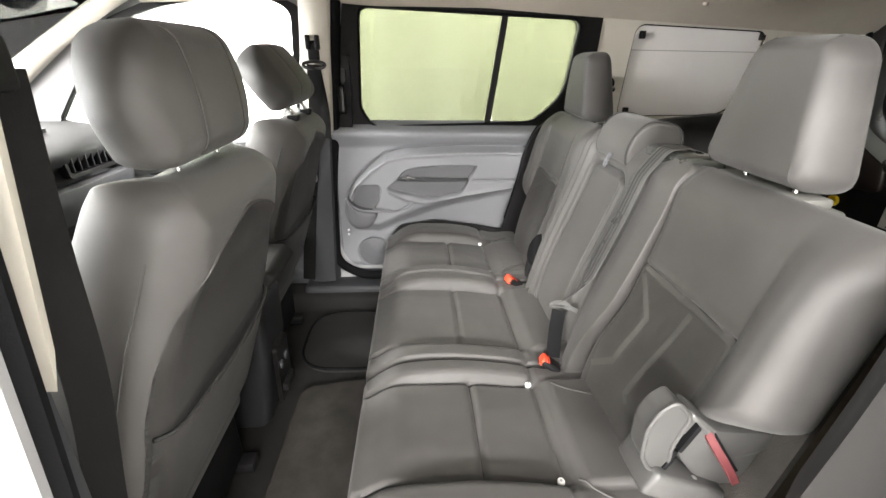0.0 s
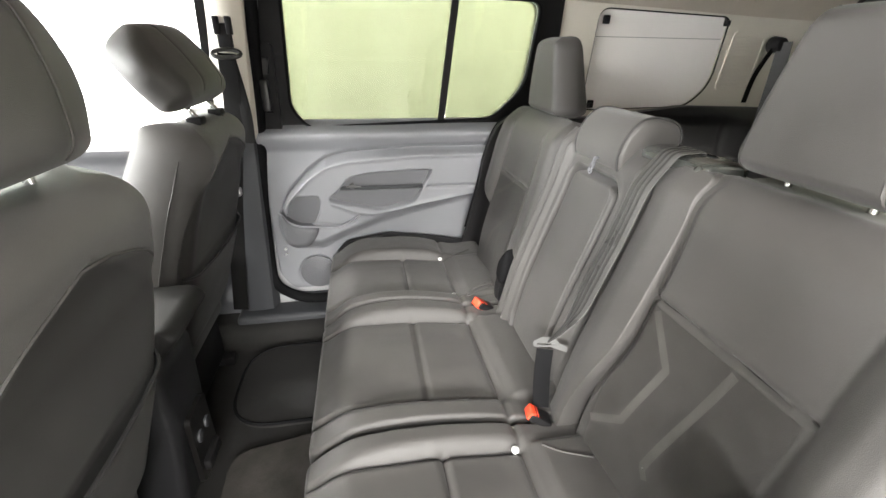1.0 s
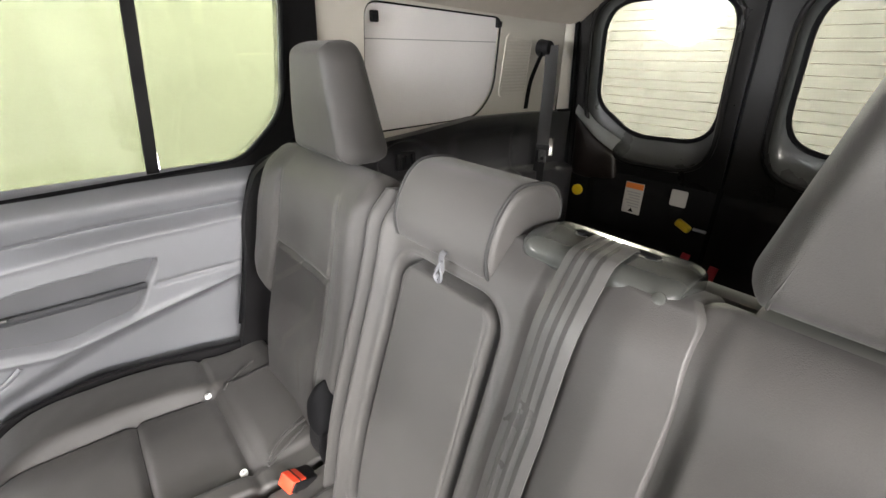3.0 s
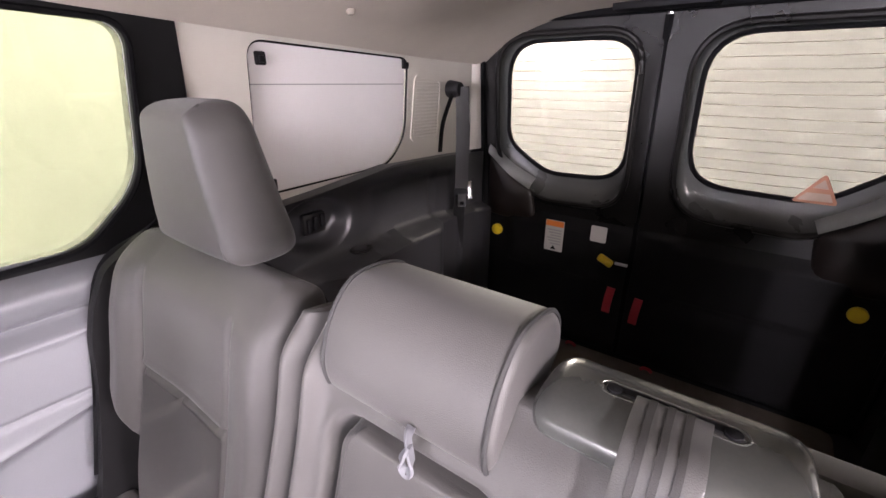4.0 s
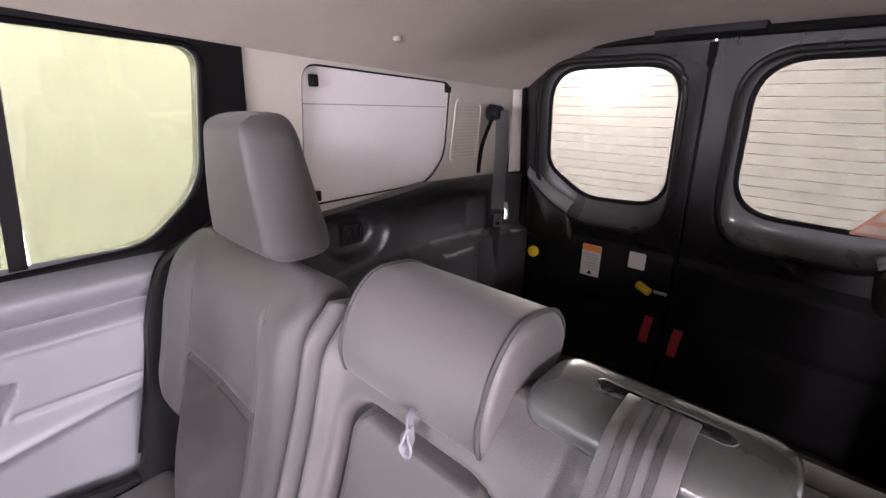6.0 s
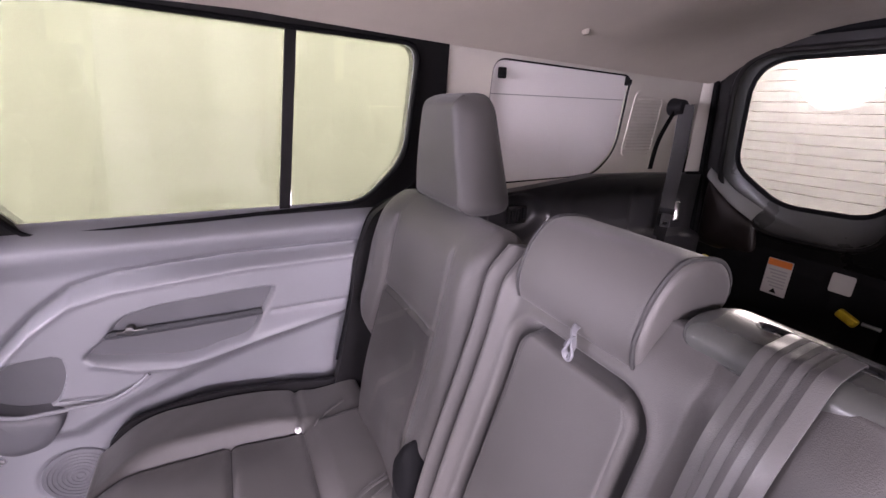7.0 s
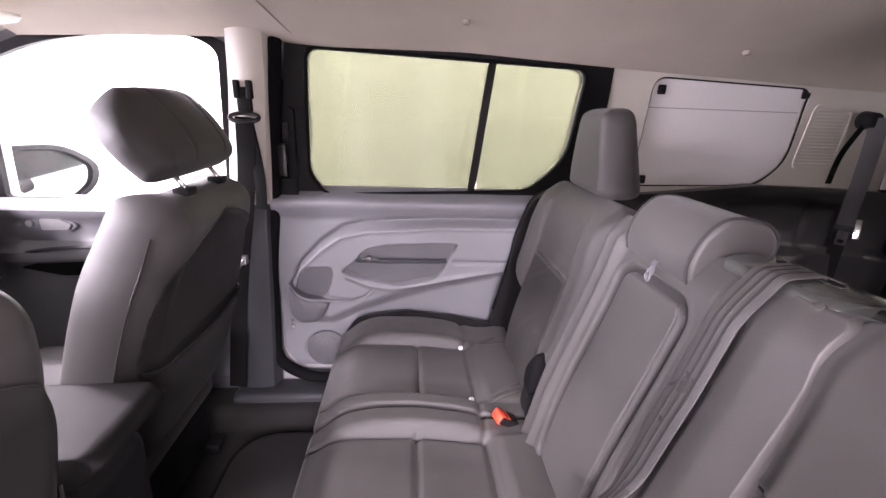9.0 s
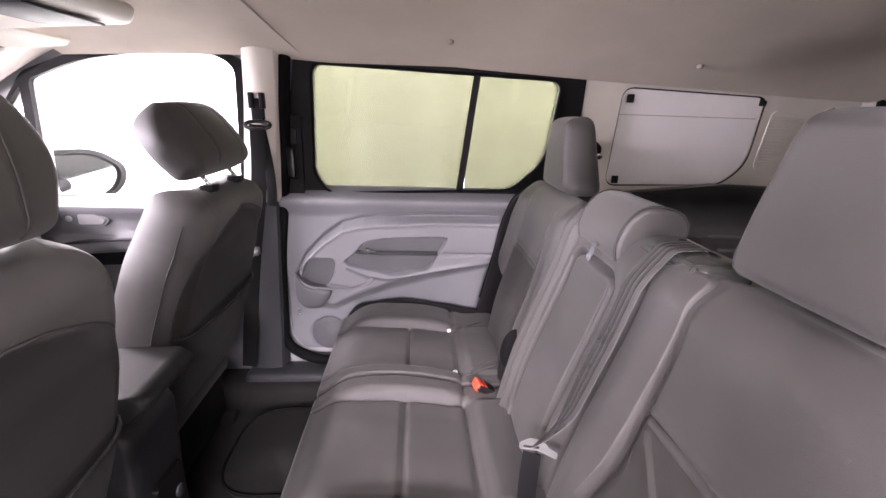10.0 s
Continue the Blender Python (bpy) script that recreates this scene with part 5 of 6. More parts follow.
# anchor buttons
for fn, y in ((far_top, 0.601), (far_top, 0.32), (near_top, -0.32), (near_top, -0.601)):
    p = fn(-0.002, y)
    p.z = fn(-0.004, y + math.copysign(0.016, math.copysign(0.46, y) - y)).z
    p.z += 0.001
    b = thing("anchor_button", p, "small white round child seat anchor button", "button", "anchor buttons")
    part("button", cyl(fresh(), p + Vector((0, 0, -0.004)), p + Vector((-0.001, 0, 0.006)), 0.0078, 18, bevel=0.002), WHITE_PLASTIC, b)
    part("dot", cyl(fresh(), p + Vector((0, 0, 0.004)), p + Vector((-0.001, 0, 0.0068)), 0.0028, 12), INK, b)
# seat bases
for y0, y1, par in ((0.26, 0.75, far), (-0.75, 0.23, dbl)):
    bm = fresh()
    box(bm, -0.36, 0.30, y0, y1, 0.165, 0.24, 0.02)
    base = part("seat_frame", bm, BLACK_TRIM, par, "black steel seat frame")
    for lx in (-0.30, 0.20):
        for ly in (y0 + 0.05, y1 - 0.05):
            bm = fresh()
            box(bm, lx - 0.03, lx + 0.03, ly - 0.025, ly + 0.025, 0.0, 0.17, 0.008)
            part("leg", bm, BLACK_TRIM, par)
vg = thing("seat_base_vent", (-0.40, 0.33, 0.17), "small slotted grey vent on the seat base front", "vent")
for i in range(5):
    part("slat", box(fresh(), -0.43, -0.405, 0.285, 0.335, 0.19 + 0.014 * i, 0.199 + 0.014 * i, 0.002), GREY_TRIM, vg)
part("backing", box(fresh(), -0.405, -0.36, 0.28, 0.34, 0.165, 0.265, 0.004), BLACK_TRIM, vg)

# buckles
for y, lean, size, low in ((0.228, 14, 1.0, -0.008), (-0.246, -10, 0.85, 0.0)):
    b = thing("belt_buckle", (0.08, y, 0.36), "black belt buckle with an orange-red button on the seat", "belt buckle", "buckles")
    bmx = Matrix.Translation((0.072, y, 0.404)) @ pose(0, 0, 0, 0, -58, lean) @ Matrix.Scale(size, 4)
    part("body", box(fresh(), -0.011, 0.011, -0.024, 0.024, -0.045, 0.024, 0.005, 3, bmx), BLACK_TRIM, b, "black buckle body")
    part("button", box(fresh(), -0.0135, 0.0135, -0.020, 0.020, low, 0.0275, 0.004, 2, bmx), ORANGE, b, "orange-red release button")
    part("slit", box(fresh(), -0.0145, 0.0145, -0.0215, 0.0215, 0.008, 0.0118, 0.001, 1, bmx), BLACK_TRIM, b)
    bm = fresh()
    ribbon(bm, [(Vector((0.11, y, 0.37)), Vector((0, 1, 0))), (Vector((0.15, y, 0.365)), Vector((0, 1, 0))), (Vector((0.19, y, 0.33)), Vector((0, 1, 0)))], 0.04, 0.003)
    part("strap", bm, WEBBING, b)

def mid_surface(y, z):
    """x of the middle backrest's face."""
    c, s = math.cos(radians(LEAN)), math.sin(radians(LEAN))
    n = max(mid_front(y + k - MCY, (z - 0.33) / c) for k in (-0.032, -0.016, 0.0, 0.016, 0.032))
    v = (z - 0.33 - s * n) / c
    return back_front(0.33) + 0.062 + s * v - c * n


# middle belt from the outlet down to its buckle
belt = thing("seat_belt", (0.30, -0.19, 0.7), "dark ribbed middle belt hanging over the backrest with a steel tongue", "seat belt", "belts")
W1 = Vector((0, 1, 0))
pts = [(tm @ Vector((-0.002, -0.002, -0.004)), W1), (tm @ Vector((-0.006, -0.002, 0.006)), W1), (Vector((0.330, -0.192, 0.995)), W1), (Vector((0.302, -0.193, 0.992)), W1), (Vector((0.284, -0.193, 0.972)), W1)]
for z, y, n in ((0.93, -0.192, -0.006), (0.89, -0.190, -0.003), (0.85, -0.189, 0.001), (0.80, -0.189, 0.007), (0.75, -0.187, 0.013), (0.70, -0.187, 0.020), (0.65, -0.187, 0.030), (0.60, -0.187, 0.048), (0.560, -0.178, 0.068)):
    f = 1 - ease(0.54, 0.68, z)
    pts.append((Vector((min(back_front(z) - n, mid_surface(y, z) - 0.014), y, z)), Vector((0.9 * f, 1 - 0.5 * f, 0.02 + 0.2 * f))))


def belt_band(k, width, lift, thick):
    """A flat band along the belt, k beside its middle and lifted off its face."""
    bm = fresh()
    P, W = smooth_line([p for p, _ in pts], 8), smooth_line([w for _, w in pts], 8)
    rings = []
    for i, p in enumerate(P):
        d = (P[min(i + 1, len(P) - 1)] - P[max(i - 1, 0)]).normalized()
        w = (W[i] - d * W[i].dot(d)).normalized()
        q = w.cross(d)
        rings.append([bm.verts.new(p + w * (k + a * width / 2) + q * (lift + b * thick / 2)) for a, b in ((-1, -1), (1, -1), (1, 0.6), (0.96, 1), (-0.96, 1), (-1, 0.6))])
    for A, B in zip(rings, rings[1:]):
        for j in range(6):
            bm.faces.new((A[j], A[(j + 1) % 6], B[(j + 1) % 6], B[j]))
    bm.faces.new(rings[0])
    bm.faces.new(rings[-1])
    return bm


part("webbing", belt_band(0.0, 0.054, 0.0, 0.0022), WEBBING_GREY, belt, "glossy grey webbing with dark stripes")
for k in (-0.012, 0.001, 0.014):
    part("webbing_stripe", belt_band(k, 0.0055, 0.0016, 0.0008), WEBBING_MID, belt, "dark stripe along the webbing")
tn = Vector((-0.30, -0.60, 0.74)).normalized()
tu = (Vector((1, -0.25, 0.0)) - tn * tn.dot(Vector((1, -0.25, 0.0)))).normalized()
tv = tn.cross(tu)
tg = Matrix.Translation((0.114, -0.166, 0.542)) @ Matrix((tn, tu, tv)).transposed().to_4x4() @ Matrix.Scale(0.66, 4)
bm = fresh()
plate(bm, rounded([(-0.045, -0.013), (0.045, -0.013), (0.045, 0.006), (0.014, 0.022), (-0.014, 0.022), (-0.045, 0.006)], 0.006), [rounded([(-0.032, -0.007), (0.032, -0.007), (0.032, 0.0), (-0.032, 0.0)], 0.003)], lambda u, v, w: tg @ Vector((w, u, v)), 0.003)
plate(bm, rounded([(0.012, -0.012), (0.07, -0.03), (0.075, -0.012), (0.025, 0.01)], 0.005), [], lambda u, v, w: tg @ Vector((w - 0.004, u, v)), 0.003)
part("tongue", bm, TONGUE, belt, "bright steel belt tongue")
part("lower_webbing", ribbon(fresh(), [(Vector((0.110, -0.172, 0.530)), Vector((1, -0.3, 0))), (Vector((0.100, -0.195, 0.47)), Vector((1, -0.3, 0))), (Vector((0.092, -0.226, 0.405)), Vector((1, -0.3, 0)))], 0.038, 0.0025), RUBBER, belt, "black lower webbing")

# hinge cover and red strap at the near seat's outer foot
hc = thing("seat_hinge_cover", (0.19, -0.66, 0.44), "grey plastic hinge cover with a red release strap", "hinge cover")


def domed(outline, y0, depth, edge=0.008):
    """A moulded cover: a closed outline in x and z that bulges towards the open door."""
    bm = fresh()
    k = len(outline)
    cu, cv = sum(p[0] for p in outline) / k, sum(p[1] for p in outline) / k
    rings = [[bm.verts.new((cu + (p[0] - cu) * f, y0 - d, cv + (p[1] - cv) * f)) for p in outline] for f, d in ((1.0, -0.03), (1.0, depth * 0.3), (0.985, depth * 0.75), (0.95, depth), (0.7, depth + edge * 0.5), (0.35, depth + edge * 0.8), (0.02, depth + edge))]
    for A, B in zip(rings, rings[1:]):
        for j in range(k):
            bm.faces.new((A[j - 1], A[j], B[j], B[j - 1]))
    bm.faces.new(rings[0])
    bm.faces.new(rings[-1])
    return bm


bm = fresh()
crescent = rounded([(0.114, 0.697), (0.090, 0.677), (0.077, 0.639), (0.080, 0.580), (0.100, 0.545), (0.133, 0.546), (0.128, 0.595), (0.145, 0.665)], 0.012, 4)
plate(bm, crescent, [], lambda u, v, w: (u, -0.694 + w, v), 0.04)
part("side_guard", bm, HINGE_GREY, hc, "pale grey crescent guard")
part("guard_rim", tube(fresh(), [(p[0], -0.694, p[1]) for p in crescent], 0.004, 8, True), HINGE_GREY, hc)
part("cover", domed(rounded([(0.150, 0.668), (0.205, 0.624), (0.308, 0.614), (0.320, 0.580), (0.299, 0.570), (0.290, 0.520), (0.276, 0.486), (0.238, 0.488), (0.194, 0.512), (0.153, 0.560), (0.142, 0.590)], 0.012, 4), -0.672, 0.016), HINGE_GREY, hc, "grey moulded cover")
bm = fresh()
plate(bm, rounded([(0.160, 0.648), (0.167, 0.640), (0.146, 0.586), (0.139, 0.591)], 0.003), [], lambda u, v, w: (u, -0.698 + w, v), 0.02)
part("slot", bm, RUBBER, hc, "black slot")
part("recess", tube(fresh(), [(0.137, -0.694, 0.590), (0.134, -0.694, 0.566), (0.126, -0.694, 0.548)], 0.005, 8), RUBBER, hc, "dark joint below the slot")
part("strap", ribbon(fresh(), [(Vector((0.186, -0.690, 0.622)), Vector((1, 0, 0.25))), (Vector((0.208, -0.706, 0.588)), Vector((1, 0, 0.5))), (Vector((0.234, -0.712, 0.550)), Vector((1, 0, 0.6))), (Vector((0.253, -0.708, 0.521)), Vector((1, 0, 0.7)))], 0.014, 0.005), RED_DARK, hc, "red webbing release strap")
# Black band beside the strap puts in the slot and the strap's shade.
part("strap_shade", ribbon(fresh(), [(Vector((0.196, -0.688, 0.618)), Vector((1, 0, 0.25))), (Vector((0.218, -0.700, 0.584)), Vector((1, 0, 0.5))), (Vector((0.246, -0.704, 0.546)), Vector((1, 0, 0.6)))], 0.012, 0.005), RUBBER, hc, "black band for the slot and the shade behind the strap")
part("screw", cyl(fresh(), (0.188, -0.690, 0.516), (0.188, -0.698, 0.516), 0.006, 12, bevel=0.002), STEEL, hc)
bm = fresh()
box(bm, -0.078, 0.078, -0.045, 0.055, -0.030, 0.026, 0.010, 3, Matrix.Translation((0.168, -0.668, 0.500)) @ pose(0, 0, 0, 0, 24, 0))
part("foot", bm, HINGE_GREY, hc, "grey plastic foot block")

# ---------------------------------------------------------------- front seats


def front_seat(x0, cy, lift=0.0, fwd=0.0, tip=6, ahead=0.0, apart=0.065, wide=1.0, h=0.70):
    s = thing("front_seat_unit", (x0 - 0.2, cy, 0.0), "grey cloth front seat with a chrome-posted headrest", "car seat", "front seats")
    lean = 17.5
    m = tilted(x0, cy, 0.33, lean)
    wid = lambda v: (0.250 + 0.028 * math.sin(math.pi * min(1, v / 0.55)) - 0.046 * ease(0.45, 0.72, v)) - (0 if min(v, h - v) > 0.07 else 0.07 - math.sqrt(max(0, 0.07 ** 2 - (0.07 - min(v, h - v)) ** 2)))

    HEM = 0.318
    arch_line = lambda v: line_at([(0.0, 0.252), (0.20, 0.262), (0.36, 0.265), (0.46, 0.252), (0.53, 0.222), (0.585, 0.176), (0.630, 0.110), (0.656, 0.0), (0.8, -0.2)], v)
    arch = lambda v: sum(arch_line(v + 0.0055 * k) for k in range(-4, 5)) / 9

    def rear(u, v):
        n = 0.072 - 0.012 * ease(0.45, 0.7, v)
        w = wid(v)
        n -= 0.012 * ease(0.6, 1.0, abs(u) / max(w, 0.01)) ** 2
        n += 0.010 * ease(0.14, 0.05, abs(v - 0.66))
        inner = ease(-0.005, 0.06, arch(v) - abs(u)) * ease(HEM, HEM + 0.02, v)
        n -= inner * (0.003 + 0.010 * ease(HEM, 0.62, v))
        return n + 0.001 * noise.noise((u * 8, v * 8, 2.0))

    def skin(u, v):
        d = min(wid(v) - abs(u), v, h - v)
        return rear(u, v) * math.sqrt(max(0.0, 1 - (1 - max(0.0, min(1.0, d / 0.055))) ** 2))

    def face(u, v):
        w = wid(v)
        return 0.082 + 0.038 * ease(0.62, 0.9, abs(u) / max(w, 0.01)) - 0.012 * ease(0.5, 0.7, v)
    bm = pad(fresh(), h, wid, face, rear, 0.055, m, 120, 140)
    b = part("backrest", bm, CLOTH, s, "grey cloth backrest", angle=60)
    panel_half = lambda v: max(0.004, min(arch(v) - 0.004, wid(v) - 0.012))
    # dark knee panel, its piping, and the map pocket below it
    bm = fresh()
    grid(bm, 110, 110, lambda a, c: (lambda u, v: m @ Vector((u, v, -skin(u, v) - 0.0015)))(*(lambda v: ((2 * a - 1) * panel_half(v), v))(0.035 + 0.612 * c)))
    bmesh.ops.solidify(bm, geom=bm.faces[:], thickness=0.002)
    part("back_panel", bm, CLOTH, b, "dark cloth panel on the backrest's rear", angle=60)
    pts = [(-arch(0.325 + 0.3305 * i / 40), 0.325 + 0.3305 * i / 40) for i in range(41)]
    pts = pts + [(-u, v) for u, v in reversed(pts[:-1])]
    part("piping", tube(fresh(), [m @ Vector((u, v, -skin(u * 1.03, v + 0.004) - 0.0005)) for u, v in pts], 0.0026, 6), PIPING, b)
    bm = fresh()
    pw = lambda c: panel_half(0.03 + 0.296 * c) - 0.004
    grid(bm, 40, 24, lambda a, c: m @ Vector(((2 * a - 1) * pw(c), 0.03 + 0.296 * c, -skin((2 * a - 1) * pw(c), 0.03 + 0.285 * c) - 0.004 - 0.016 * math.sin(math.pi * a) * (0.2 + 0.8 * c))))
    bmesh.ops.solidify(bm, geom=bm.faces[:], thickness=0.004)
    part("map_pocket", bm, CLOTH, b, "grey cloth map pocket", angle=60)
    part("pocket_hem", tube(fresh(), [m @ Vector(((2 * a / 30 - 1) * pw(1.0), 0.327, -skin((2 * a / 30 - 1) * pw(1.0), 0.315) - 0.006 - 0.016 * math.sin(math.pi * a / 30))) for a in range(31)], 0.004, 6), SEAM, b)
    for k in (-1, 1):
        part("seam", tube(fresh(), [m @ Vector((k * (wid(v) + 0.0008), v, -0.010)) for v in [0.06 + 0.56 * i / 60 for i in range(61)]], 0.0018, 5), PIPING, b)
    # cushion
    cm = Matrix(((0, 1, 0, x0 - 0.50), (1, 0, 0, cy), (0, 0, 1, 0.30), (0, 0, 0, 1)))
    bm = pad(fresh(), 0.55, corner(0.255, 0.55, 0.06), lambda u, v: 0.09 + 0.025 * ease(0.16, 0.22, abs(u)) + groove(abs(u) - 0.16, 0.006, 0.006), lambda u, v: 0.09, 0.045, cm, 50, 40)
    part("cushion", bm, CLOTH, s, "grey cloth seat cushion", angle=60)
    bm = fresh()
    box(bm, x0 - 0.45, x0 + 0.02, cy - 0.22, cy + 0.22, 0.03, 0.22, 0.02)
    part("seat_base", bm, BLACK_TRIM, s, "black seat base")
    for k in (-1, 1):
        bm = fresh()
        box(bm, x0 - 0.50, x0 + 0.06, cy + k * 0.19 - 0.025, cy + k * 0.19 + 0.025, 0.002, 0.04, 0.006)
        part("rail", bm, BLACK_TRIM, s)
    # headrest, tilted forward
    hm_at = (x0 + 0.190 - fwd, cy, 1.015 + lift)
    hh = 0.202
    hm = tilted(*hm_at, tip)
    hwf = lambda v: 0.194 * wide - 0.036 * ease(0.1, 0.2, v) - 0.026 * ease(0.09, 0.0, v) - (0 if min(v * 2.0, hh - v) > 0.056 else 0.056 - math.sqrt(max(0, 0.056 ** 2 - (0.056 - min(v * 2.0, hh - v)) ** 2)))
    bm = pad(fresh(), hh, hwf, lambda u, v: 0.076 - 0.02 * (u / 0.18) ** 2, lambda u, v: 0.050 + 0.012 * math.sin(math.pi * v / hh) - 0.02 * (u / 0.15) ** 2 + groove(abs(u) - 0.075, 0.004, 0.002), 0.038, hm, 70, 70)
    hr = part("headrest", bm, CLOTH, s, "stuffed grey cloth headrest", angle=60)
    for k in (-1, 1):
        pts = smooth_line([hm @ Vector((k * apart, 0.03, ahead - 0.005)), hm @ Vector((k * apart, -0.03, ahead - 0.005)), hm @ Vector((k * apart, -0.07, ahead + 0.010))], 5)
        part("post", tube(fresh(), pts, 0.0065, 10), CHROME, hr, "chrome headrest post")
        c = hm @ Vector((k * apart, -0.030, ahead))
        part("post_sleeve", box(fresh(), -0.018, 0.018, -0.022, 0.022, -0.010, 0.010, 0.005, 2, Matrix.Translation(c)), BLACK_TRIM, hr)
        part("seam", tube(fresh(), [hm @ Vector((k * 0.075, v, -(0.050 + 0.012 * math.sin(math.pi * v / hh) - 0.02 * 0.25) * math.sqrt(max(0, 1 - (1 - min(1, min(v, hh - v) / 0.038)) ** 2)) - 0.0005)) for v in [0.01 + (hh - 0.02) * i / 22 for i in range(23)]], 0.0012, 5), PIPING, hr)
    # side lever
    bm = fresh()
    box(bm, -0.012, 0.012, -0.008, 0.008, -0.045, 0.045, 0.006, 2, Matrix.Translation((x0 + 0.095, cy + 0.245 * (1 if cy > 0 else -1) * -1, 0.62)) @ pose(0, 0, 0, 0, 20, 0))
    part("lever", bm, BLACK_TRIM, s, "black folding lever")
    return s


seat_near = front_seat(-0.862, -0.412, 0.010, -0.012, -6, 0.02, 0.072, 0.93, 0.712)
seat_far = front_seat(-0.905, 0.385, 0.022, -0.030, -36, 0.035, 0.085, 1.0, 0.690)

# ---------------------------------------------------------------- console between the front seats
con = thing("centre_console", (-0.95, 0.0, 0.0), "grey console with a padded armrest lid between the front seats", "console")
bm = fresh()
prof = rounded([(-1.55, 0.02), (-0.80, 0.02), (-0.765, 0.30), (-0.755, 0.50), (-0.80, 0.535), (-1.20, 0.53), (-1.35, 0.40), (-1.55, 0.40)], 0.035)
loft(bm, [(p[0], p[1]) for p in prof], -0.095, 0.105, 0.03, 6)
body = part("body", bm, CONSOLE_GREY, con, "dark grey console body")
bm = fresh()
prof = rounded([(-1.15, 0.545), (-0.735, 0.548), (-0.69, 0.60), (-0.715, 0.625), (-1.13, 0.615)], 0.025)
loft(bm, [(p[0], p[1]) for p in prof], -0.10, 0.11, 0.025, 6)
part("armrest_lid", bm, VINYL, con, "dark padded armrest lid")
bm = fresh()
plate(bm, rounded([(-0.055, 0.10), (0.065, 0.10), (0.06, 0.32), (-0.05, 0.32)], 0.02), [], lambda u, v, w: (-0.768 + 0.02 * (v - 0.1) + w, u, v), 0.014)
part("rear_cover", bm, BLACK_GLOSS, con, "black cover with sockets")
for yy in (-0.02, 0.03):
    bm = fresh()
    cyl(bm, (-0.758, yy, 0.24), (-0.745, yy, 0.24), 0.017, 18, bevel=0.003)
    part("socket", bm, GREY_DARK, con, "round power socket")
bm = fresh()
box(bm, -0.765, -0.735, -0.04, 0.05, 0.13, 0.165, 0.008)
part("bottle_tray", bm, BLACK_TRIM, con)

# ---------------------------------------------------------------- dashboard
dash = thing("dashboard", (-1.8, 0.0, 0.7), "grey moulded dashboard with side air vent", "dashboard")
bm = fresh()
prof = [(p.x, p.y) for p in smooth_line([(-2.25, 0.40, 0), (-2.25, 0.86, 0), (-2.0, 0.90, 0), (-1.78, 0.91, 0), (-1.62, 0.89, 0), (-1.55, 0.85, 0), (-1.57, 0.80, 0), (-1.66, 0.77, 0), (-1.68, 0.73, 0), (-1.60, 0.70, 0), (-1.58, 0.64, 0), (-1.66, 0.50, 0), (-1.80, 0.40, 0)], 5, True)]
loft(bm, prof, -0.80, 0.79, 0.04, 6)
part("body", bm, DASH_GREY, dash, "grey moulded dashboard body")
bm = fresh()
box(bm, -1.60, -1.53, 0.18, 0.74, 0.60, 0.73, 0.02)
part("glovebox_lid", bm, GREY_DARK, dash, "grey glove box lid")
bm = fresh()
plate(bm, rounded([(0.40, 0.755), (0.66, 0.755), (0.64, 0.84), (0.42, 0.84)], 0.02), [rounded([(0.415, 0.768), (0.645, 0.768), (0.628, 0.828), (0.432, 0.828)], 0.014)], lambda u, v, w: (-1.545 - 0.25 * (v - 0.75) - w, u, v), 0.03)
vent = part("air_vent", bm, BLACK_TRIM, dash, "black air vent frame")
for i in range(6):
    part("vane", box(fresh(), -1.575, -1.55, 0.435 + 0.035 * i, 0.441 + 0.035 * i, 0.77, 0.826, 0.002), GREY_DARK, vent)
bm = fresh()
plate(bm, rounded([(-1.86, 0.42), (-1.66, 0.44), (-1.66, 0.52), (-1.86, 0.50)], 0.015), [], lambda u, v, w: (u, v, 0.905 + w), 0.014)
tv = part("top_vent", bm, BLACK_TRIM, dash, "black demister vent")
part("vane", box(fresh(), -1.80, -1.72, 0.46, 0.485, 0.917, 0.926, 0.003), STEEL, tv)

# ---------------------------------------------------------------- belts on the pillars
fb = thing("front_seat_belt", (-0.71, 0.79, 1.14), "black front belt hanging from the pillar guide", "seat belt", "belts")
bm = fresh()
box(bm, -0.735, -0.690, 0.762, 0.785, 1.16, 1.235, 0.006)
box(bm, -0.740, -0.722, 0.756, 0.78, 1.20, 1.255, 0.004)
box(bm, -0.702, -0.684, 0.756, 0.78, 1.20, 1.255, 0.004)
part("height_adjuster", bm, BLACK_TRIM, fb, "black height adjuster")
bm = fresh()
tube(bm, [(-0.712 + 0.045 * math.cos(a), 0.752 + 0.01 * math.sin(a), 1.143 + 0.013 * math.sin(a)) for a in [2 * math.pi * k / 24 for k in range(24)]], 0.007, 8, True)
part("guide_ring", bm, BLACK_GLOSS, fb, "dark belt guide ring")
X1 = Vector((1, 0, 0))
part("webbing", ribbon(fresh(), [(Vector((-0.712, 0.752, 1.145)), X1), (Vector((-0.722, 0.757, 1.0)), X1), (Vector((-0.742, 0.758, 0.85)), X1), (Vector((-0.785, 0.755, 0.6)), X1), (Vector((-0.825, 0.75, 0.30)), X1), (Vector((-0.845, 0.75, 0.14)), X1)], 0.058, 0.002), WEBBING, fb, "black belt webbing")
part("webbing_back", ribbon(fresh(), [(Vector((-0.706, 0.758, 1.138)), X1), (Vector((-0.688, 0.7575, 1.0)), X1), (Vector((-0.684, 0.757, 0.92)), X1), (Vector((-0.688, 0.757, 0.845)), X1)], 0.036, 0.002), WEBBING, fb)
bm = fresh()
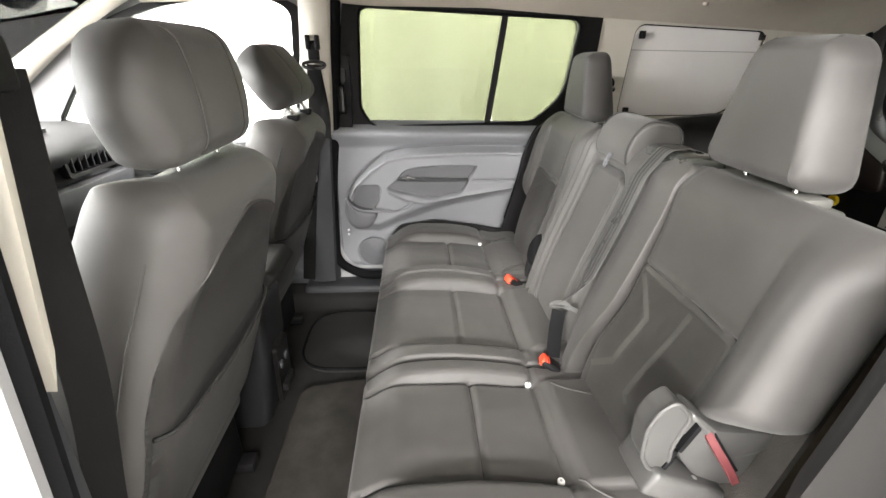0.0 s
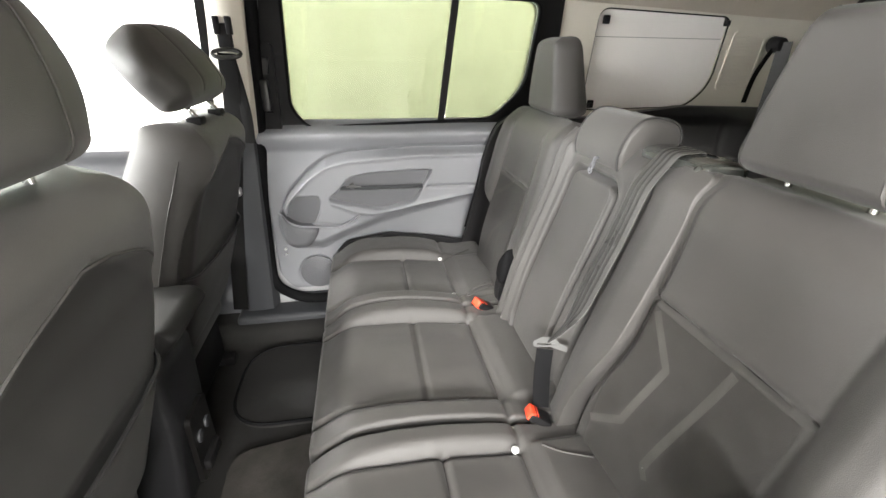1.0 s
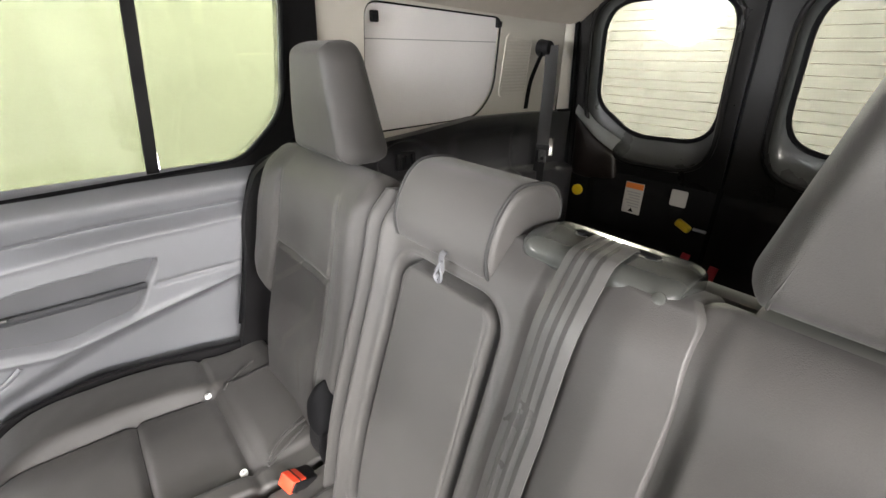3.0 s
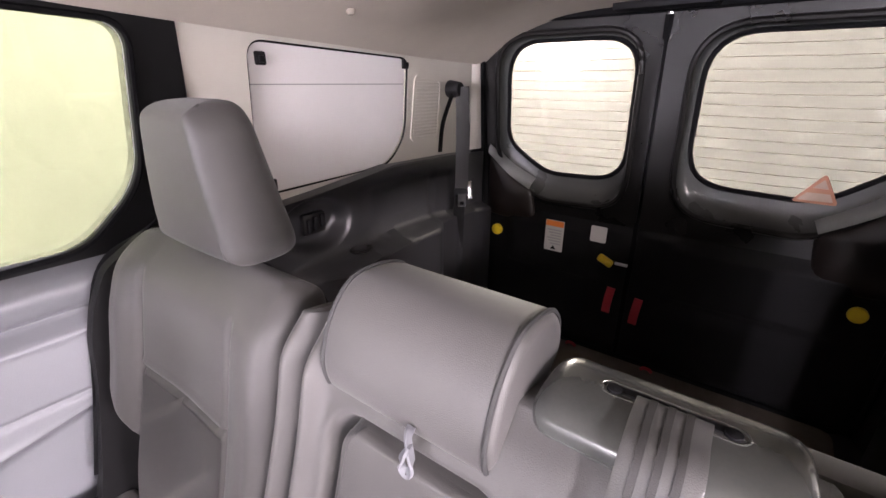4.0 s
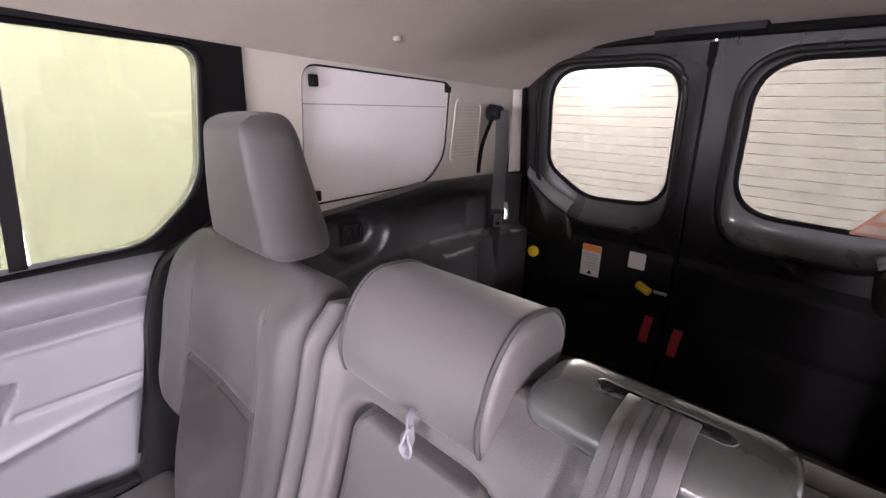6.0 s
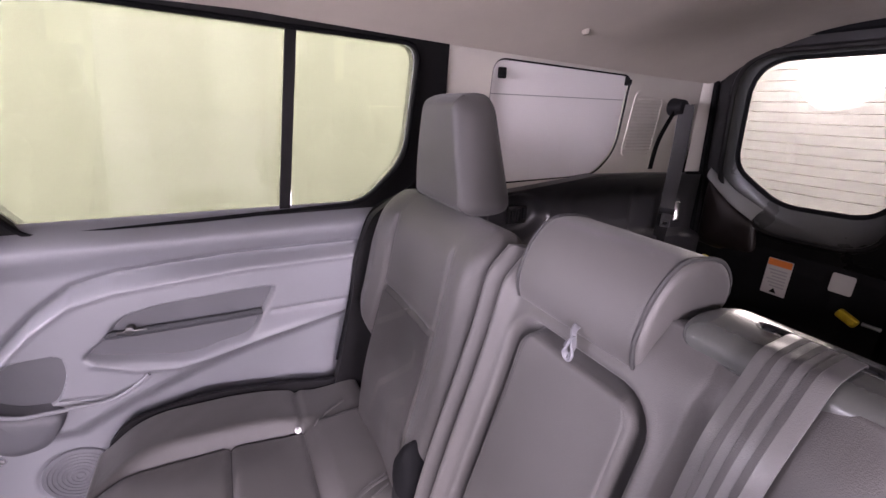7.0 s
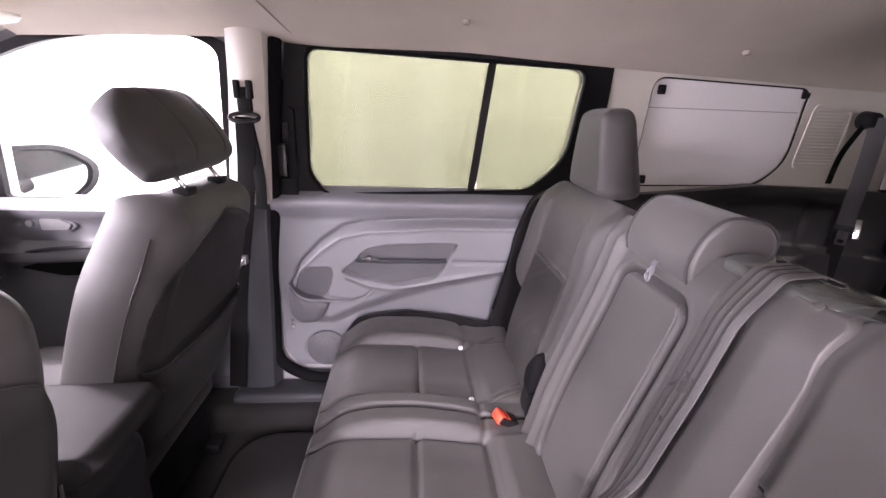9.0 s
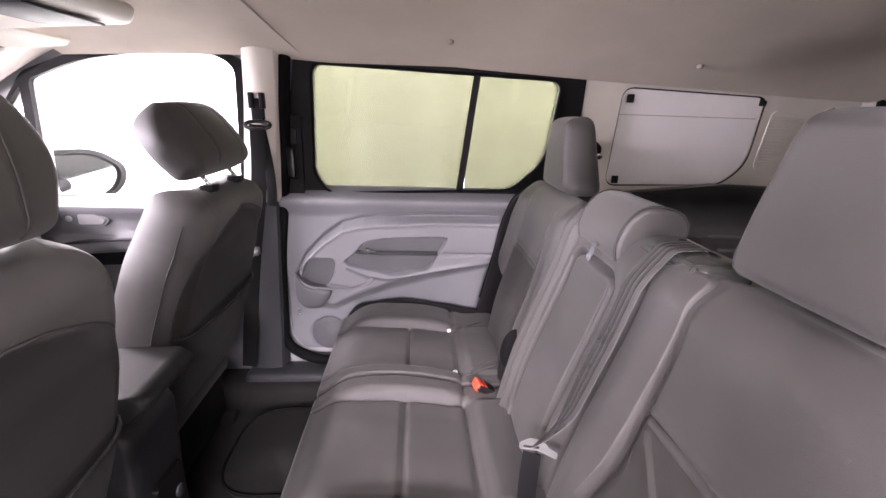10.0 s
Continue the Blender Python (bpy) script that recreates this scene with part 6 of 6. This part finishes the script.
tube(bm, smooth_line([(-0.765, 0.735, 0.665), (-0.755, 0.715, 0.672), (-0.765, 0.70, 0.655), (-0.785, 0.70, 0.63), (-0.79, 0.705, 0.61)], 5), 0.006, 8)
box(bm, -0.77, -0.745, 0.715, 0.745, 0.655, 0.685, 0.004)
part("tongue", bm, STEEL, fb, "bright steel belt tongue")
cb = thing("pillar_belt_guide", (0.57, 0.83, 1.08), "black belt guide on the beige pillar with hanging webbing", "belt guide", "belts")
bm = fresh()
cyl(bm, (0.575, 0.850, 1.085), (0.572, 0.805, 1.083), 0.036, 22, r2=0.028, bevel=0.006)
part("guide_cover", bm, BLACK_TRIM, cb, "round black guide cover")
part("guide_bolt", cyl(fresh(), (0.592, 0.812, 1.062), (0.590, 0.796, 1.061), 0.013, 16, bevel=0.003), CHROME, cb, "bright guide bolt")
part("webbing", ribbon(fresh(), [(Vector((0.565, 0.806, 1.075)), Vector((0.6, -0.2, 0.8))), (Vector((0.47, 0.80, 1.0)), Vector((0.6, -0.4, 0.7))), (Vector((0.37, 0.783, 0.958)), Vector((0.5, -0.6, 0.6))), (Vector((0.285, 0.770, 0.90)), Vector((0.7, -0.5, 0.3))), (Vector((0.243, 0.768, 0.80)), Vector((1, -0.3, 0.1))), (Vector((0.205, 0.770, 0.62)), Vector((1, -0.2, 0))), (Vector((0.165, 0.772, 0.45)), Vector((1, -0.2, 0)))], 0.058, 0.003), RUBBER, cb, "black belt webbing over the seat's edge")
WR = Vector((0.56, -0.83, 0))
for sgn in (1,):
    rb = thing("rear_belt", (1.460, sgn * 0.7, 1.2), "dark grey rear belt on the corner trim with a steel tongue", "seat belt", "belts")
    bm = fresh()
    cyl(bm, (1.465, sgn * 0.80, 1.205), (1.465, sgn * 0.745, 1.205), 0.034, 24, r2=0.026, bevel=0.006)
    part("anchor_cover", bm, BLACK_TRIM, rb, "round black anchor cover")
    part("webbing", ribbon(fresh(), [(Vector((1.468, sgn * 0.742, 1.215)), WR), (Vector((1.466, sgn * 0.735, 1.1)), WR), (Vector((1.460, sgn * 0.73, 0.95)), WR), (Vector((1.455, sgn * 0.728, 0.82)), WR)], 0.052, 0.003), WEBBING_MID, rb, "dark grey webbing")
    part("webbing_back", ribbon(fresh(), [(Vector((1.445, sgn * 0.77, 1.19)), X1), (Vector((1.425, sgn * 0.80, 1.08)), X1), (Vector((1.420, sgn * 0.81, 0.97)), X1)], 0.024, 0.003), WEBBING, rb)
    part("lower_webbing", ribbon(fresh(), [(Vector((1.460, sgn * 0.735, 0.82)), WR), (Vector((1.485, sgn * 0.76, 0.6)), WR), (Vector((1.500, sgn * 0.77, 0.2)), X1)], 0.046, 0.003), WEBBING, rb)
    bm = fresh()
    box(bm, -0.029, 0.029, -0.008, 0.008, -0.012, 0.012, 0.004, 2, Matrix.Translation((1.455, sgn * 0.726, 0.815)) @ pose(0, 0, 0, 0, 0, -56))
    part("tongue_grip", bm, BLACK_TRIM, rb)
    bm = fresh()
    gy = Vector((0.52, 0.80, -0.29)).normalized()
    gx = gy.cross(Vector((0, 0, 1))).normalized()
    glint = Matrix((gx, gy, gx.cross(gy))).transposed().to_4x4()
    tq = Matrix.Translation((1.450, 0.720, 0.780)) @ pose(0, 0, 0, 0, 0, -56)
    plate(bm, rounded([(-0.017, -0.030), (0.017, -0.030), (0.017, 0.027), (-0.017, 0.027)], 0.006), [rounded([(-0.008, -0.020), (0.008, -0.020), (0.008, -0.007), (-0.008, -0.007)], 0.003)], lambda u, v, w: tq @ Vector((u, w, v)), 0.004)
    part("tongue", bm, CHROME, rb, "bright steel belt tongue")
    # Extra steel plate, turned to mirror a hall lamp as the tongue's glint.
    part("tongue_glint", box(fresh(), -0.014, 0.014, -0.006, 0.006, -0.040, 0.040, 0.006, 3, Matrix.Translation((1.497, 0.715, 0.812)) @ glint), CHROME, rb, "bright steel belt tongue")

# near rear belt, drawn forward and hanging clear of the side
rb = thing("rear_belt", (1.465, -0.76, 1.25), "dark grey rear belt drawn forward, with a pale steel tongue", "seat belt", "belts")
Y1 = Vector((0.15, -1, 0))
part("anchor_cover", cyl(fresh(), (1.465, -0.815, 1.255), (1.465, -0.745, 1.255), 0.034, 24, r2=0.026, bevel=0.006), BLACK_TRIM, rb, "round black anchor cover")
part("webbing", ribbon(fresh(), [(Vector((1.465, -0.745, 1.255)), Y1), (Vector((1.34, -0.63, 1.17)), Y1), (Vector((1.262, -0.563, 1.06)), Y1), (Vector((1.243, -0.556, 0.97)), Y1), (Vector((1.24, -0.557, 0.90)), Y1)], 0.050, 0.003), WEBBING_MID, rb, "dark grey webbing")
part("lower_webbing", ribbon(fresh(), [(Vector((1.245, -0.558, 0.90)), Y1), (Vector((1.27, -0.60, 0.82)), Y1), (Vector((1.33, -0.68, 0.62)), Y1), (Vector((1.36, -0.72, 0.40)), Y1), (Vector((1.36, -0.725, 0.16)), Y1)], 0.046, 0.003), WEBBING, rb)
bm = fresh()
tube(bm, smooth_line([(1.236, -0.508, 0.909), (1.232, -0.522, 0.897), (1.231, -0.555, 0.896), (1.233, -0.585, 0.900)], 6), 0.0115, 10)
part("tongue_grip", bm, GREY_TRIM, rb, "grey plastic tongue grip")
bm = fresh()
plate(bm, rounded([(-0.526, 0.889), (-0.533, 0.868), (-0.527, 0.845), (-0.556, 0.838), (-0.557, 0.866), (-0.562, 0.889)], 0.005), [rounded([(-0.536, 0.852), (-0.549, 0.849), (-0.549, 0.858), (-0.536, 0.860)], 0.003)], lambda u, v, w: (1.231 + w, u, v), 0.004)
part("tongue", bm, CHROME, rb, "bright steel belt tongue")

# ---------------------------------------------------------------- rear door fittings
for y, z, tilt in ((0.735, 0.555, 0), (-0.60, 0.53, 0)):
    k = thing("trim_knob", (rear_x(z) - 0.02, y, z), "round yellow plastic knob on the rear door lining", "knob", "yellow knobs")
    part("knob", cyl(fresh(), (rear_x(z) - 0.005, y, z), (rear_x(z) - 0.03, y, z), 0.027, 24, bevel=0.006), YELLOW, k)
    part("collar", cyl(fresh(), (rear_x(z) + 0.002, y, z), (rear_x(z) - 0.010, y, z), 0.032, 24, bevel=0.003), BLACK_TRIM, k)
k = thing("release_handle", (rear_x(0.517) - 0.02, 0.20, 0.517), "yellow emergency release handle on the rear door", "handle")
km = Matrix.Translation((rear_x(0.517) - 0.022, 0.205, 0.520)) @ pose(0, 0, 0, 25, 0, 0)
part("grip", box(fresh(), -0.012, 0.012, -0.034, 0.034, -0.017, 0.017, 0.010, 3, km), YELLOW, k)
part("hub", cyl(fresh(), km @ Vector((0, -0.018, 0)), km @ Vector((-0.017, -0.018, 0)), 0.012, 16, bevel=0.003), YELLOW, k)
part("pin", cyl(fresh(), (rear_x(0.51) - 0.015, 0.165, 0.515), (rear_x(0.51) - 0.02, 0.115, 0.517), 0.007, 10), STEEL, k)
lab = thing("warning_label", (rear_x(0.59) - 0.02, 0.437, 0.59), "white warning label with an orange band on the rear door", "label")
LM = lambda dx: (lambda u, v, w: (rear_x(v) - 0.034 - dx + w, u, v))
part("sheet", plate(fresh(), rounded([(0.395, 0.515), (0.48, 0.515), (0.48, 0.66), (0.395, 0.66)], 0.004), [], LM(0.0), 0.002), STICKER, lab)
part("band", plate(fresh(), [(0.397, 0.632), (0.478, 0.632), (0.478, 0.658), (0.397, 0.658)], [], LM(0.001), 0.001), STICKER_ORANGE, lab, "orange heading band")
for i in range(6):
    part("print_bar", plate(fresh(), [(0.405, 0.612 - 0.013 * i), (0.47 - 0.008 * (i % 3), 0.612 - 0.013 * i), (0.47 - 0.008 * (i % 3), 0.618 - 0.013 * i), (0.405, 0.618 - 0.013 * i)], [], LM(0.001), 0.001), INK, lab)
part("print_mark", plate(fresh(), [(0.425, 0.523), (0.45, 0.523), (0.4375, 0.542)], [], LM(0.001), 0.001), BLACK_TRIM, lab)
wl = thing("white_label", (rear_x(0.635) - 0.02, 0.245, 0.635), "small square white sticker on the rear door", "label")
part("sheet", plate(fresh(), rounded([(0.212, 0.60), (0.278, 0.60), (0.278, 0.67), (0.212, 0.67)], 0.008), [], LM(0.0), 0.002), STICKER, wl)
for y, z in ((0.165, 0.345), (0.050, 0.325)):
    s = thing("red_strap", (rear_x(z) - 0.02, y, z), "short red pull strap on the rear door lining", "strap", "red straps")
    part("webbing", ribbon(fresh(), [(Vector((rear_x(z) - 0.03, y - 0.005, z + 0.06)), W1), (Vector((rear_x(z) - 0.045, y, z)), W1), (Vector((rear_x(z) - 0.035, y + 0.004, z - 0.06)), W1)], 0.034, 0.004), RED, s)
for y in (0.295, -0.04):
    s = thing("floor_loop", (1.79, y, 0.065), "small red lashing loop at the floor edge", "loop", "floor loops")
    part("loop", tube(fresh(), smooth_line([(1.775, y - 0.02, 0.07), (1.765, y - 0.01, 0.085), (1.765, y + 0.01, 0.085), (1.775, y + 0.02, 0.07)], 5), 0.007, 8), RED, s)
tri = thing("warning_triangle", (1.8, -0.43, 0.87), "folded orange and white warning triangle leaning in the rear window", "warning triangle")
TS = lambda pts: [(-0.403 + (u + 0.403) * 0.88, 0.868 + (v - 0.866) * 0.88) for u, v in pts]
TM = lambda u, v, w: (rear_x(v) + 0.02 + 0.2 * (v - 0.87) + w, u, v)
part("board", plate(fresh(), rounded(TS([(-0.342, 0.872), (-0.464, 0.872), (-0.414, 0.968)]), 0.012), [], TM, 0.005), TRIANGLE, tri, "pale orange-white reflective board")
part("border", plate(fresh(), rounded(TS([(-0.334, 0.866), (-0.472, 0.866), (-0.414, 0.977)]), 0.014), [rounded(TS([(-0.350, 0.875), (-0.456, 0.875), (-0.414, 0.957)]), 0.006)], lambda u, v, w: (TM(u, v, w)[0] - 0.003, u, v), 0.003), TRIANGLE_RED, tri, "orange border")
part("stripe", plate(fresh(), TS([(-0.374, 0.905), (-0.444, 0.905), (-0.436, 0.922), (-0.383, 0.922)]), [], lambda u, v, w: (TM(u, v, w)[0] - 0.003, u, v), 0.002), TRIANGLE_RED, tri)
# pull edges at the outer window corners; their pale colour stands in for light on the sill
for low, high in (([(0.785, 0.925), (0.678, 0.833), (0.576, 0.779)], [(0.785, 0.985), (0.702, 0.895), (0.566, 0.825)]), ([(-0.632, 0.995), (-0.585, 0.885), (-0.435, 0.778)], [(-0.602, 1.045), (-0.558, 0.922), (-0.420, 0.812)])):
    bm = fresh()
    A_ = smooth_line([(a, b, 0) for a, b in low], 8)
    B_ = smooth_line([(a, b, 0) for a, b in high], 8)
    ring = []
    for p, q in zip(A_, B_):
        ring.append([bm.verts.new((rear_x(p.y + (q.y - p.y) * k) - 0.034 + d, p.x + (q.x - p.x) * k, p.y + (q.y - p.y) * k)) for k, d in ((0.0, 0.012), (0.06, 0.0), (0.3, 0.004), (0.7, 0.022), (1.0, 0.05))])
    for A, B in zip(ring, ring[1:]):
        for k in range(4):
            bm.faces.new((A[k], A[k + 1], B[k + 1], B[k]))
    bmesh.ops.solidify(bm, geom=bm.faces[:], thickness=0.006)
    tagged(part("window_corner_trim", bm, PALE_TRIM), "slanting corner edge below the rear window, pale for light on the sill", "corner trim", "corner trims")

# bulging corner covers of the rear door linings
for par, pol in ((rd_near, [(-0.430, 0.772), (-0.50, 0.81), (-0.585, 0.88), (-0.632, 0.985), (-0.695, 1.02), (-0.695, 0.60), (-0.64, 0.585), (-0.46, 0.578)]), (rd_far, [(0.57, 0.772), (0.678, 0.828), (0.795, 0.925), (0.795, 0.63), (0.70, 0.62), (0.545, 0.64)])):
    bm = fresh()
    out_ = rounded(pol, 0.03, 5)
    cu, cv = sum(p[0] for p in out_) / len(out_), sum(p[1] for p in out_) / len(out_)
    rings = [[bm.verts.new((rear_x(cv + (p[1] - cv) * s) - d, cu + (p[0] - cu) * s, cv + (p[1] - cv) * s)) for p in out_] for s, d in ((1.0, 0.002), (0.98, 0.010), (0.92, 0.017), (0.80, 0.024), (0.55, 0.031), (0.3, 0.034), (0.02, 0.035))]
    for A, B in zip(rings, rings[1:]):
        for j in range(len(A)):
            bm.faces.new((A[j - 1], A[j], B[j], B[j - 1]))
    bm.faces.new(rings[-1])
    part("corner_cover", bm, BROWN_GLOSS, par, "bulging dark brown corner cover", angle=50)

# ---------------------------------------------------------------- overhead
for x, y in ((-0.03, 0.645), (0.838, 0.651), (-0.03, -0.645)):
    z = roof_z(x, y)
    h = thing("headliner_clip", (x, y, z), "small beige clip button in the headliner", "clip", "headliner clips")
    part("button", cyl(fresh(), (x, y, z + 0.004), (x, y - 0.002, z - 0.010), 0.012, 18, r2=0.009, bevel=0.003), JOINT, h)
shelf = thing("overhead_shelf", (-1.1, 0.0, 1.40), "beige overhead console with open trays under the roof", "overhead console")
bm = fresh()
prof = rounded([(-1.30, 1.425), (-0.90, 1.455), (-0.86, 1.44), (-0.88, 1.40), (-1.28, 1.37)], 0.02)
loft(bm, [(p[0], p[1]) for p in prof], -0.42, 0.42, 0.04, 5)
part("tray", bm, BEIGE, shelf, "beige moulded tray")
# Flat dark panel instead of a hollow: the tray's shade put into colour.
bm = fresh()
box(bm, -1.18, -0.92, 0.12, 0.36, 1.385, 1.392, 0.004)
part("recess", bm, GREY_DARK, shelf, "dark panel that stands in for shade in the tray")
for sgn in (1, -1):
    v = thing("sun_visor", (-1.30, sgn * 0.5, 1.38), "beige sun visor folded up against the roof", "sun visor", "sun visors")
    bm = fresh()
    vm = Matrix(((0, 1, 0, -1.42), (1, 0, 0, sgn * 0.50), (0, 0.1, 1, 1.365), (0, 0, 0, 1)))
    pad(bm, 0.19, corner(0.19, 0.19, 0.05), lambda u, v_: 0.010, lambda u, v_: 0.010, 0.02, vm, 30, 20)
    part("flap", bm, BEIGE, v)
    part("hinge_rod", tube(fresh(), [(-1.235, sgn * 0.66, 1.385), (-1.23, sgn * 0.32, 1.388)], 0.006, 8), BEIGE, v)

# ---------------------------------------------------------------- open door side
bm = fresh()
grid(bm, 12, 40, lambda a, b: (lambda z: (-0.83 + 0.15 * a + 0.15 * (z - 0.85), -0.80 + 0.02 * math.sin(math.pi * a), z))(0.90 + 0.54 * b))
structure("trim_pillar_near_upper", bm, BEIGE, "beige plastic pillar trim beside the open door", "pillar trim")
bm = fresh()
plate(bm, [(-0.812, 0.862), (-0.774, 0.885), (-0.774, 1.43), (-0.812, 1.43)], [], lambda u, v, w: (-0.672 + 0.17 * (v - 0.9) - w - 0.7 * (u + 0.795), u, v), 0.05)
structure("trim_pillar_near_edge", bm, BEIGE, "beige rear face of the pillar trim", "pillar trim", flat=True)
bm = fresh()
grid(bm, 12, 40, lambda a, b: (lambda z: (-0.89 + 0.16 * a + 0.07 * (z - 0.1), -0.79 + 0.015 * math.sin(math.pi * a) - 0.05 * ease(0.85, 1.0, a), z))(0.03 + 0.875 * b))
structure("trim_pillar_near_lower", bm, GREY_DARK, "dark grey lower pillar trim beside the open door", "pillar trim")
bm = fresh()
SEALN = [(0.50, 0.0), (-0.66, 0.0, 0.08), (-0.745, 0.08, 0.08), (-0.725, 0.3, 0.1), (-0.645, 0.95, 0.1), (-0.59, 1.385, 0.05), (0.49, 1.365, 0.05), (0.55, 1.0), (0.585, 0.6)]
tube(bm, [(p[0] - 0.014, -0.846 + 0.03 * ease(1.1, 1.4, p[1]), p[1]) for p in rounded(SEALN, 0.05, 8)], 0.018, 8, True)
structure("trim_open_door_seal", bm, RUBBER, "black rubber seal round the open door", "door seal")
# near front belt on the pillar
nb = thing("front_seat_belt", (-0.69, -0.78, 1.1), "black front belt on the pillar beside the open door", "seat belt", "belts")
part("webbing", ribbon(fresh(), [(Vector((-0.655, -0.755, 1.17)), Vector((0.5, 1, 0))), (Vector((-0.672, -0.757, 1.0)), Vector((0.5, 1, 0))), (Vector((-0.70, -0.745, 0.8)), Vector((0.5, 1, 0))), (Vector((-0.76, -0.74, 0.5)), Vector((0.8, 1, 0))), (Vector((-0.80, -0.74, 0.12)), X1)], 0.047, 0.002), WEBBING, nb)
part("guide_ring", box(fresh(), -0.70, -0.64, -0.785, -0.745, 1.15, 1.20, 0.008), BLACK_TRIM, nb)
bm = fresh()
box(bm, 0.44, 0.60, -0.885, -0.80, 0.0, 1.40, 0.03)
structure("trim_pillar_rear_near", bm, GREY_DARK, "dark grey plastic pillar trim behind the open door", "pillar trim")
# moulded trim that closes the side beside the near rear seat
bm = fresh()
SIDE_EDGE = [(0.05, 0.235), (0.50, 0.212), (0.65, 0.206), (0.80, 0.228), (0.96, 0.244), (1.02, 0.30), (1.06, 0.40)]
grid(bm, 40, 50, lambda a, b: (lambda z: (lambda x0: (x0 + (0.64 - x0) * a, -0.782 - 0.05 * (1 - ease(0.0, 0.14, a)) ** 2 - 0.012 * math.sin(3.2 * a) + 0.02 * ease(0.9, 1.06, z) * a, z))(line_at(SIDE_EDGE, z)))(0.05 + 1.01 * b))
structure("trim_side_near", bm, SIDE_DARK, "dark grey moulded side trim beside the rear seat", "side trim")
# pale ribs on the near load bay lining
ribs = thing("ribbed_panel", (1.5, -0.78, 0.45), "ribbed pale grey panel on the load bay side", "side panel")
for i in range(9):
    part("rib", box(fresh(), 1.40, 1.60, -0.745, -0.715, 0.38 + 0.024 * i, 0.391 + 0.024 * i, 0.003), PALE_TRIM, ribs)
part("backing", box(fresh(), 1.39, 1.61, -0.76, -0.735, 0.37, 0.61, 0.006), BLACK_TRIM, ribs)
# painted flange of the open doorway
bm = fresh()
tube(bm, [(p[0] - 0.03, -0.875 + 0.02 * ease(0.9, 1.4, p[1]), p[1]) for p in rounded(SEALN, 0.05, 8)], 0.034, 8, True)
structure("trim_open_door_flange", bm, BODY_WHITE, "white painted flange round the open doorway", "door frame")
